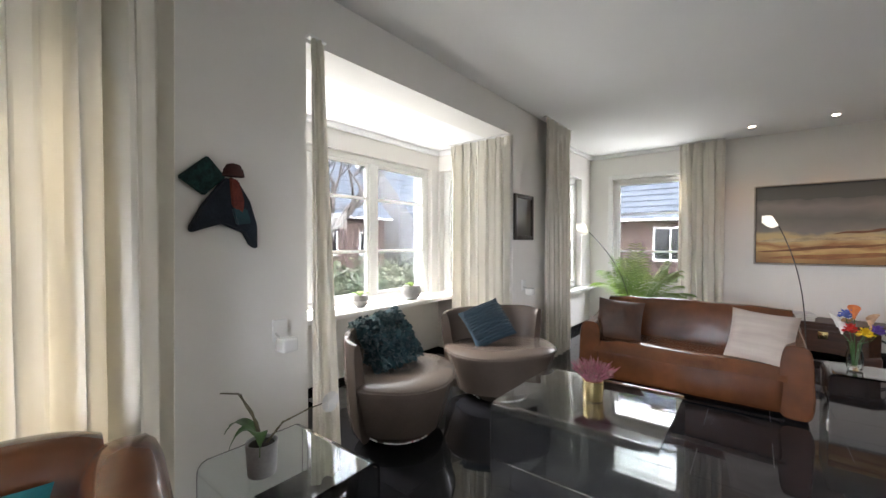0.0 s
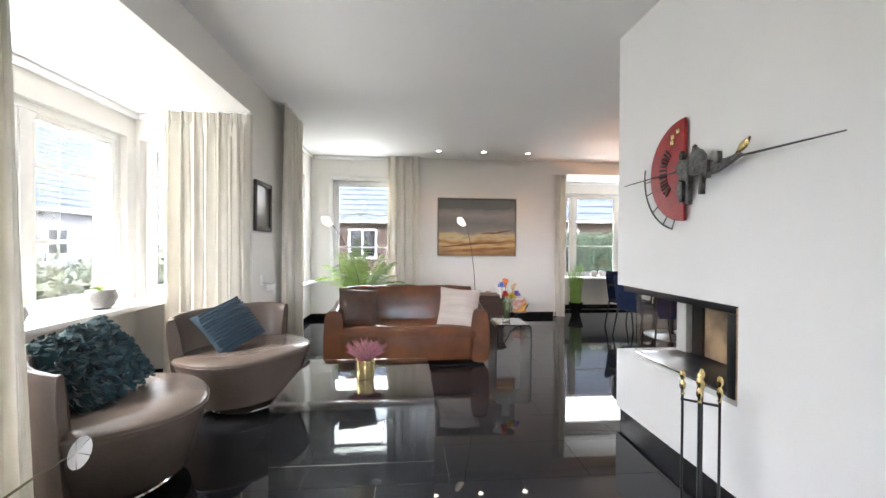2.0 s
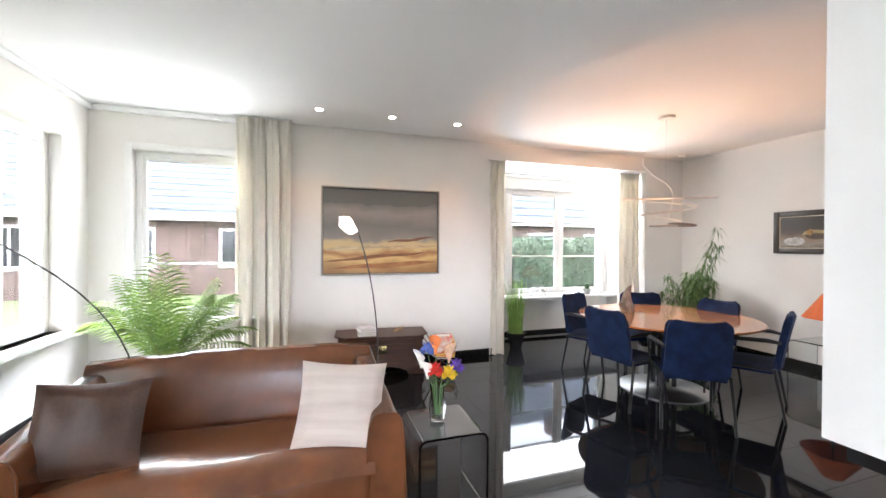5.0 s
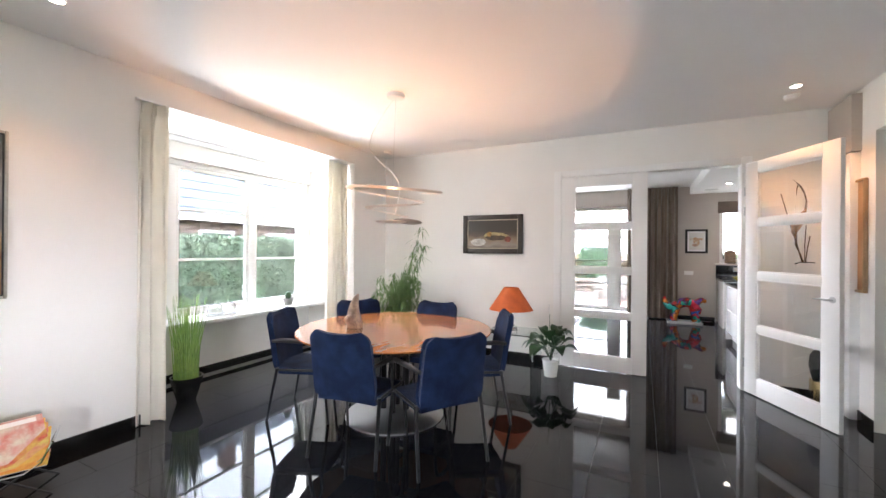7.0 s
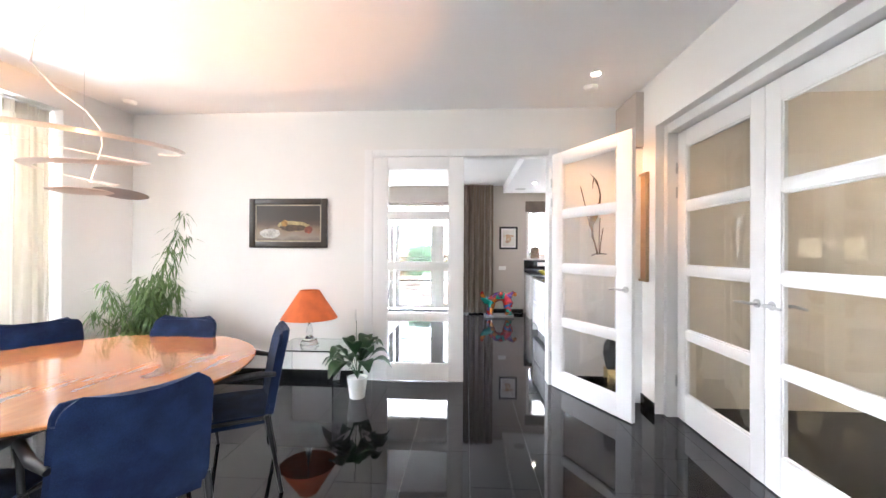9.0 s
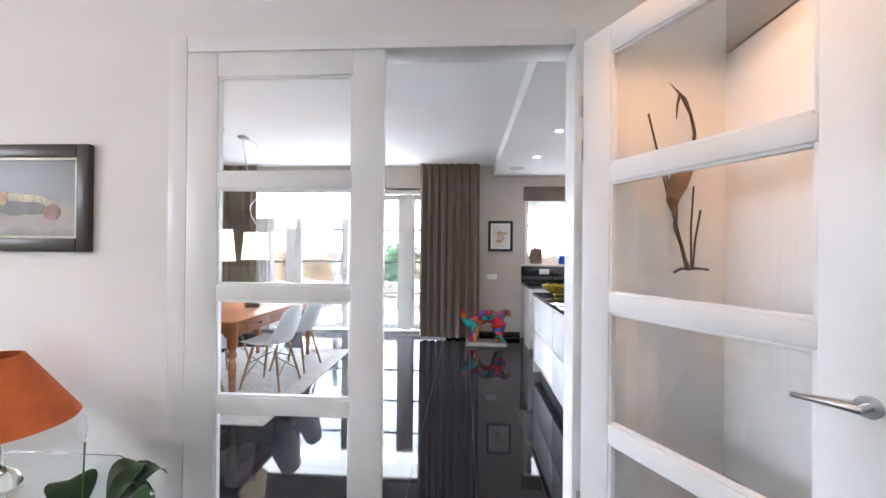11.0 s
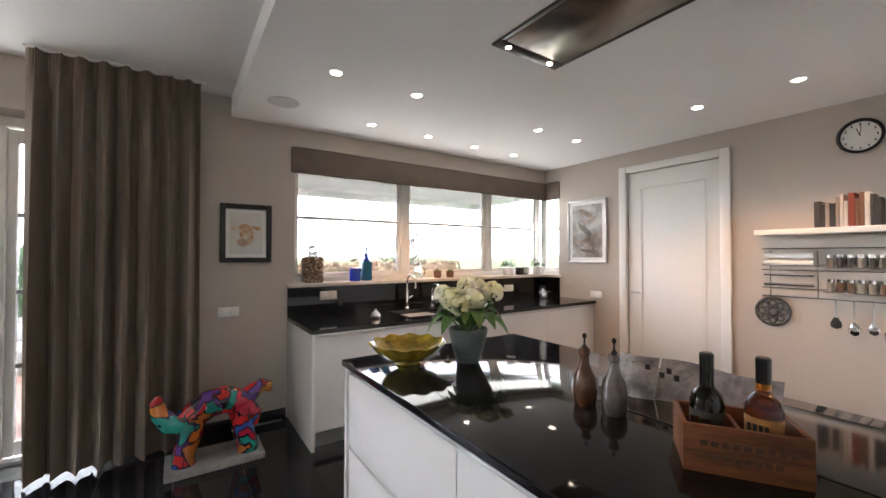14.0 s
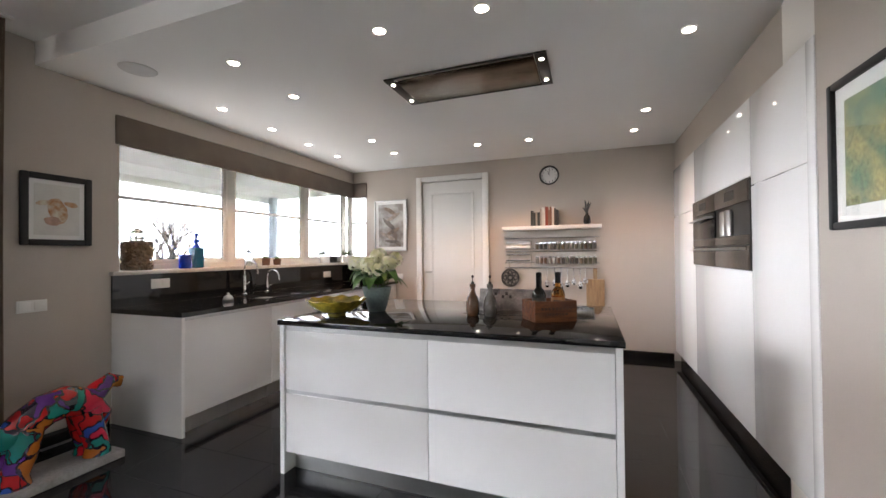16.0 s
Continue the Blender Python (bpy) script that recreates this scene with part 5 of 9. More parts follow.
for i, c_ in enumerate(((0.60, 0.18, 0.04), (0.58, 0.50, 0.12), (0.45, 0.05, 0.06), (0.62, 0.58, 0.50))):
    m_ = thing("magazine", (1.33 + 0.012 * i, 6.56 + 0.02 * i, 0.13), "glossy colourful magazine leaning in the wire rack", "magazine", "magazines", turn=-22 + 5 * i)
    tilt = pose(0, 0, 0.03 + 0.012 * i, -60 + 3 * i, 0, 0)
    part("magazine_cover", B((-0.11, -0.001, 0), (0.11, 0.001, 0.28)), material("magazine_print", c_, 0.25, vary=0.1, scale=12, second=(0.55, 0.16, 0.14) if i % 2 else (0.62, 0.50, 0.10)), m_).matrix_basis = tilt
    part("title_bar", B((-0.09, -0.0022, 0.235), (0.08, -0.0012, 0.265)), WHITE_PAINT, m_).matrix_basis = tilt
    part("page_block", B((-0.108, 0.0012, 0.002), (0.108, 0.008, 0.278)), CERAMIC_WHITE, m_).matrix_basis = tilt

# plants on the bay sill
for y, x, k_ in ((3.32, -2.97, 1.0), (2.62, -2.98, 0.75)):
    p = thing("sill_pot", (x, y, 0.776), "round grey pot with a small green plant on the sill", "plant", "sill pots")
    part("pot", L([(0.05 * k_, 0), (0.09 * k_, 0.03), (0.11 * k_, 0.09 * k_), (0.09 * k_, 0.15 * k_), (0.08 * k_, 0.15 * k_), (0.004, 0.13 * k_)], 28), CERAMIC_GREY, p)
    for j in range(3):
        an = j * 2.1 + 0.4
        part("leaf", sheet(bmesh.new(), lambda a_, b_, an=an: (0.09 * b_ * math.cos(an) - (a_ - 0.5) * 0.06 * math.sin(b_ * 3.1) * math.sin(an), 0.09 * b_ * math.sin(an) + (a_ - 0.5) * 0.06 * math.sin(b_ * 3.1) * math.cos(an), 0.13 * k_ + 0.12 * b_ - 0.08 * b_ * b_), 4, 8, 0.002), LEAF_LIGHT, p)
v = thing("sill_vase", (-2.95, 2.18, 0.776), "slim dark glass vase on the bay sill", "vase")
part("body", L([(0.035, 0), (0.045, 0.05), (0.03, 0.16), (0.045, 0.22), (0.03, 0.21), (0.004, 0.02)], 20), CERAMIC_BLACK, v)

# ---- dining corner ----
TC = (3.30, 5.35)
t = thing("dining_table", (*TC, 0), "round polished cherry wood dining table on a steel foot", "dining table")
part("tabletop", L([(0.02, 0.715), (0.78, 0.715), (0.825, 0.735), (0.83, 0.745), (0.825, 0.75), (0.02, 0.75)], 72), CHERRY, t)
part("foot", L([(0.02, 0), (0.42, 0), (0.42, 0.012), (0.40, 0.018), (0.15, 0.03), (0.13, 0.045), (0.02, 0.05)], 56), STEEL, t, "brushed steel foot disc")
for i in range(4):
    an = i * math.pi / 2 + 0.4
    part("column", T([(0.10 * math.cos(an), 0.10 * math.sin(an), 0.03), (0.10 * math.cos(an), 0.10 * math.sin(an), 0.66), (0.40 * math.cos(an), 0.40 * math.sin(an), 0.71)], 0.025, 10), BLACK_METAL, t)

ch = thing("dining_chair", (0, 0, 0), "navy blue velour dining chair with black arms and legs", "chair", "chairs round the dining table")
def seatf(u, v):
    a, b = u * 2 - 1, v * 2 - 1
    return (a * 0.235 * (1 - 0.05 * b * b), b * 0.225 * (1 - 0.05 * a * a), 0.455 - 0.012 * (a * a + b * b) + 0.012 * b ** 3)
bm = sheet(bmesh.new(), seatf, 12, 12, 0.055)
part("seat", bm, BLUE_CLOTH, ch)
def backf(u, v):
    a, z = u * 2 - 1, 0.44 + v * 0.44
    over, under = max(0.0, z - 0.82), max(0.0, 0.50 - z)
    hw = 0.170 + math.sqrt(max(0.0, 0.06 ** 2 - over ** 2)) - 0.012 * v - 4.0 * under ** 2
    return (a * hw, 0.215 + 0.06 * v + 0.02 * v * v - 0.022 * a * a, z)
bm = sheet(bmesh.new(), backf, 14, 26, 0.045)
bmesh.ops.bevel(bm, geom=[e for e in bm.edges if e.calc_face_angle(0) > 1.0], offset=0.018, segments=3, affect="EDGES")
part("backrest", bm, BLUE_CLOTH, ch)
for sx in (-1, 1):
    part("leg", T([(sx * 0.245, -0.18, 0.44), (sx * 0.26, -0.24, 0.0)], [0.014, 0.011], 10), BLACK_METAL, ch)
    part("leg", T([(sx * 0.245, 0.20, 0.44), (sx * 0.26, 0.28, 0.0)], [0.014, 0.011], 10), BLACK_METAL, ch)
    part("armrest", T([(sx * 0.235, 0.245, 0.66), (sx * 0.262, 0.16, 0.675), (sx * 0.265, -0.08, 0.665), (sx * 0.262, -0.17, 0.63), (sx * 0.252, -0.19, 0.55), (sx * 0.248, -0.185, 0.44)], [0.013, 0.018, 0.018, 0.015, 0.012, 0.012], 10), BLACK_PLASTIC, ch)
    part("side_rail", T([(sx * 0.24, 0.21, 0.425), (sx * 0.24, -0.19, 0.425)], 0.011, 8), BLACK_METAL, ch)
part("cross_rail", T([(-0.24, 0.2, 0.42), (0.24, 0.2, 0.42)], 0.010, 8), BLACK_METAL, ch)
first = True
for an, r in ((189, 0.58), (236, 0.74), (300, 0.68), (0, 0.48), (59, 0.66), (113, 0.74)):
    m = pose(TC[0] + r * math.cos(radians(an)), TC[1] + r * math.sin(radians(an)), 0, 0, 0, an - 90)
    if first:
        ch.matrix_basis, first = m, False
    else:
        copy_thing(ch, m)

g = thing("carved_figure", (3.12, 5.66, 0.752), "hooded stone figurine on the dining table", "ornament")
SANDSTONE = material("tan_stone", (0.36, 0.25, 0.19), 0.7, vary=0.2, scale=14, bump=0.4, bscale=80)
bm = T([(0.01, 0, 0), (0.0, 0, 0.06), (-0.01, 0, 0.14), (0.0, 0, 0.20), (0.03, 0, 0.26), (0.055, 0, 0.285)], [0.07, 0.066, 0.05, 0.036, 0.022, 0.006], 16)
tube(bm, [(-0.03, 0.0, 0.05), (-0.085, 0.0, 0.09), (-0.10, 0.0, 0.105)], [0.05, 0.034, 0.012], 12)
part("figure", bm, SANDSTONE, g)

# hanging spiral lamp with its up-light
pl = thing("pendant_lamp", (3.49, 5.54, 0), "spiral white hanging lamp that lights the ceiling", "pendant lamp")
RIB = material("white_spiral_metal", (0.82, 0.72, 0.64), 0.35, vary=0.02)
part("ceiling_cap", L([(0.004, CEIL - 0.03), (0.08, CEIL - 0.028), (0.085, CEIL - 0.001), (0.004, CEIL - 0.001)], 28, (-0.07, -0.09, 0)), WHITE_PAINT, pl)
part("cable", T([(-0.07, -0.08, CEIL - 0.03), (-0.10, 0.02, 2.68), (-0.12, 0.14, 2.50), (-0.107, 0.18, 2.376), (-0.03, 0.12, 2.26), (0.07, 0.04, 2.17), (0.12, 0.0, 2.08), (0.125, -0.01, 1.98), (0.09, -0.01, 1.86), (0.06, 0.0, 1.75)], [0.0015, 0.002, 0.003, 0.006, 0.006, 0.006, 0.006, 0.005, 0.005, 0.005], 8), WHITE_PAINT, pl)
part("wire", T([(0.02, 0.0, 1.98), (-0.07, -0.09, CEIL - 0.02)], 0.0012, 5), STEEL, pl)
def spiral(u, v):
    turns = 2.05
    an = u * turns * math.tau - 0.4
    r = 0.17 + 0.35 * u ** 1.3
    ox = 0.06 * (u - 0.5)
    z = 1.735 + 0.26 * min(1, u * 1.35) ** 1.1 + 0.05 * math.sin(an + 0.6) * (0.3 + u)
    wd = (0.045 + 0.02 * math.sin(an * 0.5) ** 2) * (1 - 0.75 * max(0.0, (u - 0.8) / 0.2))
    return (ox + (r + (v - 0.5) * wd) * math.cos(an), ox + (r + (v - 0.5) * wd) * math.sin(an), z + (v - 0.5) * 0.012)
part("spiral", sheet(bmesh.new(), spiral, 150, 2, 0.004), RIB, pl)
part("lamp_dish", L([(0.02, 1.690), (0.13, 1.682), (0.15, 1.69), (0.13, 1.697), (0.02, 1.70)], 32), RIB, pl)
dish = part("reflector_dish", L([(0.005, -0.008), (0.12, -0.004), (0.14, 0.004), (0.12, 0.008), (0.005, 0.002)], 32), material("grey_lamp_dish", (0.45, 0.41, 0.38), 0.5, vary=0.03), pl)
dish.matrix_basis = pose(0.20, -0.06, 1.70, 0, 8, 0)
up = spot("pendant_uplight", (3.49, 5.54, 1.72), (3.49, 5.54, 3), 1.05, 128, (1.0, 0.50, 0.23), 0.10, 0.02)
up.data.use_nodes = True                 # the dish throws more of its light outwards
fall = up.data.node_tree.nodes.new("ShaderNodeLightFalloff")
fall.inputs["Strength"].default_value = 1.0
up.data.node_tree.links.new(fall.outputs["Linear"], up.data.node_tree.nodes["Emission"].inputs["Strength"])

# tall grass in a black pot
gp = thing("grass_pot", (2.62, 7.22, 0), "tall green grass plant in a glossy black pot", "plant")
part("pot", L([(0.07, 0), (0.075, 0.004), (0.13, 0.20), (0.135, 0.23), (0.12, 0.23), (0.11, 0.20), (0.004, 0.2)], 32), CERAMIC_BLACK, gp)
bm, rnd = bmesh.new(), random.Random(21)
for i in range(130):
    an, r = rnd.uniform(0, 6.28), rnd.uniform(0, 0.10)
    h = rnd.uniform(0.45, 0.80)
    lean = rnd.uniform(0, 0.13)
    p0 = Vector((r * math.cos(an), r * math.sin(an), 0.20))
    tube(bm, [p0, p0 + Vector((lean * 0.3 * math.cos(an), lean * 0.3 * math.sin(an), h * 0.5)), p0 + Vector((lean * math.cos(an), lean * math.sin(an), h))], [0.005, 0.004, 0.001], 4)
tagged(part("foliage", bm, LEAF_LIGHT, gp), kind="stuff")

# leafy bamboo in the corner
def leafy(place, n, height, spread, label, seed, mat, pot, leaf=0.11, name="corner_plant", lean=(0, 0), leaves=130):
    p = thing(name, place, label, "plant")
    r, h = pot
    part("pot", L([(r * 0.75, 0), (r, h), (r * 0.92, h), (r * 0.88, h * 0.9), (0.004, h * 0.9)], 28), CERAMIC_WHITE, p)
    rnd = random.Random(seed)
    for i in range(n):
        an = rnd.uniform(0, 6.28)
        hh = height * rnd.uniform(0.85 if lean[1] else 0.45, 1.0)
        sp = spread * rnd.uniform(0.2, 1.0)
        d = Vector((math.cos(an) * sp + lean[0] * hh, math.sin(an) * sp + lean[1] * hh, 0))
        pts = [Vector((0, 0, h * 0.9)) + d * t ** 1.6 + Vector((0, 0, (hh - h) * (t - 0.10 * t * t))) for t in [j / 9 for j in range(10)]]
        st_ = part("stem", T(pts, [0.006 - 0.004 * j / 9 for j in range(10)], 5), LEAF, p)
        bm = bmesh.new()
        for j in range(leaves):
            q = pts[min(9, 3 + j * 7 // leaves)] + Vector((rnd.uniform(-0.03, 0.03), rnd.uniform(-0.03, 0.03), rnd.uniform(-0.04, 0.04)))
            a2 = rnd.uniform(0, 6.28)
            dv = Vector((math.cos(a2), math.sin(a2), rnd.uniform(-2.2, 0.1))).normalized()
            l_ = leaf * rnd.uniform(0.6, 1.4)
            w_ = dv.cross(Vector((0, 0, 1))).normalized() * 0.0075
            mid = q + dv * l_ * 0.5 + Vector((0, 0, 0.01))
            bm.faces.new([bm.verts.new(c_) for c_ in (q, mid + w_, q + dv * l_ - Vector((0, 0, 0.02)), mid - w_)])
        tagged(part("foliage", bm, mat, st_, smooth=False), kind="stuff")
    return p
leafy((4.90, 6.40, 0), 30, 1.24, 0.36, "bushy narrow-leaved green plant in the corner", 31, LEAF_MID, (0.15, 0.26), 0.13)
leafy((4.92, 6.38, 0.0), 3, 1.90, 0.08, "tall arching stems of a narrow-leaved plant", 37, LEAF_MID, (0.10, 0.2), 0.15, "tall_plant", (0.10, -0.16), 80)

# glass console with an orange lamp, and a peace lily
waterfall_table("side_table", (5.16, 4.87, 0.002), 0.62, 0.50, 0.44, "bent glass side table under the orange lamp", along="y", category="side table")
ol = thing("table_lamp", (5.12, 4.87, 0.444), "table lamp with an orange cone shade and glass foot", "table lamp")
ft = part("glass_foot", L([(0.08, 0), (0.09, 0.01), (0.07, 0.05), (0.025, 0.09), (0.03, 0.14), (0.015, 0.20), (0.012, 0.26), (0.004, 0.26)], 28), TABLE_GLASS, ol)
part("stem", T([(0, 0, 0.2), (0, 0, 0.47)], 0.006), BRASS, ol)
ORANGE = material("orange_pleated_cloth", (0.62, 0.13, 0.03), 0.8, vary=0.08, scale=10, bump=0.2, bscale=200)
bm = L([(0.265, 0.26), (0.09, 0.53), (0.085, 0.53), (0.26, 0.26)], 48, cap=False)
part("shade", bm, ORANGE, ol)

def lily(place, label):
    p = thing("peace_lily", place, label, "plant")
    part("pot", L([(0.065, 0), (0.07, 0.004), (0.095, 0.19), (0.088, 0.19), (0.08, 0.17), (0.004, 0.17)], 32), CERAMIC_WHITE, p)
    rnd = random.Random(14)
    for i in range(24):
        an, ln = i * 2.4 + rnd.uniform(-0.3, 0.3), rnd.uniform(0.42, 0.66)
        up = rnd.uniform(0.45, 1.0)
        out = 0.85 - 0.62 * up
        def lf(a_, b_, an=an, ln=ln, up=up, out=out):
            stem = 0.45
            w_ = 0.0 if b_ < stem else 0.075 * math.sin((b_ - stem) / (1 - stem) * math.pi) ** 0.8
            w_ = max(w_, 0.003)
            r = ln * out * (b_ ** 1.2) * 1.1
            z = 0.17 + ln * up * 1.25 * b_ - 0.22 * ln * b_ ** 4 * 2
            o_ = (a_ - 0.5) * 2 * w_
            return (r * math.cos(an) - o_ * math.sin(an), r * math.sin(an) + o_ * math.cos(an), z + 0.25 * abs(o_))
        part("leaf", sheet(bmesh.new(), lf, 4, 14, 0.0015), LEAF_DARK, p)
    st_ = part("flower_stem", T([(0, 0, 0.18), (0.02, 0.02, 0.45), (0.03, 0.02, 0.70)], 0.003, 6), LEAF, p)
    part("flower", sheet(bmesh.new(), lambda a_, b_: (0.03 + (a_ - 0.5) * 0.05 * math.sin(b_ * 3.1), 0.02 + 0.02 * abs(a_ - 0.5), 0.69 + 0.12 * b_), 4, 8, 0.0015), CERAMIC_WHITE, st_, "white spathe")
    return p
lily((4.99, 4.36, 0), "peace lily with dark glossy leaves in a white pot")

# ---- glazed doors ----
def glazed_leaf(parent, w, h, hand=1, t=0.04, stile=0.115, handles=True, bar=0.065, bot=0.22, top=0.13):
    """A door leaf with four panes, hung at local x = 0 and reaching to x = w."""
    lf = part("door_leaf", boxes(((0, -t / 2, 0), (stile, t / 2, h)), ((w - stile, -t / 2, 0), (w, t / 2, h)), ((stile, -t / 2, 0), (w - stile, t / 2, bot)), ((stile, -t / 2, h - top), (w - stile, t / 2, h)), bevel=0.004), WHITE_PAINT, parent)
    ph = (h - top - bot - 3 * bar) / 4
    for i in range(4):
        z = bot + i * (ph + bar)
        if i:
            part("glazing_bar", B((stile, -t / 2, z - bar), (w - stile, t / 2, z), 0.004), WHITE_PAINT, lf)
        pn = part("pane", B((stile - 0.003, -0.003, z), (w - stile + 0.003, 0.003, z + ph)), PANE, lf, smooth=False)
        pn.visible_shadow = False
        bd = bmesh.new()
        for q in ((stile, stile + 0.012, z, z + ph), (w - stile - 0.012, w - stile, z, z + ph)):
            box(bd, (q[0], -0.014, q[2]), (q[1], 0.014, q[3]), 0.003)
        for q in ((z, z + 0.012), (z + ph - 0.012, z + ph)):
            box(bd, (stile + 0.012, -0.014, q[0]), (w - stile - 0.012, 0.014, q[1]), 0.003)
        part("glazing_bead", bd, WHITE_PAINT, lf)
    for sy in (-1, 1) if handles else ():
        part("handle", T([(w - 0.055, sy * t / 2, 1.05), (w - 0.055, sy * (t / 2 + 0.05), 1.05), (w - 0.10, sy * (t / 2 + 0.055), 1.052), (w - 0.18, sy * (t / 2 + 0.05), 1.045)], [0.010, 0.009, 0.009, 0.007], 10), STEEL, lf)
        part("handle_rose", L([(0.004, 0), (0.026, 0), (0.026, 0.007), (0.004, 0.007)], 20), STEEL, lf).matrix_basis = pose(w - 0.055, sy * t / 2, 1.05, -90 * sy, 0, 0)
    for z in (0.25, 1.80, 2.0):
        part("hinge", T([(-0.006, hand * (t / 2 + 0.004), z), (-0.006, hand * (t / 2 + 0.004), z + 0.09)], 0.008, 8), STEEL, lf)
    return lf

dk = thing("door_kitchen", (0, 0, 0), "white double door with glass panes, one leaf open", "door", kind="structure")
part("door_frame", boxes(((EX - 0.035, 4.34, 0), (EX + 0.125, 4.43, 2.42)), ((EX - 0.035, 2.43, 0), (EX + 0.125, 2.52, 2.42)), ((EX - 0.035, 2.52, 2.345), (EX + 0.125, 4.34, 2.42)), bevel=0.005), WHITE_PAINT, dk)
lf = glazed_leaf(dk, 0.95, 2.33, 1, handles=False, stile=0.15, bar=0.072, bot=0.17, top=0.115)
lf.matrix_basis = pose(EX - 0.02, 4.335, 0.008, 0, 0, -90)
lf = glazed_leaf(dk, 0.965, 2.33, -1, stile=0.15, bar=0.072, bot=0.17, top=0.115)
lf.matrix_basis = pose(EX - 0.06, 2.475, 0.008, 0, 0, 180 + 27)
dh = thing("door_hall", (0, 0, 0), "white double door with glass panes to the hall", "door", kind="structure")
part("door_frame", boxes(((4.745, 1.53, 0), (4.80, 1.70, 2.42)), ((2.78, 1.53, 0), (2.84, 1.70, 2.42)), ((2.84, 1.53, 2.345), (4.745, 1.70, 2.42)), bevel=0.005), WHITE_PAINT, dh)
lf = glazed_leaf(dh, 0.945, 2.33, -1)
lf.matrix_basis = pose(4.74, 1.60, 0.008, 0, 0, 180)
lf = glazed_leaf(dh, 0.945, 2.33, -1)
lf.matrix_basis = pose(2.845, 1.60, 0.008, 0, 0, 0)

# behind the open leaf: a bird of copper on rods, and a tall metal sculpture
bs = thing("bird_sculpture", (5.44, 2.03, 1.335), "thin copper bird among reeds on the wall behind a door", "sculpture")
COPPER = material("aged_copper", (0.36, 0.17, 0.06), 0.3, 0.85, vary=0.2, scale=12)
REED = material("dark_bronze_rod", (0.10, 0.055, 0.025), 0.4, 0.8, vary=0.2, scale=20)
part("bird", T([(0, 0.062, 0.24), (0, 0.07, 0.30), (-0.005, 0.052, 0.37), (-0.005, 0.022, 0.44), (0, -0.005, 0.495), (0, -0.018, 0.53)], [0.006, 0.026, 0.042, 0.036, 0.018, 0.008], 14), COPPER, bs)
part("neck", T([(0, -0.015, 0.52), (0, -0.022, 0.60), (0, -0.005, 0.68), (0, 0.022, 0.745), (0, 0.04, 0.77), (0, 0.052, 0.72), (0, 0.055, 0.66)], [0.010, 0.007, 0.006, 0.010, 0.009, 0.005, 0.002], 8), REED, bs)
part("crest", T([(0, 0.03, 0.76), (0, 0.06, 0.79), (0, 0.085, 0.82)], [0.005, 0.003, 0.001], 6), REED, bs)
for y0, y1, z1 in ((0.0, 0.175, 0.685), (0.008, 0.105, 0.455), (-0.012, -0.02, 0.365), (-0.018, -0.05, 0.26)):
    part("reed", T([(0.0, y0, 0.005), (0.004, (y0 + y1) * 0.5 + 0.004, z1 * 0.5), (0.0, y1, z1)], 0.0045, 6), REED, bs)
for y0, y1 in ((0.06, -0.002), (0.05, 0.012)):
    part("leg", T([(0.0, y0, 0.27), (0.0, y0 + 0.002, 0.18), (0.0, y1, 0.01)], 0.0045, 6), REED, bs)
part("bracket", T([(0.0, 0.062, -0.014), (0.0, 0.03, 0.004), (0.0, 0.0, 0.0), (0.0, -0.03, 0.006), (0.0, -0.085, 0.0)], 0.006, 6), BLACK_METAL, bs)
part("wall_pin", T([(0.0, 0.0, 0.004), (0.06, 0.0, 0.004)], 0.004, 6), BLACK_METAL, bs)
ms = thing("metal_sculpture", (5.22, 1.98, 0), "bronze and black metal bust on a block behind the door", "sculpture")
part("base_block", B((-0.06, -0.05, 0), (0.06, 0.05, 0.26), 0.006), BRASS, ms)
part("helmet", L([(0.05, 0.26), (0.07, 0.32), (0.085, 0.40), (0.075, 0.48), (0.04, 0.53), (0.004, 0.54)], 24, squash=(1, 0.8)), CERAMIC_BLACK, ms)

# hall table and box; the lit lamps are unseen, added to brighten the hall
waterfall_table("side_table", (3.30, -0.75, 0.002), 0.8, 0.4, 0.75, "bent glass console table in the hall", category="console table")
for x in (3.05, 3.55):
    hl = thing("table_lamp", (x, -0.78, 0.754), "unseen lit lamp added to brighten the hall", "table lamp", "hall lamps")
    part("stem", L([(0.06, 0), (0.06, 0.01), (0.012, 0.02), (0.012, 0.32), (0.004, 0.32)], 18), CHROME, hl)
    part("shade", L([(0.10, 0.30), (0.085, 0.50), (0.08, 0.50), (0.095, 0.30)], 28, cap=False), material("hall_fill_shade", (0.8, 0.75, 0.65), 0.7, emit=(1, 0.85, 0.6), power=0.25), hl)
    bulb = bpy.data.lights.new("hall_fill_light", "POINT")
    bulb.energy, bulb.color, bulb.shadow_soft_size = 0.8, (1.0, 0.94, 0.88), 0.03
    new("hall_fill_light", bulb).location = (x, -0.78, 1.17)
bx = thing("storage_box", (2.95, -0.1, 0), "dark lacquered box on the hall floor", "box")
part("body", B((-0.2, -0.12, 0), (0.2, 0.12, 0.10), 0.01), DARKWOOD, bx)
part("lid", B((-0.205, -0.125, 0.10), (0.205, 0.125, 0.13), 0.01), DARKWOOD, bx)

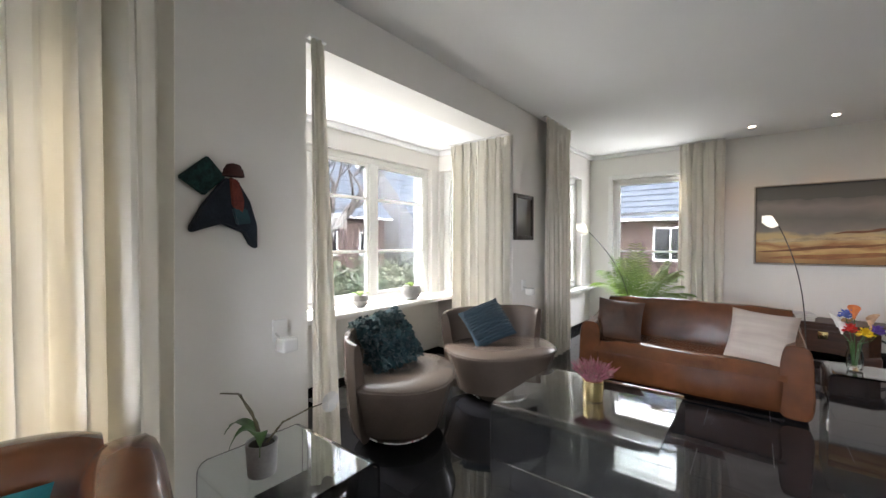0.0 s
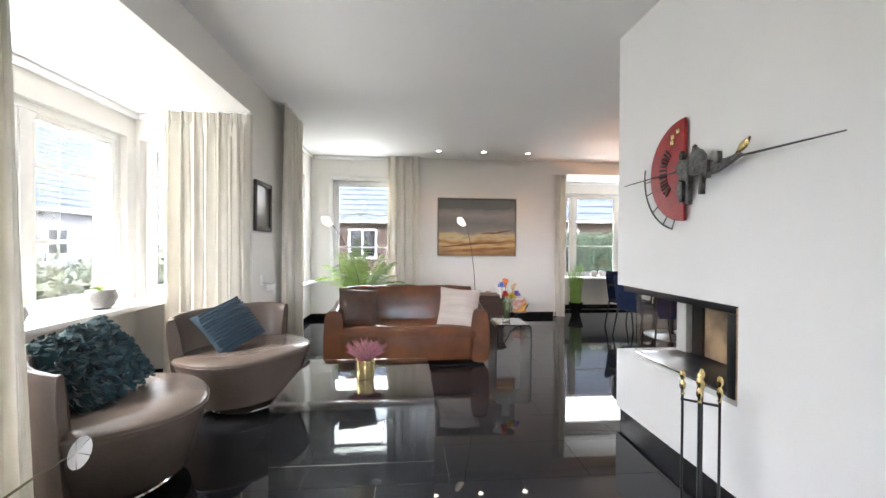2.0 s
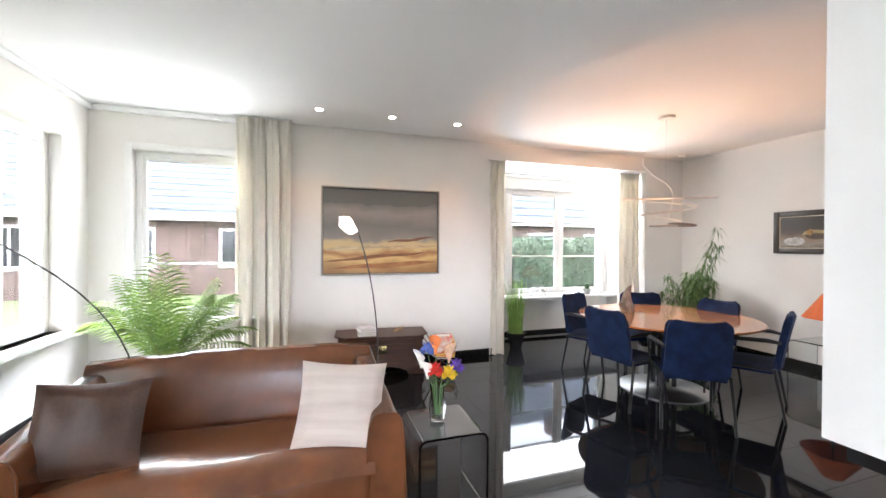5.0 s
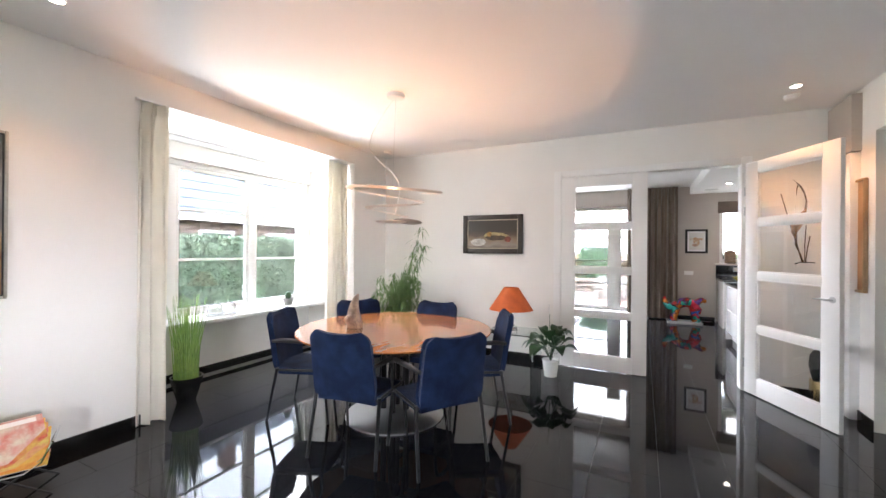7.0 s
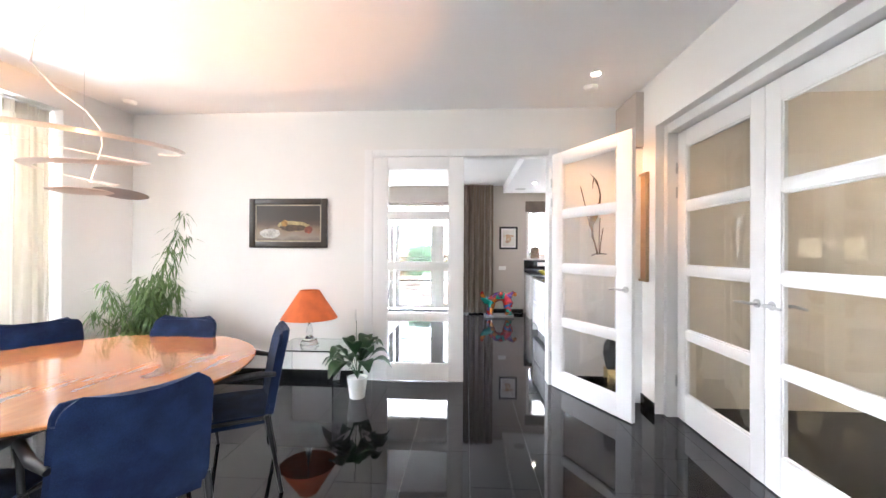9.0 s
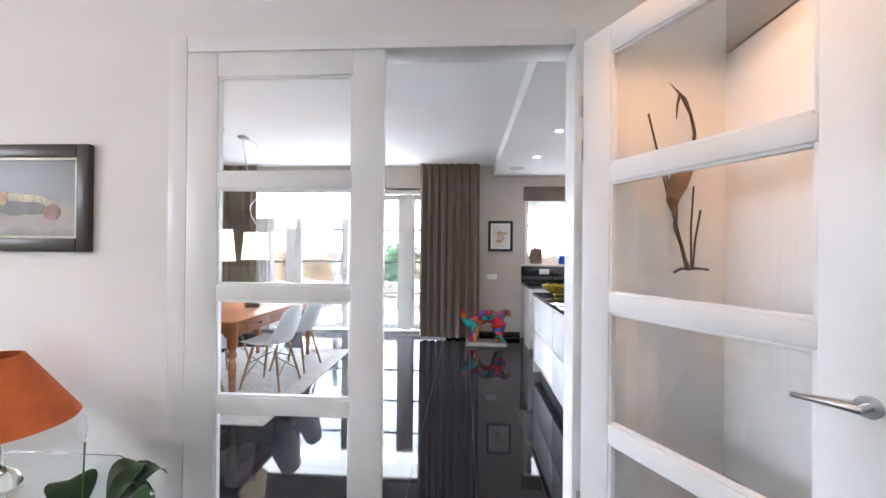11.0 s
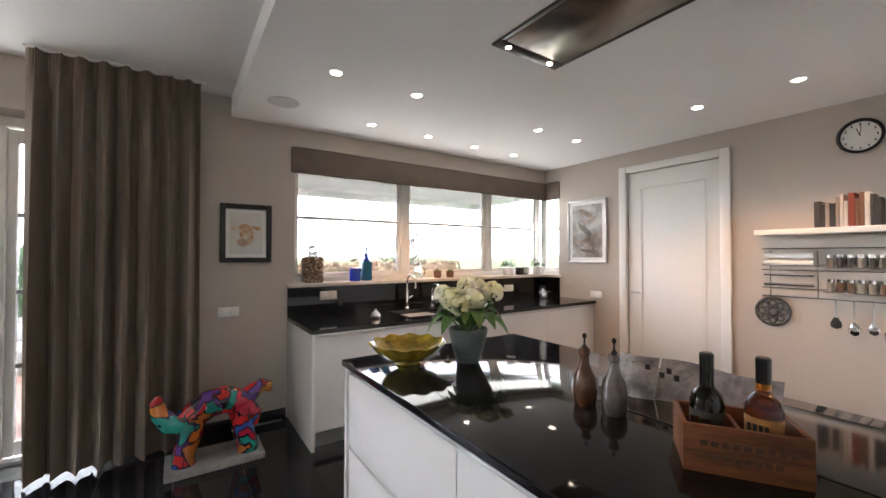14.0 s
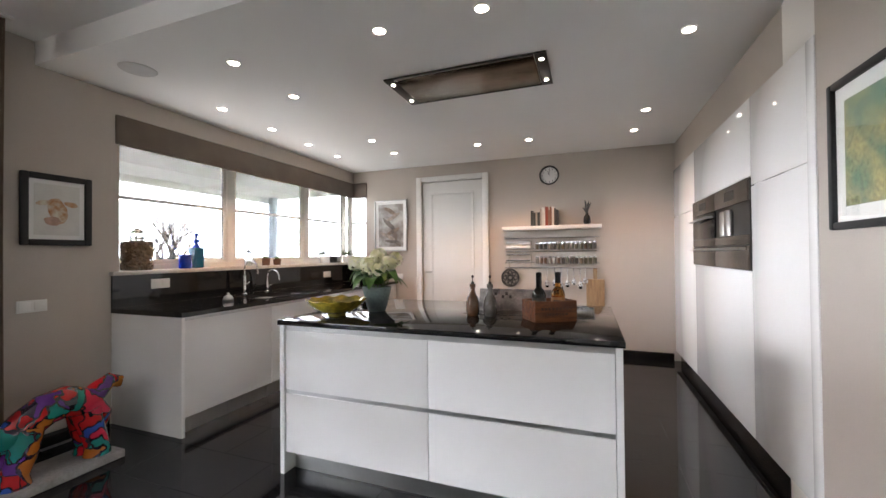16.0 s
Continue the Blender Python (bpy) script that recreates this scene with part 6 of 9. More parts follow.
# small things on the dining bay sill
for x, kind_ in ((3.20, "cloche"), (3.36, "cloche"), (4.20, "pot"), (4.50, "vase")):
    if kind_ == "cloche":
        c = thing("glass_cloche", (x, 7.70, 0.672), "clear glass cloche on a white plate", "glass cloche", "cloches")
        part("plate", L([(0.004, 0), (0.09, 0.0), (0.10, 0.012), (0.004, 0.012)], 28), CERAMIC_WHITE, c)
        gl = part("dome", L([(0.075, 0.012), (0.075, 0.09), (0.055, 0.125), (0.012, 0.14), (0.012, 0.165), (0.004, 0.165)], 28), TABLE_GLASS, c)
        gl.visible_shadow = False
    elif kind_ == "pot":
        c = thing("cactus_pot", (x, 7.68, 0.672), "small cactus in a grey pot on the sill", "plant")
        part("pot", L([(0.05, 0), (0.065, 0.09), (0.06, 0.09), (0.004, 0.08)], 20), CERAMIC_GREY, c)
        part("cactus", L([(0.03, 0.08), (0.045, 0.12), (0.03, 0.17), (0.004, 0.18)], 14), LEAF_DARK, c)
    else:
        c = thing("sill_vase", (x, 7.70, 0.672), "small white bottle vase on the sill", "vase")
        part("body", L([(0.03, 0), (0.045, 0.03), (0.012, 0.10), (0.014, 0.14), (0.004, 0.14)], 20), CERAMIC_WHITE, c)

# downlights, smoke alarms
GLOW = material("lit_downlight", (0.9, 0.85, 0.8), 0.5, emit=(1, 0.9, 0.78), power=2.4)
def downlight(x, y, z):
    d = thing("downlight", (x, y, z), "round lit ceiling downlight with a white rim", "downlight", "ceiling downlights")
    part("rim", L([(0.034, -0.001), (0.045, -0.001), (0.046, -0.005), (0.036, -0.007), (0.034, -0.001)], 24, cap=False), WHITE_PAINT, d)
    part("lens", L([(0.002, -0.003), (0.034, -0.003), (0.034, -0.001), (0.002, -0.001)], 24), GLOW, d)
for x, y in ((-0.08, 6.43), (0.67, 6.43), (1.42, 6.43), (4.72, 2.29), (-0.08, 0.6), (0.67, 0.6)):
    downlight(x, y, CEIL)
downlight(-2.6, 3.1, 2.519)
for x, y, z, tx, ty, tz, pw in ((-0.08, 6.43, CEIL - 0.02, -0.06, 6.85, 0, 5), (0.67, 6.43, CEIL - 0.02, 0.69, 6.85, 0, 5), (1.42, 6.43, CEIL - 0.02, 1.44, 6.85, 0, 5), (4.72, 2.29, CEIL - 0.02, 5.35, 2.02, 0.6, 13)):
    spot("downlight_beam", (x, y, z), (tx, ty, tz), pw * 0.10, 85, (1.0, 0.50, 0.22))
for x, y in ((4.98, 2.25), (5.12, 6.72)):
    sm = thing("smoke_alarm", (x, y, CEIL), "round white smoke alarm on the ceiling", "smoke alarm", "smoke alarms")
    part("base", L([(0.06, -0.012), (0.06, 0), (0.004, 0)], 28), WHITE_PAINT, sm)
    part("cover", L([(0.004, -0.04), (0.04, -0.038), (0.052, -0.028), (0.055, -0.013), (0.004, -0.012)], 28), WHITE_PAINT, sm)
for x, y, z in ((-1.35 - 0.35, NY, 0.28),):
    sk = thing("wall_socket", (x, y, z), "white double wall socket", "socket")
    part("plate", B((-0.075, -0.008, -0.04), (0.075, 0, 0.04), 0.003), WHITE_PAINT, sk)
    for dx in (-0.036, 0.036):
        part("outlet", L([(0.004, 0), (0.022, 0), (0.024, 0.004), (0.018, 0.004), (0.004, 0.001)], 18), WHITE_PAINT, sk).matrix_basis = pose(dx, -0.008, 0, 90, 0, 0)

# ---- kitchen ----
curtain("curtain", "y", 2.77, 3.72, KX - 0.22, 0.03, KCEIL - 0.01, CURTAIN_DARK, "heavy brown-grey curtain in dense folds", 8, 0.075, 12)
curtain("curtain", "y", 6.45, 7.00, KX - 0.15, 0.01, KCEIL - 0.01, CURTAIN_DARK, "brown-grey curtain in the kitchen corner", 5, 0.05, 13)
curtain("curtain", "x", 8.90, 9.22, KN - 0.12, 0.01, KCEIL - 0.01, CURTAIN_DARK, "brown-grey curtain beside the kitchen window", 4, 0.05, 14)
VOILE = material("white_voile", (0.8, 0.79, 0.76), 0.8, vary=0.03, trans=0.35)
curtain("net_curtain", "y", 6.30, 6.66, KX + 0.16, 0.02, 2.42, VOILE, "sheer white net curtain at the garden doors", 5, 0.03, 15)
curtain("net_curtain", "x", 8.55, 8.86, KN - 0.03, 0.02, 2.62, VOILE, "sheer white net curtain at the window", 4, 0.03, 16)

# base units, worktop, splashback
CX, CY = 9.33, 2.09
CT = 0.905
cab = thing("base_cabinet", (0, 0, 0), "white gloss end panel of the kitchen units", "cabinet")
part("end_panel", B((CX + 0.01, CY - 0.03, 0.0), (KX - 0.003, CY - 0.004, CT - 0.035), 0.002), GLOSS_WHITE, cab)
ys = [CY - 0.034, 1.20, 0.35, -0.50, KS + 0.004]
for i in range(4):
    u = thing("base_cabinet", (0, 0, 0), "white handleless gloss kitchen base unit", "cabinet", "kitchen base units")
    part("body", B((CX + 0.06, ys[i + 1] + 0.001, 0.13), (KX - 0.004, ys[i] - 0.001, CT - 0.036)), GLOSS_WHITE, u, smooth=False)
    part("door", B((CX + 0.035, ys[i + 1] + 0.002, 0.13), (CX + 0.056, ys[i] - 0.002, CT - 0.065), 0.002), GLOSS_WHITE, u)
    part("grip_rail", B((CX + 0.045, ys[i + 1] + 0.002, CT - 0.062), (CX + 0.058, ys[i] - 0.002, CT - 0.038)), STEEL, u, smooth=False)
    part("toe_kick", B((CX + 0.09, ys[i + 1] + 0.001, 0.0), (CX + 0.11, ys[i] - 0.001, 0.128)), STEEL, u, "grey metal toe kick", smooth=False)
wt = thing("worktop", (0, 0, 0), "polished black granite kitchen worktop", "worktop")
SX0, SX1, SY0, SY1 = 9.46, 9.90, 0.30, 1.20
for a_, b_ in (((CX, SY1, CT - 0.034), (KX - 0.003, CY, CT)), ((CX, KS + 0.004, CT - 0.034), (KX - 0.003, SY0, CT)), ((CX, SY0, CT - 0.034), (SX0, SY1, CT)), ((SX1, SY0, CT - 0.034), (KX - 0.003, SY1, CT))):
    part("slab", B(a_, b_), TOP_STONE, wt, smooth=False)
for a_, b_ in (((KX - 0.022, KS + 0.03, CT + 0.001), (KX - 0.003, CY, 1.165)), ((9.88, KS + 0.003, CT + 0.001), (KX - 0.003, KS + 0.022, 1.165))):
    part("splashback", B(a_, b_), TOP_STONE, wt, "black granite splashback", smooth=False)
tagged(part("window_sill", boxes(((KX - 0.05, KS - 0.17, 1.168), (10.39, CY + 0.01, 1.198)), ((9.86, KS - 0.17, 1.168), (KX - 0.05, KS + 0.05, 1.198)), bevel=0.003), material("pale_stone_sill", (0.66, 0.61, 0.56), 0.3, vary=0.06, scale=20)), "pale stone window ledge above the worktop", "window sill", kind="structure")
sk = thing("sink", (0, 0, 0), "black double kitchen sink set in the worktop", "sink")
for y0, y1 in ((SY0 + 0.01, 0.72), (0.74, SY1 - 0.01)):
    part("bowl", boxes(((SX0 + 0.002, y0, CT - 0.19), (SX1 - 0.002, y1, CT - 0.18)), ((SX0 + 0.002, y0, CT - 0.18), (SX0 + 0.012, y1, CT + 0.003)), ((SX1 - 0.012, y0, CT - 0.18), (SX1 - 0.002, y1, CT + 0.003)), ((SX0 + 0.012, y0, CT - 0.18), (SX1 - 0.012, y0 + 0.01, CT + 0.003)), ((SX0 + 0.012, y1 - 0.01, CT - 0.18), (SX1 - 0.012, y1, CT + 0.003))), CERAMIC_BLACK, sk, smooth=False)
part("rim", boxes(((SX0 - 0.02, SY0 - 0.02, CT), (SX0 + 0.004, SY1 + 0.02, CT + 0.005)), ((SX1 - 0.004, SY0 - 0.02, CT), (SX1 + 0.02, SY1 + 0.02, CT + 0.005)), ((SX0 + 0.004, SY0 - 0.02, CT), (SX1 - 0.004, SY0 + 0.008, CT + 0.005)), ((SX0 + 0.004, SY1 - 0.008, CT), (SX1 - 0.004, SY1 + 0.02, CT + 0.005)), bevel=0.002), CERAMIC_BLACK, sk)
for y, hh, rr, lb in ((0.93, 0.36, 0.09, "tall chrome kitchen tap with a bowed neck"), (0.62, 0.22, 0.085, "lower chrome hot-water tap")):
    tp = thing("tap", (9.99, y, CT), lb, "tap")
    part("body", L([(0.028, 0), (0.028, 0.01), (0.018, 0.02), (0.018, hh * 0.55), (0.004, hh * 0.56)], 20), CHROME, tp)
    part("spout", T([(0, 0, hh * 0.5)] + [(-rr + rr * math.cos(a_), 0, hh * 0.75 + rr * math.sin(a_)) for a_ in [i * math.pi / 10 for i in range(11)]] + [(-2 * rr, 0, hh * 0.62)], 0.010, 10), CHROME, tp)
    part("lever", T([(0, -0.015, hh * 0.3), (0, -0.07, hh * 0.36)], 0.006, 8), CHROME, tp)

# roman blind along the window head
bl = thing("roller_blind", (0, 0, 0), "raised brown-grey fabric blind at the window head", "blind")
BLIND = material("brown_blind_cloth", (0.17, 0.135, 0.11), 0.85, vary=0.08, scale=4, bump=0.2, bscale=200)
part("blind_cloth", boxes(((KX - 0.02, KS, 2.24), (KX + 0.03, 2.06, 2.46)), ((9.88, KS - 0.03, 2.24), (KX - 0.02, KS + 0.02, 2.46)), bevel=0.008), BLIND, bl)
part("bottom_bar", boxes(((KX - 0.026, KS, 2.225), (KX + 0.02, 2.06, 2.243)), ((9.88, KS - 0.02, 2.225), (KX - 0.026, KS + 0.026, 2.243)), bevel=0.003), BLIND, bl)

# island
IX0, IX1, IY0, IY1, IT = 6.43, 8.35, 1.00, 2.21, 0.925
il = thing("kitchen_island", (0, 0, 0), "white gloss kitchen island with handleless drawers", "kitchen island")
part("body", B((IX0 + 0.05, IY0 + 0.03, 0.12), (IX1 - 0.05, IY1 - 0.05, IT - 0.04)), GLOSS_WHITE, il, smooth=False)
for x in (IX0 + 0.01, IX1 - 0.04):
    part("side_panel", B((x, IY0 + 0.015, 0.0), (x + 0.03, IY1 - 0.012, IT - 0.031), 0.002), GLOSS_WHITE, il)
XM = 7.375
ALU = material("satin_aluminium", (0.52, 0.52, 0.52), 0.3, 1.0, vary=0.02)
for x0, x1 in ((IX0 + 0.043, XM - 0.002), (XM + 0.002, IX1 - 0.043)):
    for z0, z1 in ((0.13, 0.482), (0.506, 0.862)):
        part("drawer_front", B((x0, IY1 - 0.045, z0), (x1, IY1 - 0.024, z1), 0.0015), GLOSS_WHITE, il)
for z0, z1 in ((0.48, 0.510), (0.845, 0.893)):
    part("grip_rail", B((IX0 + 0.042, IY1 - 0.040, z0), (IX1 - 0.042, IY1 - 0.032, z1)), ALU, il, "brushed steel grip rail", smooth=False)
for y0, y1 in ((IY1 - 0.11, IY1 - 0.10), (IY0 + 0.08, IY0 + 0.09)):
    part("toe_kick", B((IX0 + 0.05, y0, 0.0), (IX1 - 0.05, y1, 0.125)), STEEL, il, "grey metal toe kick", smooth=False)
wt = thing("worktop", (0, 0, 0), "polished black granite island worktop", "worktop")
part("slab", B((IX0, IY0, IT - 0.03), (IX1, IY1, IT), 0.003), TOP_STONE, wt)
hb = thing("hob", (6.95, 1.36, IT), "flush black glass cooking hob in the island", "hob")
part("hob_glass", B((-0.40, -0.25, 0.0), (0.40, 0.25, 0.002)), TOP_STONE, hb, smooth=False)
part("hob_trim", boxes(((-0.405, -0.255, 0), (-0.4, 0.255, 0.0026)), ((0.4, -0.255, 0), (0.405, 0.255, 0.0026)), ((-0.4, -0.255, 0), (0.4, -0.25, 0.0026)), ((-0.4, 0.25, 0), (0.4, 0.255, 0.0026))), BLACK_METAL, hb, smooth=False)

# things on the island
b = thing("fruit_bowl", (8.10, 1.96, IT), "large yellow-green scalloped ceramic bowl on the island", "bowl")
GLAZE = material("yellow_green_glaze", (0.42, 0.31, 0.03), 0.15, vary=0.25, scale=14, second=(0.16, 0.13, 0.02), coat=0.4)
def bowlf(u, v):
    an = u * math.tau
    r = 0.055 + 0.135 * v ** 0.75 * (1 + 0.035 * math.cos(11 * an) * v)
    return (r * math.cos(an), r * math.sin(an), 0.02 + 0.085 * v ** 1.5 + 0.005 * math.cos(11 * an) * v)
bm = sheet(bmesh.new(), bowlf, 88, 10, 0.007, wrap=True)
lathe(bm, [(0.004, 0.016), (0.057, 0.016), (0.058, 0.026), (0.004, 0.027)], 40)
lathe(bm, [(0.055, 0), (0.06, 0.003), (0.05, 0.022), (0.004, 0.022)], 40)
part("bowl", bm, GLAZE, b)
h = thing("hydrangea_vase", (7.96, 1.69, IT), "white-green hydrangeas in a tapered grey vase", "flowers")
part("vase", L([(0.055, 0), (0.06, 0.006), (0.078, 0.07), (0.094, 0.13), (0.10, 0.165), (0.098, 0.17), (0.093, 0.165), (0.085, 0.13), (0.004, 0.125)], 36), material("grey_green_glaze", (0.13, 0.16, 0.16), 0.35, vary=0.15, scale=10), h)
rnd = random.Random(6)
HYD = material("hydrangea_petal", (0.86, 0.86, 0.76), 0.7, vary=0.06, scale=14, second=(0.72, 0.76, 0.44))
for x, y, z, r in ((0.01, 0.085, 0.315, 0.062), (-0.125, 0.045, 0.335, 0.052), (0.135, 0.06, 0.33, 0.05), (0.03, -0.08, 0.36, 0.058), (-0.10, -0.08, 0.355, 0.052), (0.15, -0.06, 0.30, 0.046), (-0.02, 0.01, 0.375, 0.058), (-0.075, 0.10, 0.295, 0.046)):
    st_ = part("stem", T([(0, 0, 0.12), (x * 0.6, y * 0.6, 0.2), (x, y, z)], 0.004, 6), LEAF, h)
    bm = bmesh.new()
    for i in range(110):
        d = Vector((rnd.gauss(0, 1), rnd.gauss(0, 1), rnd.gauss(0.15, 1))).normalized()
        c_ = Vector((x, y, z)) + d * r * rnd.uniform(0.85, 1.05)
        t1 = d.cross(Vector((0.3, 0.5, 0.8))).normalized()
        t2 = d.cross(t1)
        s_ = rnd.uniform(0.010, 0.015)
        for p_, q_ in ((t1, t2), (t2, -t1), (-t1, -t2), (-t2, t1)):
            bm.faces.new([bm.verts.new(w_) for w_ in (c_, c_ + p_ * s_ + d * 0.003, c_ + (p_ + q_) * s_ * 0.75, c_ + q_ * s_ + d * 0.003)])
    tagged(part("flower_head", bm, HYD, st_, "white and green hydrangea head", smooth=False), kind="stuff")
HYD_LEAF = material("hydrangea_leaf", (0.035, 0.11, 0.018), 0.4, vary=0.25, scale=14, second=(0.06, 0.15, 0.03))
for i in range(13):
    an = i * 2.4
    def lf(a_, b_, an=an, k_=rnd.uniform(0.8, 1.2)):
        w_ = 0.045 * math.sin(min(1, b_ * 0.95 + 0.05) * math.pi) ** 0.8
        r = 0.04 + 0.15 * b_ * k_
        o_ = (a_ - 0.5) * 2 * w_
        return (r * math.cos(an) - o_ * math.sin(an), r * math.sin(an) + o_ * math.cos(an), 0.185 + 0.10 * math.sin(b_ * 2.2) * (1 + 0.3 * math.sin(an * 3)) - 0.08 * b_ ** 2 * k_ + 0.3 * abs(o_))
    part("leaf", sheet(bmesh.new(), lf, 4, 8, 0.0015), HYD_LEAF, h)
for (x, y), c_, lb in (((7.27, 1.69), (0.10, 0.038, 0.015), "brown and grey glazed oil bottle with a pourer"), ((7.16, 1.68), (0.10, 0.095, 0.09), "pale grey glazed vinegar bottle with a pourer")):
    b = thing("oil_bottle", (x, y, IT), lb, "bottle", "oil and vinegar bottles")
    part("body", L([(0.034, 0), (0.038, 0.006), (0.043, 0.04), (0.043, 0.075), (0.036, 0.11), (0.022, 0.135), (0.016, 0.155), (0.015, 0.175), (0.019, 0.18), (0.019, 0.20), (0.004, 0.20)], 28), material("bottle_glaze", c_, 0.08, vary=0.08, scale=9, second=(0.055, 0.04, 0.03), coat=0.8), b)
    part("pourer", L([(0.010, 0.20), (0.012, 0.207), (0.004, 0.215), (0.003, 0.235), (0.008, 0.242), (0.008, 0.25), (0.003, 0.256)], 14), BLACK_METAL, b)

CR = (6.80, 1.71)
DARK_CAP = material("black_capsule", (0.004, 0.004, 0.004), 0.15, vary=0.1, spec=0.3)
cr = thing("wooden_crate", (*CR, IT), "old wooden bottle crate with a faded stamp on the island", "crate", turn=33)
CRATE = material("old_crate_wood", (0.15, 0.048, 0.014), 0.55, vary=0.25, scale=6, bscale=40, stretch=(1, 8, 8), bump=0.25, second=(0.06, 0.018, 0.006), spec=0.3)
part("bottom_board", B((-0.125, -0.085, 0), (0.125, 0.085, 0.012), 0.002), CRATE, cr)
for y in (-0.088, 0.076):
    sd = part("side_board", B((-0.13, y, 0), (0.13, y + 0.012, 0.118), 0.003), CRATE, cr)
for x in (-0.13, 0.118):
    part("end_board", B((x, -0.076, 0), (x + 0.012, 0.076, 0.118), 0.003), CRATE, cr)
part("divider", B((-0.006, -0.076, 0.012), (0.006, 0.076, 0.10), 0.002), CRATE, cr)
STAMP = material("faded_stamp_ink", (0.07, 0.025, 0.01), 0.7, vary=0.25)
for z, w_, n_ in ((0.068, 0.10, 9), (0.036, 0.07, 7)):
    for i in range(n_):
        part("stamp_bar", B((-w_ + i * 2 * w_ / n_, 0.0882, z), (-w_ + (i + 0.72) * 2 * w_ / n_, 0.0888, z + 0.014)), STAMP, cr, smooth=False)
for x, dark in ((0.062, True), (-0.06, False)):
    m_ = pose(*CR, 0, 0, 0, 33) @ Vector((x, 0.0, IT + 0.013))
    b = thing("wine_bottle", tuple(m_), "dark glass bottle in the crate" if dark else "amber oil bottle in the crate", "bottle", "bottles in the crate")
    part("glass_body", L([(0.036, 0), (0.040, 0.008), (0.040, 0.135), (0.034, 0.158), (0.017, 0.178), (0.015, 0.235), (0.004, 0.235)], 28), material("dark_bottle_glass", (0.004, 0.004, 0.003), 0.04, vary=0.1, spec=0.35) if dark else glass_material("amber_bottle_glass", (0.80, 0.33, 0.05)), b)
    part("cap", L([(0.0165, 0.20), (0.017, 0.262), (0.013, 0.266), (0.004, 0.266)], 20), DARK_CAP, b)
    part("paper_label", L([(0.0405, 0.045), (0.0405, 0.12)], 28, cap=False), material("bottle_label", (0.03, 0.028, 0.02) if dark else (0.30, 0.13, 0.03), 0.5), b)
    for q in range(4):
        part("label_mark", B((-0.022 + q * 0.012, 0.0398, 0.085), (-0.014 + q * 0.012, 0.0412, 0.105)), BRASS if dark else BLACK_PLASTIC, b, smooth=False)
mz = thing("cookery_magazine", (7.05, 1.44, IT), "open cookery magazine standing behind the crate", "magazine", turn=6)
PRINT = material("printed_page", (0.26, 0.25, 0.25), 0.35, vary=0.2, scale=14, second=(0.07, 0.07, 0.075))
part("page", sheet(bmesh.new(), lambda u, v: (-0.26 + 0.36 * u, 0.03 * math.sin(u * 6) - 0.07 * v, 0.002 + 0.14 * v), 20, 4, 0.003), PRINT, mz)
part("page", sheet(bmesh.new(), lambda u, v: (0.10 + 0.14 * u, 0.03 * math.sin(u * 3) - 0.06 * v, 0.002 + 0.145 * v), 8, 4, 0.003), PRINT, mz)

for i, x in enumerate((0.02, 0.045, 0.07, 0.12, 0.145, 0.17, 0.195)):
    part("title_bar", B((x, 0.012 - 0.055, 0.085 + 0.02 * (i % 2)), (x + 0.016, 0.018 - 0.055, 0.105 + 0.02 * (i % 2))), BLACK_PLASTIC, mz, smooth=False).matrix_basis = pose(0, 0.02, 0, 0, 0, 0)

# things on the window ledge
ZL = 1.199
j = thing("glass_jar", (10.22, 1.84, ZL), "tall glass jar filled with corks", "jar")
rnd = random.Random(2)
gl = part("jar", B((-0.09, -0.09, 0.0), (0.09, 0.09, 0.25), 0.02, 3), TABLE_GLASS, j)
gl.visible_shadow = False
bm = bmesh.new()
for i in range(400):
    c_ = Vector((rnd.uniform(-0.076, 0.076), rnd.uniform(-0.076, 0.076), rnd.uniform(0.016, 0.235)))
    if max(abs(c_.x), abs(c_.y)) < 0.045 and rnd.random() < 0.6:
        continue
    d = Vector((rnd.gauss(0, 1), rnd.gauss(0, 1), rnd.gauss(0, 0.6))).normalized() * 0.017
    d.x, d.y = (d.x if abs(c_.x + d.x) < 0.08 else -d.x * 0.2), (d.y if abs(c_.y + d.y) < 0.08 else -d.y * 0.2)
    tube(bm, [c_ - d, c_ + d], 0.0105, 8)
tagged(part("corks", bm, material("cork", (0.42, 0.27, 0.17), 0.8, vary=0.2, scale=30, rand=0.2), j), kind="stuff")
nk = part("jar_neck", L([(0.055, 0.25), (0.05, 0.27), (0.05, 0.30), (0.058, 0.305), (0.058, 0.315), (0.004, 0.315)], 24), TABLE_GLASS, j)
nk.visible_shadow = False
part("lid", L([(0.045, 0.316), (0.05, 0.324), (0.035, 0.345), (0.014, 0.36), (0.004, 0.365)], 20), TABLE_GLASS, j)
COBALT = material("cobalt_glass", (0.005, 0.03, 0.38), 0.1, vary=0.05, coat=0.5)
b = thing("blue_bottle", (10.24, 1.28, ZL), "square cobalt and teal glass bottle with a stopper", "bottle")
part("bottle_body", B((-0.05, -0.05, 0), (0.05, 0.05, 0.20), 0.012, 3), material("teal_glass", (0.005, 0.10, 0.20), 0.1, coat=0.5), b)
part("neck", L([(0.04, 0.20), (0.02, 0.23), (0.018, 0.25), (0.024, 0.255), (0.024, 0.275), (0.010, 0.285), (0.008, 0.32), (0.016, 0.335), (0.004, 0.35)], 16), COBALT, b)
b = thing("blue_jar", (10.22, 1.41, ZL), "short cobalt blue glass jar on the ledge", "jar")
part("body", L([(0.05, 0), (0.055, 0.006), (0.055, 0.13), (0.048, 0.13), (0.045, 0.02), (0.004, 0.015)], 24), COBALT, b)
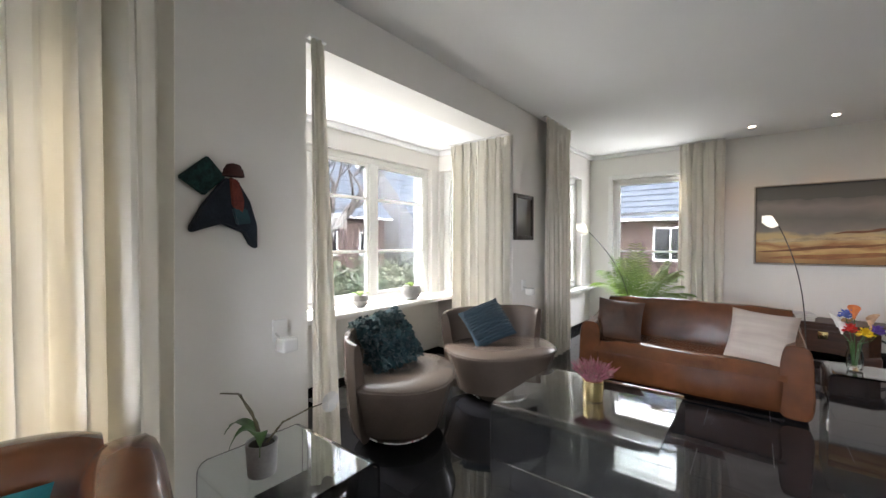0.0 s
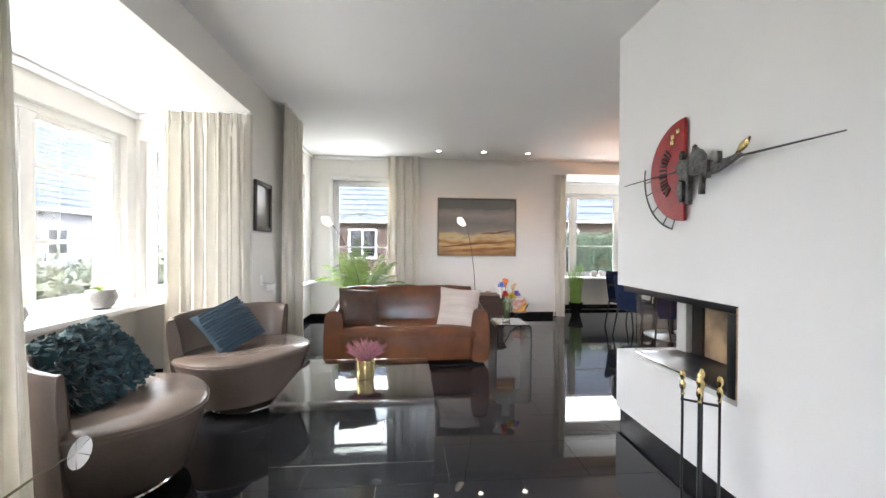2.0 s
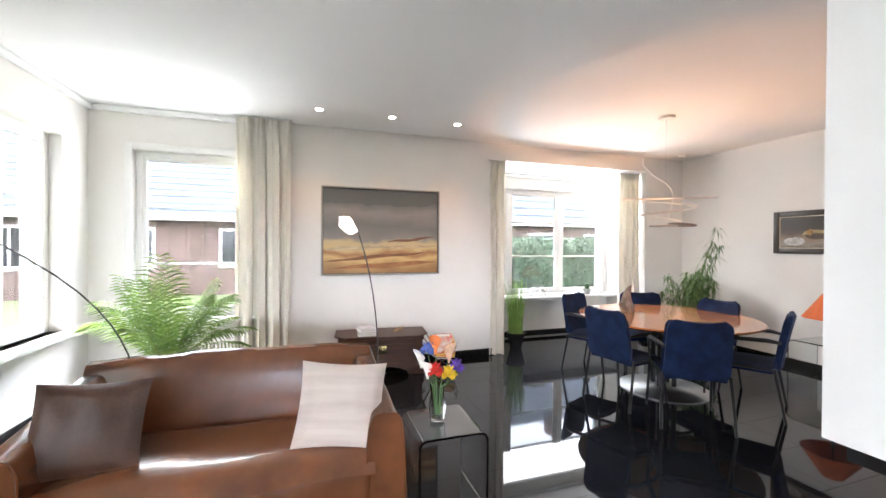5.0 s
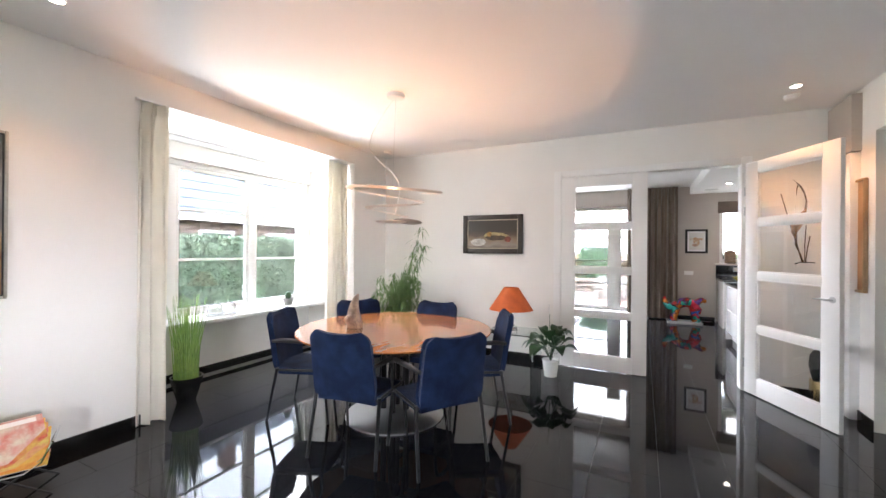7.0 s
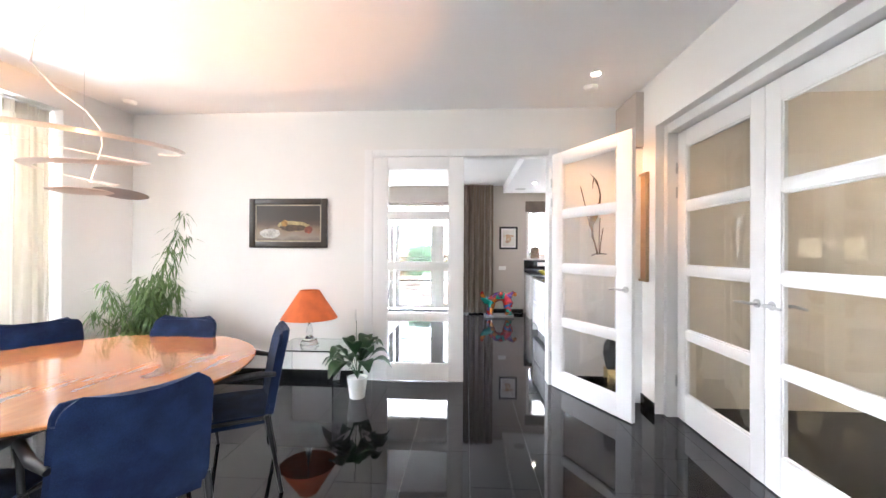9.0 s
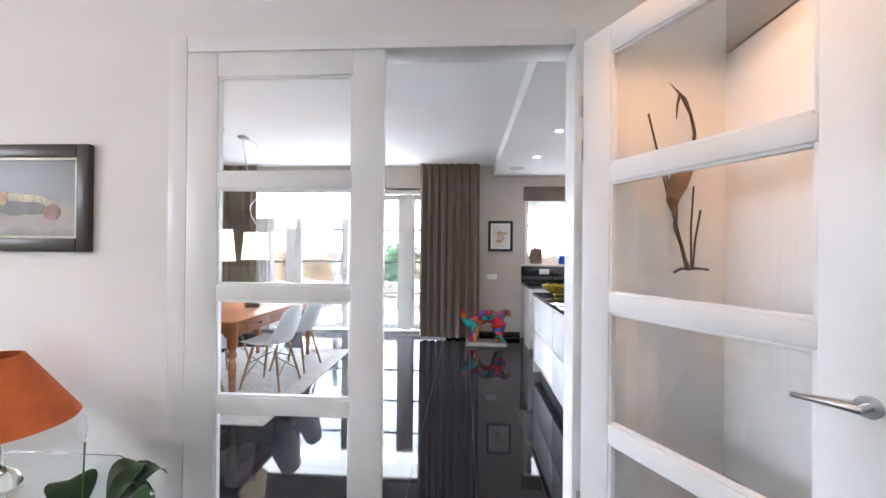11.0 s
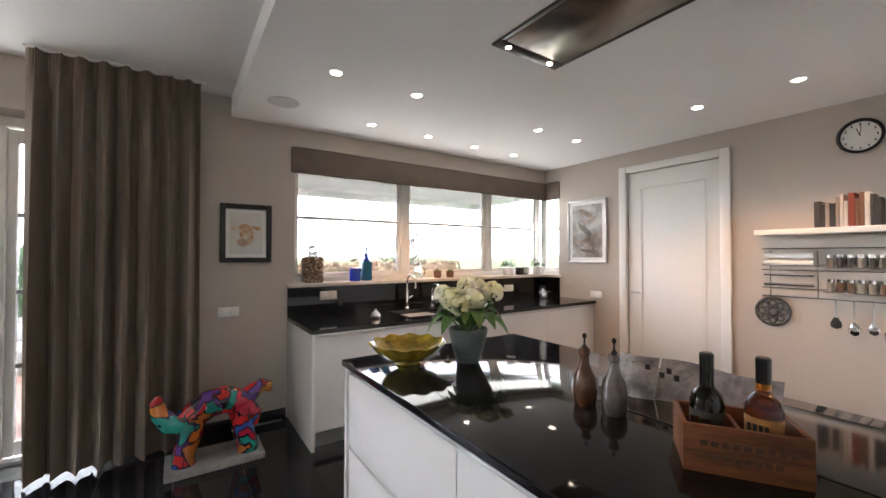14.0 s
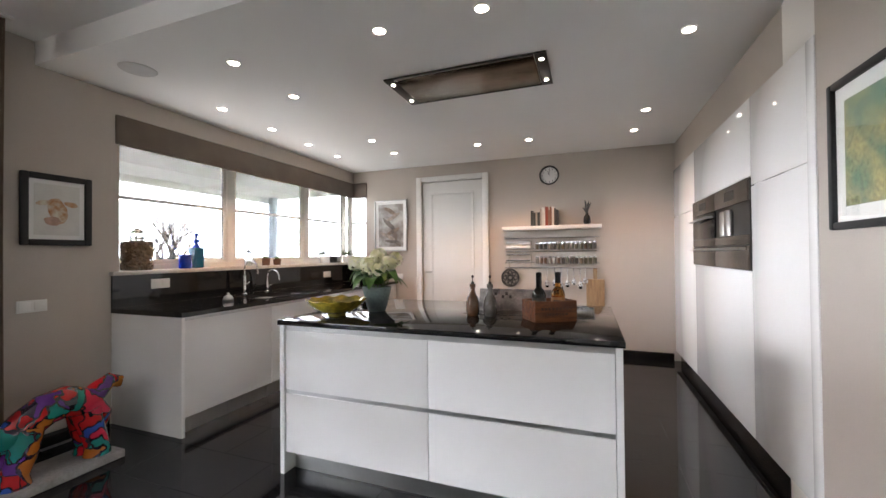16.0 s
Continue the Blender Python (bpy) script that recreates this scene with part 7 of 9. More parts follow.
fp_ = thing("french_press", (10.22, 0.66, ZL), "glass french press coffee maker", "coffee maker")
gg = part("beaker", L([(0.04, 0), (0.042, 0.005), (0.042, 0.15), (0.038, 0.15), (0.037, 0.01), (0.004, 0.008)], 24, cap=False), TABLE_GLASS, fp_)
part("lid", L([(0.043, 0.15), (0.04, 0.165), (0.01, 0.175), (0.006, 0.21), (0.012, 0.215), (0.004, 0.225)], 20), CHROME, fp_)
part("handle", T([(0, -0.042, 0.13), (0, -0.085, 0.12), (0, -0.085, 0.05), (0, -0.042, 0.03)], 0.006, 8), BLACK_PLASTIC, fp_)
for y, k_ in ((0.40, 1.0), (0.22, 0.9)):
    p = thing("herb_pot", (10.22, y, ZL), "small brown pot with a succulent", "plant", "ledge pots")
    part("pot", L([(0.04, 0), (0.048, 0.085 * k_), (0.043, 0.085 * k_), (0.004, 0.075 * k_)], 22), material("brown_pot", (0.16, 0.075, 0.04), 0.6, vary=0.2), p)
    for i in range(7):
        an = i * 0.9
        part("leaf", T([(0, 0, 0.07 * k_), (0.02 * math.cos(an), 0.02 * math.sin(an), 0.095 * k_), (0.03 * math.cos(an), 0.03 * math.sin(an), 0.115 * k_)], [0.007, 0.008, 0.002], 6), LEAF, p)
def herb(x, y, label, seed, mat):
    p = thing("herb_pot", (x, y, ZL), label, "plant", "ledge pots")
    part("pot", L([(0.06, 0), (0.075, 0.10), (0.068, 0.10), (0.004, 0.09)], 24), CERAMIC_WHITE, p)
    bm, rnd = bmesh.new(), random.Random(seed)
    for i in range(170):
        d = Vector((rnd.gauss(0, 1), rnd.gauss(0, 1), abs(rnd.gauss(0.5, 0.7)))).normalized()
        c_ = Vector((0, 0, 0.11)) + d * rnd.uniform(0.03, 0.105)
        t1 = d.cross(Vector((rnd.random(), rnd.random(), 0.4))).normalized() * 0.008
        bm.faces.new([bm.verts.new(q) for q in (c_ - d * 0.016, c_ + t1, c_ + d * 0.018, c_ - t1)])
    tagged(part("foliage", bm, mat, p, smooth=False), kind="stuff")
herb(10.22, -0.72, "leafy green herb in a pale pot", 3, LEAF)
herb(10.18, -1.24, "trailing green plant in a pale pot", 5, LEAF)
rd = thing("kitchen_radio", (10.22, -0.98, ZL), "small dark table radio on the ledge", "radio")
part("case", B((-0.04, -0.09, 0), (0.04, 0.09, 0.10), 0.008), BLACK_PLASTIC, rd)
part("grille", B((-0.043, -0.08, 0.02), (-0.04, 0.01, 0.085), 0.002), STEEL, rd)
kt = thing("kettle", (9.86, -0.98, CT), "small steel kettle on the worktop", "kettle")
part("body", L([(0.06, 0), (0.065, 0.02), (0.055, 0.09), (0.03, 0.11), (0.012, 0.115), (0.012, 0.13), (0.004, 0.13)], 24), CHROME, kt)
part("handle", T([(0, -0.05, 0.09), (0, -0.04, 0.16), (0, 0.04, 0.16), (0, 0.05, 0.09)], 0.006, 8), BLACK_PLASTIC, kt)
part("spout", T([(-0.05, 0, 0.05), (-0.09, 0, 0.08), (-0.10, 0, 0.10)], [0.012, 0.009, 0.006], 8), CHROME, kt)
dsp = thing("soap_dispenser", (9.62, 1.45, CT), "small dark round dispenser by the sink", "dispenser")
part("body", L([(0.04, 0), (0.045, 0.02), (0.03, 0.05), (0.01, 0.06), (0.01, 0.075), (0.004, 0.08)], 20), STEEL, dsp)

def socket(name, place, axis, sign, n, label):
    s = thing(name, place, label, "socket")
    w = 0.04 * n
    def P(a, d, z):
        return (a, sign * d, z) if axis == "x" else (sign * d, a, z)
    part("plate", B(P(-w, 0, -0.041), P(w, 0.009, 0.041), 0.003), WHITE_PAINT, s)
    for i in range(n):
        c_ = -w + 0.04 + i * 0.08
        part("rocker" if "switch" in label else "outlet", B(P(c_ - 0.031, 0.009, -0.031), P(c_ + 0.031, 0.0125, 0.031), 0.003), WHITE_PAINT, s)
for z in (0.845, 0.762):
    socket("wall_socket", (IX0 + 0.0095, 1.57, z), "y", -1, 1, "white socket in the end panel of the island")
socket("wall_socket", (KX - 0.022, 1.72, 1.08), "y", -1, 2, "white double socket in the splashback")
socket("wall_socket", (KX - 0.022, -0.62, 1.04), "y", -1, 2, "white double socket in the splashback")
socket("light_switch", (KX, 2.56, 0.985), "y", -1, 2, "white double light switch on the taupe wall")
socket("light_switch", (9.33, KS, 0.98), "x", 1, 2, "white light switch beside the door")

# extractor in the ceiling
ex = thing("ceiling_extractor", (7.42, 1.215, DROP), "long steel extractor hood set flush in the ceiling", "extractor hood")
part("hood_frame", boxes(((-0.60, -0.26, -0.012), (-0.52, 0.26, 0)), ((0.52, -0.26, -0.012), (0.60, 0.26, 0)), ((-0.52, -0.26, -0.012), (0.52, -0.235, 0)), ((-0.52, 0.235, -0.012), (0.52, 0.26, 0)), bevel=0.003), BLACK_METAL, ex)
part("hood_panel", B((-0.515, -0.228, -0.014), (0.515, 0.228, -0.002), 0.003), material("dark_bronze_steel", (0.17, 0.145, 0.12), 0.2, 1.0, vary=0.1, scale=4, stretch=(1, 12, 1), bscale=60), ex, "brushed steel panel")
for x in (-0.56, 0.56):
    for y in (-0.17, 0.17):
        part("hood_light", L([(0.002, -0.016), (0.014, -0.016), (0.016, -0.012), (0.002, -0.012)], 18), GLOW, ex).location = (x, y, 0)
KDL = [(8.84, 2.08), (8.86, 1.47), (7.72, 2.06), (7.10, 2.05), (6.00, 1.41), (9.65, 1.48), (9.67, 0.87), (9.70, 0.26), (9.72, -0.34), (8.92, 0.12), (8.94, -0.47), (7.82, -0.50), (7.21, -0.52), (6.06, 0.04), (6.10, -0.59)]
for x, y in KDL:
    downlight(x, y, DROP)
for x, y, tx, ty, pw in ((7.82, -0.50, 7.82, -0.78, 4.2), (7.21, -0.52, 7.21, -0.82, 4.6), (6.10, -0.59, 6.05, -0.88, 2.6), (8.94, -0.47, 8.96, -0.7, 2.4), (7.10, 2.05, 7.10, 2.0, 3), (9.67, 0.87, 9.7, 0.85, 5), (9.70, 0.26, 9.75, -0.2, 3.5)):
    spot("downlight_beam", (x, y, DROP - 0.02), (tx, ty, 0), pw * 0.50, 95, (1.0, 0.52, 0.24))
sp = thing("ceiling_speaker", (9.55, 2.25, DROP), "flush round white ceiling loudspeaker", "loudspeaker")
part("grille", L([(0.004, -0.004), (0.11, -0.004), (0.115, 0), (0.004, 0)], 36), material("speaker_mesh", (0.62, 0.61, 0.6), 0.7, vary=0.05, bump=0.4, bscale=300), sp)

# south wall: door, shelf, rails, clock, poster
dd = thing("door_pantry", (0, 0, 0), "plain white panelled kitchen door in a white frame", "door", kind="structure")
part("door_frame", boxes(((7.90, KS - 0.02, 0), (7.985, KS + 0.03, 2.47)), ((8.925, KS - 0.02, 0), (9.01, KS + 0.03, 2.47)), ((7.985, KS - 0.02, 2.395), (8.925, KS + 0.03, 2.47)), bevel=0.006), WHITE_PAINT, dd)
lf = part("door_leaf", B((7.99, KS - 0.06, 0.008), (8.92, KS - 0.02, 2.39), 0.003), WHITE_PAINT, dd)
part("door_panel", boxes(((8.12, KS - 0.02, 0.20), (8.79, KS - 0.012, 0.23)), ((8.12, KS - 0.02, 2.20), (8.79, KS - 0.012, 2.23)), ((8.12, KS - 0.02, 0.23), (8.15, KS - 0.012, 2.20)), ((8.76, KS - 0.02, 0.23), (8.79, KS - 0.012, 2.20)), bevel=0.003), WHITE_PAINT, lf)
part("handle", T([(8.86, KS - 0.02, 1.05), (8.86, KS + 0.03, 1.05), (8.76, KS + 0.035, 1.05)], 0.009, 8), STEEL, lf)
slab("wall_behind_pantry_door", (7.9, KS - 0.3, 0), (9.0, KS - 0.27, 2.45), TAUPE, "dark wall behind the closed door", "wall")
tagged(part("wall_shelf", B((6.42, KS + 0.001, 1.63), (7.67, KS + 0.20, 1.675), 0.004), WHITE_PAINT), "thick white floating wall shelf", "shelf")
rnd = random.Random(9)
x = 6.94
for i in range(13):
    w_, hh = rnd.uniform(0.018, 0.036), rnd.uniform(0.17, 0.25)
    col = rnd.choice(((0.70, 0.67, 0.62), (0.04, 0.04, 0.045), (0.05, 0.05, 0.05), (0.26, 0.05, 0.03), (0.6, 0.57, 0.52), (0.20, 0.10, 0.06), (0.35, 0.30, 0.26)))
    b = thing("book", (x, KS + 0.10, 1.676), "cookery book standing on the wall shelf", "book", "books on the shelf")
    part("cover", B((0, -0.075, 0), (w_, 0.075, hh), 0.002), material("book_spine", col, 0.5, vary=0.08), b)
    part("page_block", B((0.003, -0.0765, 0.004), (w_ - 0.003, 0.0735, hh + 0.0006)), CERAMIC_WHITE, b, smooth=False)
    x += w_ + 0.002
fg = thing("shelf_figurine", (6.59, KS + 0.10, 1.676), "dark bronze plant-like figurine on the shelf", "ornament")
part("vase_body", L([(0.035, 0), (0.045, 0.04), (0.04, 0.10), (0.02, 0.13), (0.015, 0.16), (0.004, 0.16)], 20), CERAMIC_BLACK, fg)
for i in range(6):
    an = i * 1.05
    part("branch", T([(0, 0, 0.14), (0.03 * math.cos(an), 0.03 * math.sin(an), 0.20 + 0.015 * i), (0.05 * math.cos(an), 0.03 * math.sin(an), 0.22 + 0.02 * i)], [0.006, 0.012, 0.004], 8), IRON, fg)
ck = thing("wall_clock", (7.06, KS, 2.36), "round black-rimmed wall clock with a white face", "clock")
o = part("rim", L([(0.105, 0), (0.125, 0.002), (0.13, 0.03), (0.115, 0.04), (0.108, 0.02)], 40, cap=False), BLACK_PLASTIC, ck)
o.matrix_basis = pose(0, 0, 0, -90, 0, 0)
o = part("face", L([(0.004, 0.004), (0.108, 0.004), (0.108, 0.012), (0.004, 0.012)], 36), CERAMIC_WHITE, ck)
o.matrix_basis = pose(0, 0, 0, -90, 0, 0)
for i in range(12):
    an = i * math.tau / 12
    part("hour_mark", B((0.09 * math.sin(an) - 0.004, 0.012, 0.09 * math.cos(an) - 0.008), (0.09 * math.sin(an) + 0.004, 0.014, 0.09 * math.cos(an) + 0.008)), BLACK_PLASTIC, ck, smooth=False)
part("pointer", T([(0, 0.016, 0), (0.02, 0.016, 0.06)], 0.003, 6), BLACK_PLASTIC, ck)
part("pointer", T([(0, 0.018, 0), (-0.005, 0.018, 0.085)], 0.002, 6), BLACK_PLASTIC, ck)
rl = thing("spice_rack", (0, KS, 0), "chrome wall rails with rows of small spice jars", "spice rack")
for z in (1.52, 1.38, 1.34, 1.19, 1.12):
    part("rail", T([(6.45, 0.05, z), (7.66, 0.05, z)], 0.006, 8), CHROME, rl)
for x in (6.50, 7.30, 7.60):
    part("bracket", T([(x, 0.0, 1.50), (x, 0.05, 1.50), (x, 0.05, 1.12)], 0.004, 6), CHROME, rl)
for z in (1.36, 1.17):
    part("tray", B((6.47, 0.012, z), (7.27, 0.075, z + 0.004), 0.001), CHROME, rl)
for r_, z in enumerate((1.367, 1.177)):
    for i in range(14):
        sj = thing("spice_jar", (6.50 + i * 0.056, KS + 0.043, z), "small glass spice jar with a steel lid", "jar", "spice jars")
        part("jar_body", L([(0.020, 0), (0.022, 0.004), (0.022, 0.075), (0.004, 0.075)], 14), material("spice", random.Random(i + r_ * 20).choice(((0.12, 0.07, 0.04), (0.10, 0.09, 0.06), (0.20, 0.15, 0.10), (0.05, 0.04, 0.035), (0.26, 0.23, 0.19))), 0.3, vary=0.1, coat=0.6), sj)
        part("jar_lid", L([(0.023, 0.075), (0.023, 0.10), (0.004, 0.102)], 14), CHROME, sj)
for i, z in enumerate((1.46, 1.40, 1.30, 1.22)):
    part("paper_roll" if i < 2 else "tray_edge", T([(7.32, 0.06, z), (7.64, 0.06, z)], 0.022 if i < 2 else 0.012, 12), CERAMIC_WHITE if i < 2 else CHROME, rl)
for i, (x, ln) in enumerate(((7.20, 0.22), (7.10, 0.26), (7.00, 0.24), (6.92, 0.28), (6.84, 0.25), (6.76, 0.22), (6.68, 0.27), (6.62, 0.2))):
    u = thing("kitchen_utensil", (x, KS + 0.05, 1.115), "steel kitchen utensil hanging from the rail", "utensil", "hanging utensils")
    part("shaft", T([(0, 0, 0), (0, 0, -ln * 0.6)], 0.006, 8), CHROME, u)
    part("head", L([(0.004, -ln), (0.03, -ln * 0.95), (0.034, -ln * 0.8), (0.012, -ln * 0.6), (0.004, -ln * 0.58)], 14, squash=(1, 0.35)), BLACK_PLASTIC if i == 0 else CHROME, u)
tv = thing("trivet", (7.60, KS + 0.012, 0.98), "round pierced cast iron trivet on the wall", "trivet")
bm = T([(0.115 * math.cos(a_), 0, 0.115 * math.sin(a_)) for a_ in [i * math.tau / 32 for i in range(32)]], 0.012, 8, True)
part("outer_ring", bm, IRON, tv)
for i in range(8):
    a_ = i * math.tau / 8
    part("ringlet", T([(0.075 * math.cos(a_) + 0.024 * math.cos(q), 0, 0.075 * math.sin(a_) + 0.024 * math.sin(q)) for q in [k_ * math.tau / 12 for k_ in range(12)]], 0.007, 6, True), IRON, tv)
part("hub", T([(0.035 * math.cos(a_), 0, 0.035 * math.sin(a_)) for a_ in [i * math.tau / 16 for i in range(16)]], 0.012, 8, True), IRON, tv)
cb = thing("cutting_board", (6.50, KS + 0.02, 0.775), "pale wooden cutting board hanging on the wall", "cutting board", turn=0)
part("board", B((-0.11, -0.012, -0.26), (0.11, 0.012, 0.20), 0.01), OAK, cb)
part("board_handle", B((-0.025, -0.011, 0.20), (0.025, 0.011, 0.34), 0.01), OAK, cb)
picture("poster", "x", 1, 9.17, 9.73, 1.37, 2.16, KS, 0.016, STEEL, material("sketch_print", (0.50, 0.48, 0.46), 0.45, vary=0.12, scale=5, second=(0.13, 0.09, 0.07)), "framed grey and brown sketch in a silver frame", 0.05)
ps = bpy.data.objects["poster"]
WASH = [material("sketch_wash", c_, 0.5, vary=0.25, scale=16) for c_ in ((0.26, 0.18, 0.13), (0.38, 0.30, 0.25), (0.19, 0.15, 0.13))]
for i, (x, z, rx, rz, tilt) in enumerate(((0.02, 0.23, 0.13, 0.03, 0.5), (-0.03, 0.12, 0.14, 0.028, -0.5), (0.03, 0.02, 0.13, 0.032, 0.7), (-0.04, -0.09, 0.12, 0.03, -0.4), (0.04, -0.17, 0.14, 0.03, 0.45), (-0.03, -0.25, 0.13, 0.025, 0.1))):
    bm, d = bmesh.new(), 0.0162 + 0.0004 * i
    rim = []
    for q in [k_ * math.tau / 22 for k_ in range(22)]:
        r = 1 + 0.35 * noise.noise((math.cos(q) * 1.7, math.sin(q) * 1.7, i))
        u, v = rx * r * math.cos(q), rz * r * math.sin(q)
        rim.append(bm.verts.new((u * math.cos(tilt) - v * math.sin(tilt) + x, d, u * math.sin(tilt) + v * math.cos(tilt) + z)))
    bm.faces.new(list(reversed(rim)))
    part("wash", bm, WASH[i % 3], ps, smooth=False)
PAPER = material("watercolour_paper", (0.70, 0.68, 0.64), 0.7, vary=0.04, scale=8)
COW = material("watercolour_browns", (0.46, 0.20, 0.07), 0.6, vary=0.08, scale=22, second=(0.66, 0.62, 0.50))
def cow_picture(axis, sign, a0, a1, z0, z1, c, frame_w, mount, label):
    """A watercolour of a cow's head: a long face, a muzzle and two ears."""
    pc = picture("picture", axis, sign, a0, a1, z0, z1, c, frame_w, BLACK_PLASTIC, PAPER, label, mount)
    w = (a1 - a0) / 2 - frame_w - mount
    def blot(cx, cz, rx, rz, tilt, d, seed):
        bm = bmesh.new()
        rings = [[], []]
        for i in range(26):
            q = i * math.tau / 26
            r = 1 + 0.16 * noise.noise((math.cos(q) * 1.6, math.sin(q) * 1.6, seed))
            x, z = rx * r * math.cos(q), rz * r * math.sin(q)
            x, z = cx + x * math.cos(tilt) - z * math.sin(tilt), cz + x * math.sin(tilt) + z * math.cos(tilt)
            for ring, e in zip(rings, (0.012, d)):
                ring.append(bm.verts.new((x, sign * e, z) if axis == "x" else (sign * e, x, z)))
        front = bm.faces.new(rings[1])
        for i in range(26):
            bm.faces.new((rings[0][i], rings[0][(i + 1) % 26], rings[1][(i + 1) % 26], rings[1][i]))
        bmesh.ops.recalc_face_normals(bm, faces=bm.faces[:])
        bm.normal_update()
        if front.normal.dot(Vector((0, sign, 0) if axis == "x" else (sign, 0, 0))) < 0:
            bmesh.ops.reverse_faces(bm, faces=bm.faces[:])
        return bm
    part("painted_head", blot(0, -0.05 * w, 0.42 * w, 0.72 * w, 0.25 * sign, 0.0175, 1), COW, pc, smooth=False)
    part("painted_muzzle", blot(-0.22 * w * sign, -0.62 * w, 0.36 * w, 0.24 * w, 0.1, 0.0187, 2), material("watercolour_pink", (0.55, 0.36, 0.27), 0.6, vary=0.1, scale=20), pc, smooth=False)
    for e in (-1, 1):
        part("painted_ear", blot(e * 0.6 * w, 0.36 * w, 0.32 * w, 0.14 * w, -0.2 * e, 0.0182, 3 + e), COW, pc, smooth=False)
cow_picture("y", -1, 2.23, 2.63, 1.40, 1.90, KX, 0.042, 0.03, "small cow watercolour in a wide black frame")
cow_picture("x", -1, 9.32, 9.73, 1.51, 2.0, KN, 0.018, 0.06, "cow watercolour with white mount in a thin black frame")
picture("picture", "y", 1, 1.99, 2.45, 1.40, 2.0, EX + 0.10, 0.03, BLACK_PLASTIC, material("woodland_print", (0.07, 0.16, 0.10), 0.5, vary=0.4, scale=9, second=(0.36, 0.30, 0.12)), "woodland picture in a black frame", 0.06, True)

# tall units with built-in appliances
for i, (y0, y1) in enumerate(((-1.34, -0.36), (-0.36, 1.06), (1.06, 1.76))):
    tc = thing("tall_cabinet", (0, 0, 0), "white gloss built-in tall kitchen cupboard", "cabinet", "tall kitchen cupboards")
    part("body", B((5.04, y0 + 0.002, 0.12), (5.575, y1 - 0.002, 2.305)), GLOSS_WHITE, tc, smooth=False)
    part("toe_kick", B((5.06, y0 + 0.002, 0.0), (5.55, y1 - 0.002, 0.118)), PLINTH, tc, smooth=False)
    spans = [(0.125, 1.73), (1.736, 2.30)] if i != 1 else [(0.125, 1.185), (1.80, 2.30)]
    for z0, z1 in spans:
        part("door", B((5.577, y0 + 0.002, z0), (5.60, y1 - 0.002, z1), 0.0015), GLOSS_WHITE, tc)
tagged(part("trim_cabinet_end", B((5.04, 1.762, 0.0), (5.605, 1.838, 2.30), 0.002), GLOSS_WHITE), "white gloss end strip of the tall cupboards", "trim", kind="structure")
SMOKE = material("smoked_steel_front", (0.13, 0.108, 0.09), 0.22, 0.6, vary=0.06, scale=3, stretch=(1, 1, 12), bscale=40)
NICHE = material("dark_niche", (0.02, 0.018, 0.016), 0.35, vary=0.1)
def appliance(name, y0, y1, label, category, open_niche):
    """A built-in unit: a control panel above, a dark front and a drawer with a bar below."""
    a_ = thing(name, (5.60, 0, 0), label, category)
    part("case", B((-0.02, y0, 1.19), (0.006, y1, 1.79), 0.002), NICHE, a_)
    part("control_panel", B((0.006, y0 + 0.004, 1.645), (0.018, y1 - 0.004, 1.786), 0.002), SMOKE, a_)
    part("display", B((0.018, (y0 + y1) / 2 - 0.10, 1.685), (0.0195, (y0 + y1) / 2 + 0.10, 1.75)), NICHE, a_, "dark display", smooth=False)
    part("drawer", B((0.006, y0 + 0.004, 1.195), (0.018, y1 - 0.004, 1.352), 0.002), SMOKE, a_)
    part("lower_rail", B((0.006, y0 + 0.004, 1.362), (0.016, y1 - 0.004, 1.425), 0.002), SMOKE, a_)
    part("drawer_bar", T([(0.018, y0 + 0.05, 1.335), (0.05, y0 + 0.05, 1.335), (0.05, y1 - 0.05, 1.335), (0.018, y1 - 0.05, 1.335)], 0.010, 8), ALU, a_)
    if open_niche:
        for y_, r_ in (((y0 + y1) / 2 - 0.01, 0.055), ((y0 + y1) / 2 - 0.13, 0.05)):
            part("milk_can", L([(r_, 1.43), (r_, 1.60), (r_ * 0.8, 1.615), (0.004, 1.617)], 24, (0.02, y_, 0), squash=(0.4, 1)), STEEL, a_, "brushed steel can")
    else:
        part("glass_front", B((0.006, y0 + 0.004, 1.43), (0.016, y1 - 0.004, 1.64), 0.002), CERAMIC_BLACK, a_)
        part("door_bar", T([(0.018, y0 + 0.05, 1.60), (0.055, y0 + 0.05, 1.60), (0.055, y1 - 0.05, 1.60), (0.018, y1 - 0.05, 1.60)], 0.011, 8), ALU, a_)
appliance("built_in_oven", -0.355, 0.345, "smoked steel built-in oven with a bar grip", "oven", False)
appliance("built_in_coffee_machine", 0.35, 1.055, "smoked steel built-in coffee machine with an open niche", "coffee machine", True)

# painted animal sculpture on a plinth
dg = thing("animal_sculpture", (9.62, 2.68, 0), "glossy many-coloured arched animal sculpture on a grey plinth", "sculpture")
part("plinth", B((-0.16, -0.30, 0.0), (0.16, 0.30, 0.05), 0.006), CERAMIC_GREY, dg)
PATCH = bpy.data.materials.new("painted_patches")
PATCH.use_nodes = True
n_, l_ = PATCH.node_tree.nodes, PATCH.node_tree.links
vo, edge, rp, mx, tcx = n_.new("ShaderNodeTexVoronoi"), n_.new("ShaderNodeTexVoronoi"), n_.new("ShaderNodeValToRGB"), n_.new("ShaderNodeMixRGB"), n_.new("ShaderNodeTexCoord")
vo.inputs["Scale"].default_value = edge.inputs["Scale"].default_value = 9
edge.feature = "DISTANCE_TO_EDGE"
warp, shift = n_.new("ShaderNodeTexNoise"), n_.new("ShaderNodeMixRGB")
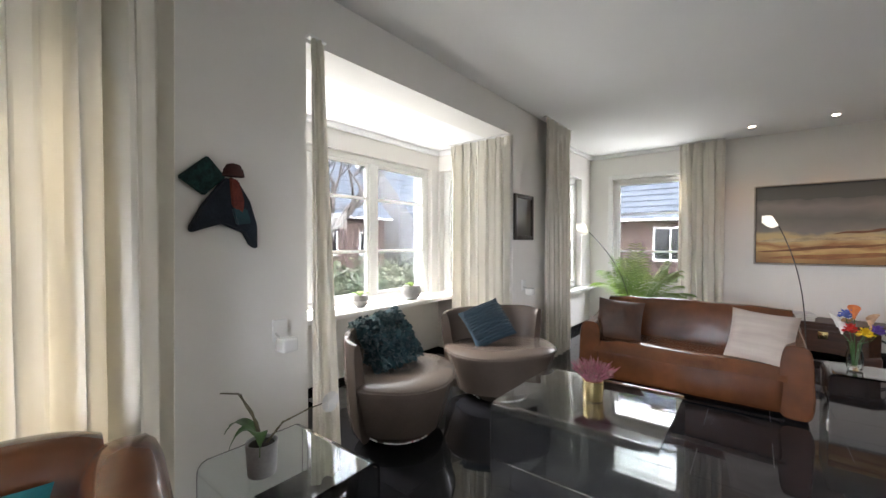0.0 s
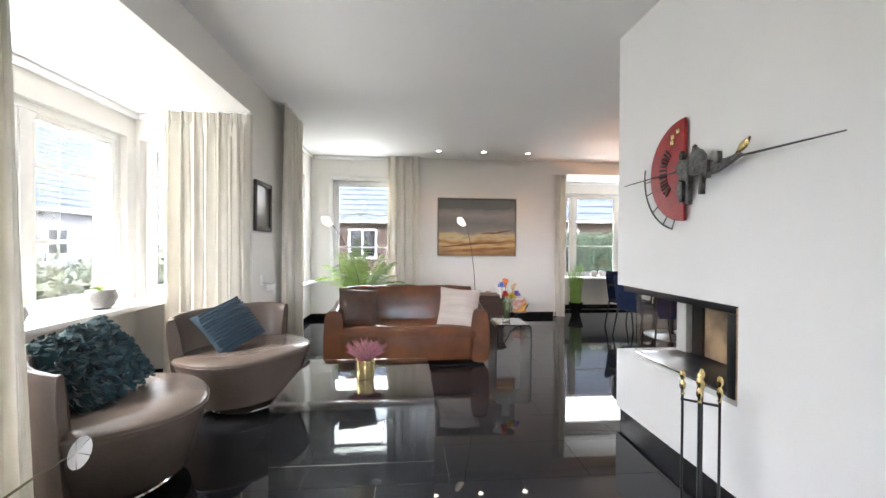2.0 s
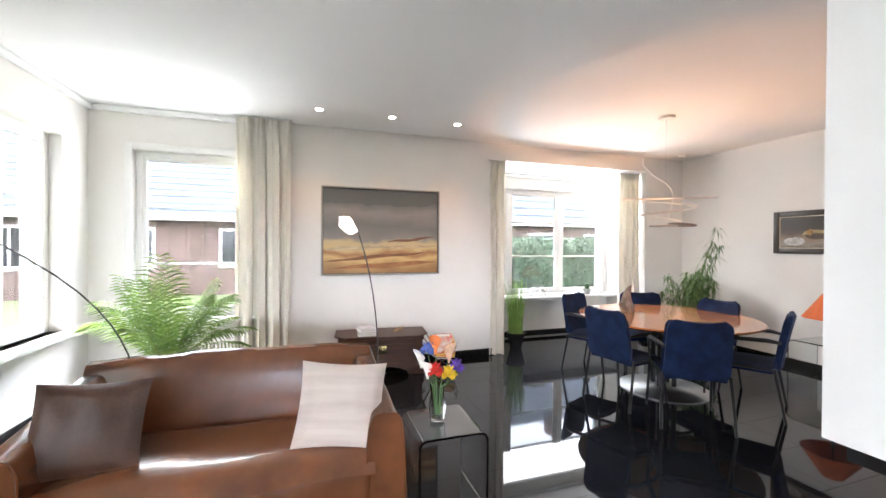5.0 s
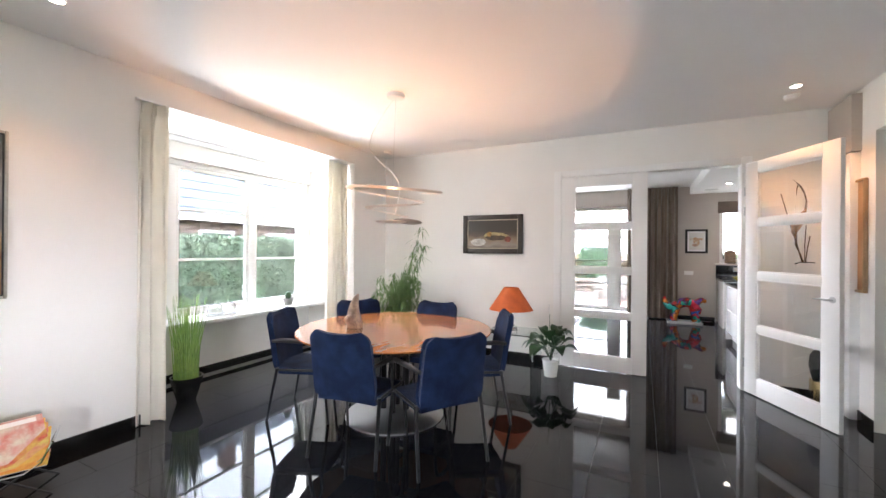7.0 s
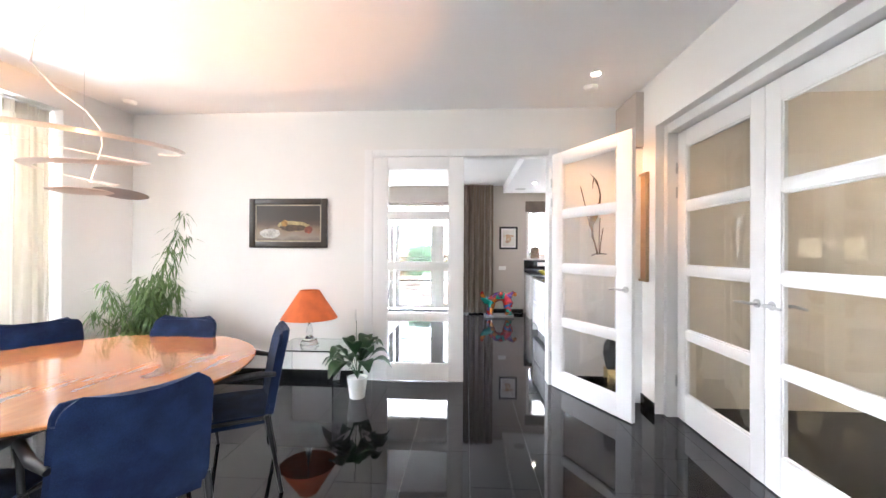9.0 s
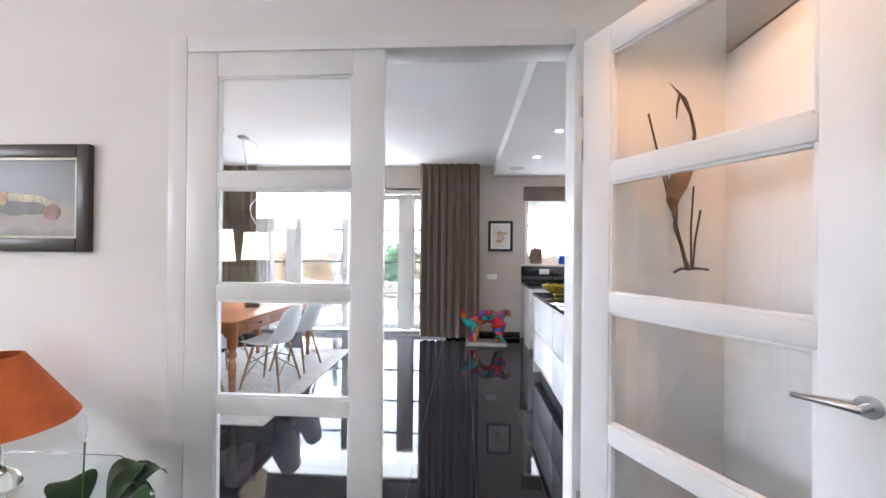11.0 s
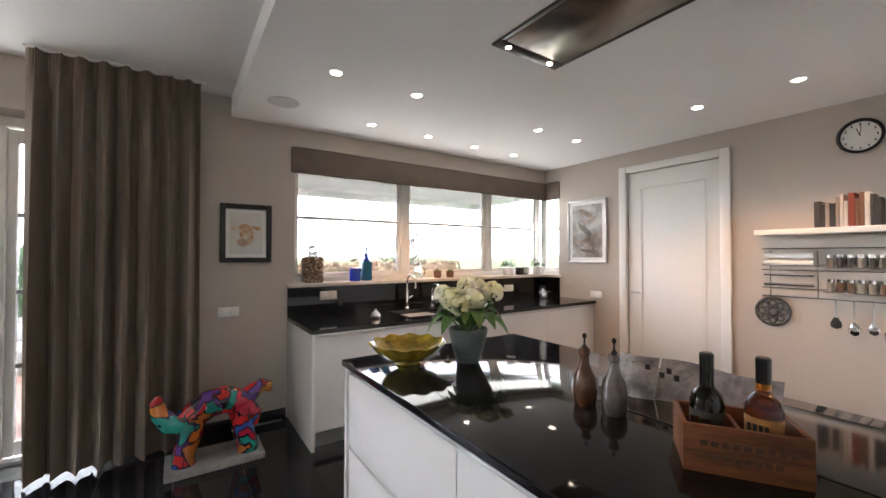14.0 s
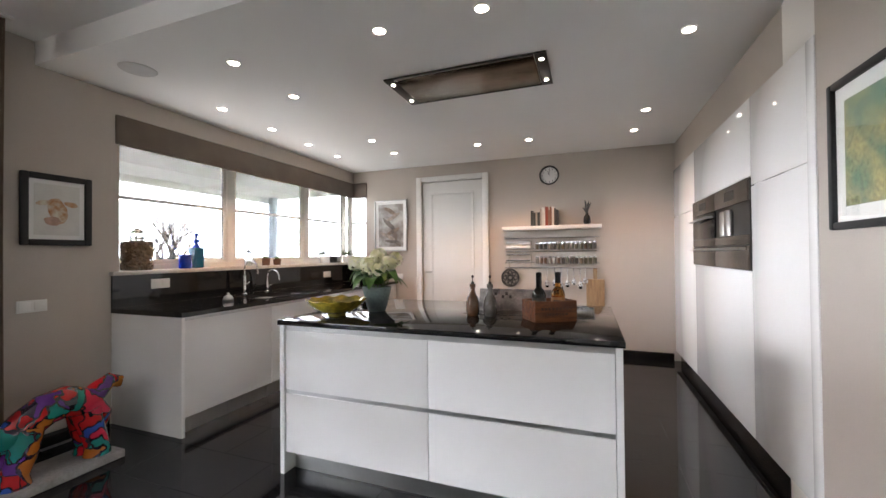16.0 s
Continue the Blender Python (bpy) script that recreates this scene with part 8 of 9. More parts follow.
warp.inputs["Scale"].default_value = 7
shift.blend_type, shift.inputs["Fac"].default_value = "LINEAR_LIGHT", 0.13
l_.new(tcx.outputs["Object"], warp.inputs["Vector"])
l_.new(tcx.outputs["Object"], shift.inputs["Color1"])
l_.new(warp.outputs["Color"], shift.inputs["Color2"])
l_.new(shift.outputs[0], vo.inputs["Vector"])
l_.new(shift.outputs[0], edge.inputs["Vector"])
rp.color_ramp.interpolation = "CONSTANT"
for i, c_ in enumerate(((0.45, 0.012, 0.02), (0.03, 0.08, 0.36), (0.48, 0.02, 0.05), (0.01, 0.22, 0.18), (0.42, 0.015, 0.015), (0.10, 0.03, 0.20), (0.42, 0.13, 0.02), (0.38, 0.01, 0.03))):
    if i > 1:
        rp.color_ramp.elements.new(i / 8)
    rp.color_ramp.elements[i].position, rp.color_ramp.elements[i].color = i / 8, (*c_, 1)
l_.new(vo.outputs["Color"], rp.inputs["Fac"])
lt = n_.new("ShaderNodeMath")
lt.operation = "LESS_THAN"
lt.inputs[1].default_value = 0.05
l_.new(edge.outputs["Distance"], lt.inputs[0])
l_.new(lt.outputs[0], mx.inputs["Fac"])
l_.new(rp.outputs[0], mx.inputs["Color1"])
mx.inputs["Color2"].default_value = (0.02, 0.01, 0.03, 1)
l_.new(mx.outputs[0], n_["Principled BSDF"].inputs["Base Color"])
n_["Principled BSDF"].inputs["Roughness"].default_value = 0.06
n_["Principled BSDF"].inputs["Coat Weight"].default_value = 0.5
bm = bmesh.new()
tube(bm, [(0, 0.335, 0.52), (0, 0.345, 0.48), (0, 0.33, 0.40), (0, 0.28, 0.325), (0, 0.20, 0.315), (0, 0.12, 0.36), (0, 0.04, 0.41), (0, -0.05, 0.425), (0, -0.13, 0.40), (0, -0.20, 0.41), (0, -0.25, 0.455), (0, -0.30, 0.485), (0, -0.345, 0.465), (0, -0.355, 0.43)], [0.014, 0.04, 0.052, 0.066, 0.082, 0.092, 0.096, 0.098, 0.094, 0.072, 0.058, 0.05, 0.044, 0.018], 18)
tube(bm, [(0, -0.10, 0.40), (0, -0.18, 0.34), (0, -0.24, 0.27), (0, -0.25, 0.20)], [0.07, 0.085, 0.07, 0.03], 16)
for y, y1 in ((0.13, 0.19), (-0.15, -0.20)):
    for x in (-0.05, 0.05):
        tube(bm, [(x * 0.6, y, 0.34), (x, (y + y1) / 2, 0.20), (x, y1, 0.11), (x, y1, 0.05)], [0.078, 0.066, 0.062, 0.074], 14)
part("painted_body", bm, PATCH, dg)

# ---- kitchen dining table ----
tb = thing("dining_table", (7.93, 5.42, 0.012), "old waxed pine table with turned legs and drawers", "dining table")
W2, D2 = 0.95, 0.42
part("tabletop", B((-W2, -D2, 0.725), (W2, D2, 0.755), 0.008), OLD_PINE, tb)
part("apron", boxes(((-W2 + 0.07, -D2 + 0.06, 0.60), (W2 - 0.07, -D2 + 0.085, 0.725)), ((-W2 + 0.07, D2 - 0.085, 0.60), (W2 - 0.07, D2 - 0.06, 0.725)), ((-W2 + 0.07, -D2 + 0.085, 0.60), (-W2 + 0.095, D2 - 0.085, 0.725)), ((W2 - 0.095, -D2 + 0.085, 0.60), (W2 - 0.07, D2 - 0.085, 0.725)), bevel=0.003), OLD_PINE, tb)
for x in (-0.45, 0.45):
    dr = part("drawer", B((x - 0.22, -D2 + 0.05, 0.625), (x + 0.22, -D2 + 0.062, 0.705), 0.003), OLD_PINE, tb)
    part("knob", L([(0.004, 0), (0.012, 0.002), (0.008, 0.012), (0.016, 0.022), (0.004, 0.03)], 14), BLACK_METAL, dr).matrix_basis = pose(x, -D2 + 0.05, 0.665, 90, 0, 0)
for sx in (-1, 1):
    for sy in (-1, 1):
        part("leg", L([(0.018, 0), (0.028, 0.02), (0.02, 0.05), (0.024, 0.09), (0.03, 0.20), (0.036, 0.36), (0.026, 0.40), (0.04, 0.43), (0.04, 0.45), (0.028, 0.48), (0.045, 0.52), (0.045, 0.73), (0.004, 0.73)], 18, (sx * (W2 - 0.10), sy * (D2 - 0.08), 0)), OLD_PINE, tb)
rg = thing("rug", (7.9, 5.42, 0), "pale grey patterned woven rug with a border", "rug")
RUG = material("pale_woven_wool", (0.52, 0.49, 0.45), 0.95, vary=0.2, scale=34, bump=0.6, bscale=150, second=(0.34, 0.33, 0.32))
RUG2 = material("rug_border_wool", (0.42, 0.39, 0.36), 0.95, vary=0.3, scale=22, bump=0.6, bscale=150, second=(0.56, 0.53, 0.49))
part("field", B((-1.02, -0.66, 0.0), (1.02, 0.66, 0.010), 0.003), RUG, rg)
part("border", boxes(((-1.20, -0.83, 0), (1.20, -0.66, 0.011)), ((-1.20, 0.66, 0), (1.20, 0.83, 0.011)), ((-1.20, -0.66, 0), (-1.02, 0.66, 0.011)), ((1.02, -0.66, 0), (1.20, 0.66, 0.011)), bevel=0.003), RUG2, rg)
for i in range(4):
    s_ = 0.70 + 0.035 * i
    for y0 in (-s_, s_ - 0.006):
        part("border_line", B((-s_ - 0.36, y0, 0.011), (s_ + 0.36, y0 + 0.006, 0.0125)), RUG, rg, smooth=False)

SHELL = material("white_moulded_plastic", (0.72, 0.72, 0.72), 0.35, vary=0.01)
def shell_chair(m, arms=False):
    c = thing("shell_chair", (0, 0, 0), "white moulded shell chair on splayed wooden legs", "chair", "chairs at the pine table")
    def f(u, v):
        a = u * 2 - 1
        if v < 0.5:
            k = v / 0.5
            y, z = -0.23 + 0.40 * k, 0.455 - 0.03 * math.sin(k * math.pi) + 0.012 * (1 - k)
            hw = 0.20 + 0.035 * math.sin(k * math.pi)
            lift = 0.05 * abs(a) ** 3 * (0.3 + k) + (0.20 * abs(a) ** 4 * math.sin(min(1, k * 1.3) * math.pi / 2) if arms else 0)
        else:
            k = (v - 0.5) / 0.5
            y, z = 0.17 + 0.09 * k + 0.03 * math.sin(k * 2), 0.455 + 0.37 * k ** 1.1
            hw = 0.235 - 0.05 * k ** 2.5
            lift = (0.065 + (0.2 if arms else 0) * (1 - k)) * abs(a) ** 3 * (1 - k)
            y -= 0.075 * abs(a) ** 2.2 * (1 + (1.6 * (1 - k) if arms else 0))
            z -= 0.06 * abs(a) ** 4 * k
        return (a * (hw + (0.05 if arms else 0)), y, z + lift)
    part("seat_shell", sheet(bmesh.new(), f, 20, 28, 0.006), SHELL, c)
    for sx in (-1, 1):
        for sy in (-1, 1):
            part("leg", T([(sx * 0.13, sy * 0.12 - 0.01, 0.41), (sx * 0.21, sy * 0.21 - 0.01, 0.0)], [0.016, 0.011], 10), OAK, c)
        part("wire_brace", T([(sx * 0.165, -0.165, 0.25), (0, 0, 0.34), (sx * 0.165, 0.145, 0.25)], 0.004, 6), BLACK_METAL, c)
        part("wire_brace", T([(sx * 0.15, -0.145, 0.33), (-sx * 0.19, -0.185, 0.12)], 0.004, 6), BLACK_METAL, c)
        part("wire_brace", T([(sx * 0.15, 0.125, 0.33), (-sx * 0.19, 0.165, 0.12)], 0.004, 6), BLACK_METAL, c)
    c.matrix_basis = m
    return c
sc = shell_chair(pose(7.62, 4.98, 0.012, 0, 0, 180 - 4))
for x, y, tn in ((8.22, 4.98, 176), (7.62, 5.92, 2), (8.25, 5.92, -3)):
    copy_thing(sc, pose(x, y, 0.012, 0, 0, tn))
shell_chair(pose(6.98, 5.42, 0.012, 0, 0, 90), True)
gv = thing("glass_pot", (7.80, 5.30, 0.768), "glass pot with a sprouting amaryllis bulb", "plant")
gl = part("glass", L([(0.075, 0), (0.08, 0.004), (0.08, 0.15), (0.075, 0.15), (0.074, 0.01), (0.004, 0.008)], 30, cap=False), TABLE_GLASS, gv)
gl.visible_shadow = False
part("soil", L([(0.004, 0.012), (0.072, 0.012), (0.072, 0.075), (0.004, 0.085)], 24), SOIL, gv)
for an, ln in ((0.3, 0.30), (2.4, 0.36), (4.0, 0.24), (5.2, 0.18)):
    part("leaf", sheet(bmesh.new(), lambda a_, b_, an=an, ln=ln: (0.16 * b_ ** 2 * math.cos(an) + (a_ - 0.5) * 0.035 * (1 - b_ ** 3) * math.sin(an), 0.16 * b_ ** 2 * math.sin(an) - (a_ - 0.5) * 0.035 * (1 - b_ ** 3) * math.cos(an), 0.08 + ln * b_), 3, 10, 0.003), LEAF_LIGHT, gv)
SHADE = material("lit_white_lampshade", (0.78, 0.72, 0.60), 0.8, emit=(1.0, 0.80, 0.52), power=0.04)
for x in (7.52, 8.22):
    kl = thing("pendant_lamp", (x, 5.50, 0), "white cone hanging lamp on a curly white cable", "pendant lamp", "lamps over the pine table")
    part("shade", L([(0.155, 1.28), (0.125, 1.60), (0.12, 1.60), (0.15, 1.28)], 40, cap=False), SHADE, kl)
    part("diffuser", L([(0.004, 1.30), (0.148, 1.30), (0.148, 1.305), (0.004, 1.305)], 32), SHADE, kl)
    part("cable", T([(0, 0, 1.60), (0.03, 0.0, 1.68), (-0.07, 0.02, 1.80), (-0.10, 0.02, 1.90), (0.06, 0.02, 2.02), (0.16, 0.05, 2.10), (0.12, 0.08, 2.22), (0.0, 0.10, 2.32), (0.03, 0.14, 2.40), (0.15, 0.25, 2.70), (0.15, 0.26, KCEIL - 0.02)], 0.006, 8), WHITE_PAINT, kl)
    part("ceiling_cap", B((0.10, 0.22, KCEIL - 0.04), (0.22, 0.30, KCEIL - 0.001), 0.004), STEEL, kl)
    part("cable_hook", T([(0.20, 0.25, KCEIL - 0.01), (0.32, 0.22, KCEIL - 0.04), (0.36, 0.20, KCEIL - 0.03), (0.44, 0.24, KCEIL - 0.05), (0.44, 0.24, KCEIL - 0.09)], 0.004, 6), STEEL, kl)
dt = thing("alarm_sensor", (10.05, KN - 0.001, 2.45), "small white alarm sensor in the corner", "sensor")
part("case", B((-0.03, -0.05, -0.05), (0.03, 0, 0.05), 0.01), WHITE_PAINT, dt)
for x, hgt in ((7.95, 0.12), (8.30, 0.20), (8.45, 0.08)):
    o_ = thing("sill_ornament", (x, KN - 0.02, 0.742), "small dark ornament on the kitchen sill", "ornament", "sill ornaments")
    part("figure", L([(0.03, 0), (0.04, hgt * 0.3), (0.015, hgt * 0.6), (0.022, hgt * 0.85), (0.004, hgt)], 14), IRON, o_)

# ---- outside ----
GRASS = material("winter_lawn", (0.085, 0.12, 0.04), 0.95, vary=0.25, scale=1.2, bump=0.5, bscale=40, second=(0.10, 0.11, 0.05))
PAVING = material("grey_paving", (0.30, 0.28, 0.27), 0.85, vary=0.12, scale=2.5, bump=0.2)
PALE_BOUNCE = material("pale_bounce_surface", (0.50, 0.48, 0.45), 0.85, vary=0.1, scale=2.5, bump=0.2)
BRICK = material("brown_brickwork", (0.14, 0.09, 0.075), 0.85, vary=0.2, scale=5, bump=0.3, bscale=70)
ROOF = material("blue_grey_roof_tile", (0.09, 0.105, 0.13), 0.7, vary=0.15, scale=4)
HEDGE = material("hedge_leaf", (0.06, 0.10, 0.055), 0.5, vary=0.25, scale=5, second=(0.12, 0.16, 0.10))
BARK = material("grey_bark", (0.13, 0.105, 0.09), 0.9, vary=0.2, scale=6, bump=0.4)
WICKER = material("grey_wicker", (0.36, 0.34, 0.32), 0.8, vary=0.2, scale=30, bump=0.6, bscale=90)
PALE_CUSHION = material("pale_outdoor_cushion", (0.62, 0.62, 0.60), 0.9, vary=0.05, bump=0.2)
slab("ground", (-400, -400, -0.5), (400, 400, -0.21), GRASS, "winter lawn round the house", "ground")
slab("road", (-16, -60, -0.21), (-11, 60, -0.19), PAVING, "grey brick-paved street", "road")
# Two unseen pale slabs, added to bounce daylight up onto the bay ceilings.
slab("bounce_slab_west", (-5.1, -3.0, -0.21), (-3.45, 9.0, -0.17), PALE_BOUNCE, "unseen pale slab added to bounce daylight into the bay", "paving")
slab("bounce_slab_north", (-3.4, 8.35, -0.21), (10.0, 10.5, -0.17), PALE_BOUNCE, "unseen pale slab added to bounce daylight into the dining bay", "paving")
slab("pavement", (10.9, -6, -0.21), (17.0, 10, -0.06), PAVING, "pale grey stone terrace paving", "terrace")
tagged(part("pavement_deck", boxes(*[((11.0 + 0.0, 2.3 + i * 0.145, -0.06), (13.6, 2.3 + i * 0.145 + 0.137, -0.035)) for i in range(18)], bevel=0.003), material("reddish_decking", (0.30, 0.17, 0.13), 0.7, vary=0.15, scale=4, stretch=(1, 8, 8))), "weathered reddish terrace decking boards", "terrace", kind="structure")


def leaf_mass(name, a, b, n, label, seed, mat, size=0.05, top=0.06, parent=None):
    """A clipped mass of many small leaves over a dark core."""
    h = parent or thing(name, ((a[0] + b[0]) / 2, (a[1] + b[1]) / 2, a[2]), label, "hedge")
    w, d, z = (b[0] - a[0]) / 2, (b[1] - a[1]) / 2, b[2] - a[2]
    part("core", B((-w + 0.06, -d + 0.06, 0), (w - 0.06, d - 0.06, z - 0.06), 0.05), mat, h)
    rnd = np.random.default_rng(seed)
    pts, faces = [], []
    area = [2 * w * z, 2 * d * z, 4 * w * d]
    for i in range(n):
        f = rnd.random() * (2 * area[0] + 2 * area[1] + area[2])
        u, v = rnd.uniform(-1, 1), rnd.uniform(0, 1)
        if f < 2 * area[0]:
            c = Vector((u * w, d * (1 if rnd.random() < 0.5 else -1), v * z))
        elif f < 2 * (area[0] + area[1]):
            c = Vector((w * (1 if rnd.random() < 0.5 else -1), u * d, v * z))
        else:
            c = Vector((u * w, rnd.uniform(-1, 1) * d, z))
        c += Vector(rnd.normal(0, top * 0.5, 3))
        t1 = Vector(rnd.normal(0, 1, 3)).normalized()
        t2 = t1.cross(Vector(rnd.normal(0, 1, 3))).normalized()
        s = size * rnd.uniform(0.6, 1.3)
        k = len(pts)
        pts += [tuple(c - t1 * s), tuple(c + t2 * s * 0.5), tuple(c + t1 * s), tuple(c - t2 * s * 0.5)]
        faces.append((k, k + 1, k + 2, k + 3))
    me = bpy.data.meshes.new("foliage")
    me.from_pydata(pts, [], faces)
    me.materials.append(mat)
    ob = new("foliage", me)
    ob.parent = h
    return tagged(ob, kind="stuff")


leaf_mass("hedge", (-1.0, 10.6, -0.21), (9.5, 11.3, 1.62), 42000, "clipped evergreen hedge along the garden", 41, HEDGE, 0.042)
leaf_mass("hedge", (-6.2, -1.0, -0.21), (-5.2, 9.0, 0.75), 8000, "low mixed shrubs before the bay window", 42, material("shrub_leaf", (0.10, 0.14, 0.08), 0.6, vary=0.3, scale=3, second=(0.20, 0.19, 0.13)), 0.08, 0.3)
leaf_mass("hedge", (18.5, -6.0, -0.21), (19.2, 12.0, 1.15), 9000, "russet beech hedge in winter leaf across the garden", 43, material("russet_beech_leaf", (0.24, 0.14, 0.09), 0.7, vary=0.25, scale=4, second=(0.17, 0.14, 0.08)), 0.09, 0.12)
tp = thing("topiary", (16.6, 5.1, -0.21), "clipped round-topped evergreen shrub in the garden", "shrub")
leaf_mass("topiary", (-0.45, -0.45, 0), (0.45, 0.45, 1.75), 1800, "", 44, material("clipped_evergreen", (0.05, 0.12, 0.045), 0.6, vary=0.25), 0.06, 0.08, tp)
tp = thing("topiary", (17.2, 1.0, -0.21), "clipped round-topped evergreen shrub in the garden", "shrub")
leaf_mass("topiary", (-0.4, -0.4, 0), (0.4, 0.4, 1.55), 1500, "", 45, HEDGE, 0.06, 0.08, tp)

# dry stone garden wall
gw = thing("stone_wall", (15.6, 5.0, -0.21), "low rough stone garden wall", "garden wall")
rnd = random.Random(17)
STONE = material("rough_field_stone", (0.26, 0.20, 0.16), 0.9, vary=0.2, scale=6, bump=0.5, rand=0.25)
for r_ in range(4):
    y = -4.0
    while y < 4.0:
        ln = rnd.uniform(0.22, 0.5)
        so = part("stone", B((-0.16, y, r_ * 0.16 + 0.006), (0.16 + rnd.uniform(-0.04, 0.04), y + ln - 0.015, r_ * 0.16 + 0.155), 0.03, 1), STONE, gw)
        y += ln


def bare_tree(place, h, seed, label, depth=5):
    t = thing("bare_tree", place, label, "tree")
    rnd = random.Random(seed)
    trunk, twigs = bmesh.new(), bmesh.new()
    def grow(p, d, ln, r, lev):
        pts, q = [p], p
        for i in range(3):
            d = (d + Vector((rnd.gauss(0, 0.12), rnd.gauss(0, 0.12), rnd.gauss(0.03, 0.08)))).normalized()
            q = q + d * ln / 3
            pts.append(q)
        tube(trunk if lev < 2 else twigs, pts, [r, r * 0.9, r * 0.8, r * 0.65], 6 if lev < 3 else 3)
        if lev < depth:
            for k in range(3 if lev else 5):
                sp = Vector((rnd.gauss(0, 1), rnd.gauss(0, 1), rnd.gauss(0.35, 0.5))).normalized()
                grow(pts[rnd.choice((2, 3, 3))], (d * 0.75 + sp * 0.75).normalized(), ln * rnd.uniform(0.6, 0.8), r * 0.55, lev + 1)
    grow(Vector((0, 0, 0)), Vector((0, 0, 1)), h * 0.28, h * 0.022, 0)
    part("trunk", trunk, BARK, t)
    tagged(part("twigs", twigs, BARK, t), kind="stuff")
bare_tree((-9.5, 6.5, -0.21), 7.0, 3, "leafless winter street tree beside the road", 5)
bare_tree((15.2, -1.6, -0.21), 3.6, 5, "small leafless winter tree in the garden", 5)
bare_tree((17.6, 7.2, -0.21), 4.5, 8, "leafless winter tree beyond the terrace", 5)


def house(place, w, d, eave, ridge, turn, label, brick=BRICK, roof=ROOF):
    """A house with a tiled gable roof; its long side faces local -y."""
    h = thing("house", place, label, "house", turn=turn)
    bm = bmesh.new()
    box(bm, (-w / 2, -d / 2, 0), (w / 2, d / 2, eave))
    v = [bm.verts.new(c) for c in ((-w / 2, -d / 2, eave), (-w / 2, d / 2, eave), (-w / 2, 0, ridge - 0.1), (w / 2, -d / 2, eave), (w / 2, d / 2, eave), (w / 2, 0, ridge - 0.1))]
    bm.faces.new((v[0], v[1], v[2])), bm.faces.new((v[3], v[5], v[4]))
    part("wall", bm, brick, h, smooth=False)
    for s in (-1, 1):
        n = Vector((0, d / 2 + 0.35, -(ridge - eave + 0.3))).normalized()
        bm = bmesh.new()
        rows = 16
        for i in range(rows):
            a, b = i / rows, (i + 1) / rows
            y0, z0 = s * (d / 2 + 0.35) * (1 - a), eave - 0.2 + (ridge - eave + 0.2) * a
            y1, z1 = s * (d / 2 + 0.35) * (1 - b) - s * 0.02, eave - 0.2 + (ridge - eave + 0.2) * b + 0.02
            q = [bm.verts.new(c) for c in ((-w / 2 - 0.3, y0, z0 + 0.05), (w / 2 + 0.3, y0, z0 + 0.05), (w / 2 + 0.3, y1, z1), (-w / 2 - 0.3, y1, z1), (-w / 2 - 0.3, y0, z0), (w / 2 + 0.3, y0, z0))]
            bm.faces.new(q[:4]), bm.faces.new((q[0], q[4], q[5], q[1]))
        part("roof", bm, roof, h, smooth=False)
        part("gutter", B((-w / 2 - 0.3, s * (d / 2 + 0.35) - 0.06, eave - 0.28), (w / 2 + 0.3, s * (d / 2 + 0.35) + 0.06, eave - 0.18), 0.02), WHITE_PAINT, h)
    n = int(w // 2.4)
    for lev in range(2 if eave > 4 else 1):
        for i in range(n):
            x = -w / 2 + (i + 0.5) * w / n
            wn_ = part("window", boxes(((x - 0.6, -d / 2 - 0.05, 0.9 + lev * 2.7), (x - 0.52, -d / 2 + 0.02, 2.2 + lev * 2.7)), ((x + 0.52, -d / 2 - 0.05, 0.9 + lev * 2.7), (x + 0.6, -d / 2 + 0.02, 2.2 + lev * 2.7)), ((x - 0.52, -d / 2 - 0.05, 2.12 + lev * 2.7), (x + 0.52, -d / 2 + 0.02, 2.2 + lev * 2.7)), ((x - 0.52, -d / 2 - 0.05, 0.9 + lev * 2.7), (x + 0.52, -d / 2 + 0.02, 0.98 + lev * 2.7)), ((x - 0.03, -d / 2 - 0.04, 0.98 + lev * 2.7), (x + 0.03, -d / 2 + 0.01, 2.12 + lev * 2.7))), WHITE_PAINT, h, smooth=False)
            part("pane", B((x - 0.52, -d / 2 - 0.012, 0.98 + lev * 2.7), (x + 0.52, -d / 2 - 0.004, 2.12 + lev * 2.7)), CERAMIC_BLACK, wn_, smooth=False)
    part("chimney", B((w * 0.2, -0.3, ridge - 0.6), (w * 0.2 + 0.5, 0.3, ridge + 0.7), 0.02), brick, h)
    return h
house((8.6, 19.5, -0.21), 13.0, 7.0, 2.75, 7.6, 0, "brick neighbour house with a blue-grey tiled roof")
house((-5.5, 20.5, -0.21), 9.0, 7.0, 2.7, 6.4, 0, "low neighbour house with a tiled roof")
PALE = material("pale_grey_brick", (0.34, 0.33, 0.34), 0.85, vary=0.15, scale=4)
house((-23.0, 1.0, -0.21), 9.0, 8.0, 3.2, 8.0, 90, "grey gabled house across the street", PALE)
house((-21.5, 12.5, -0.21), 8.0, 8.0, 3.2, 7.6, 90, "gabled house across the street", BRICK)
house((-21.0, 23.0, -0.21), 9.0, 8.0, 3.2, 8.0, 90, "gabled house farther along the street", PALE)
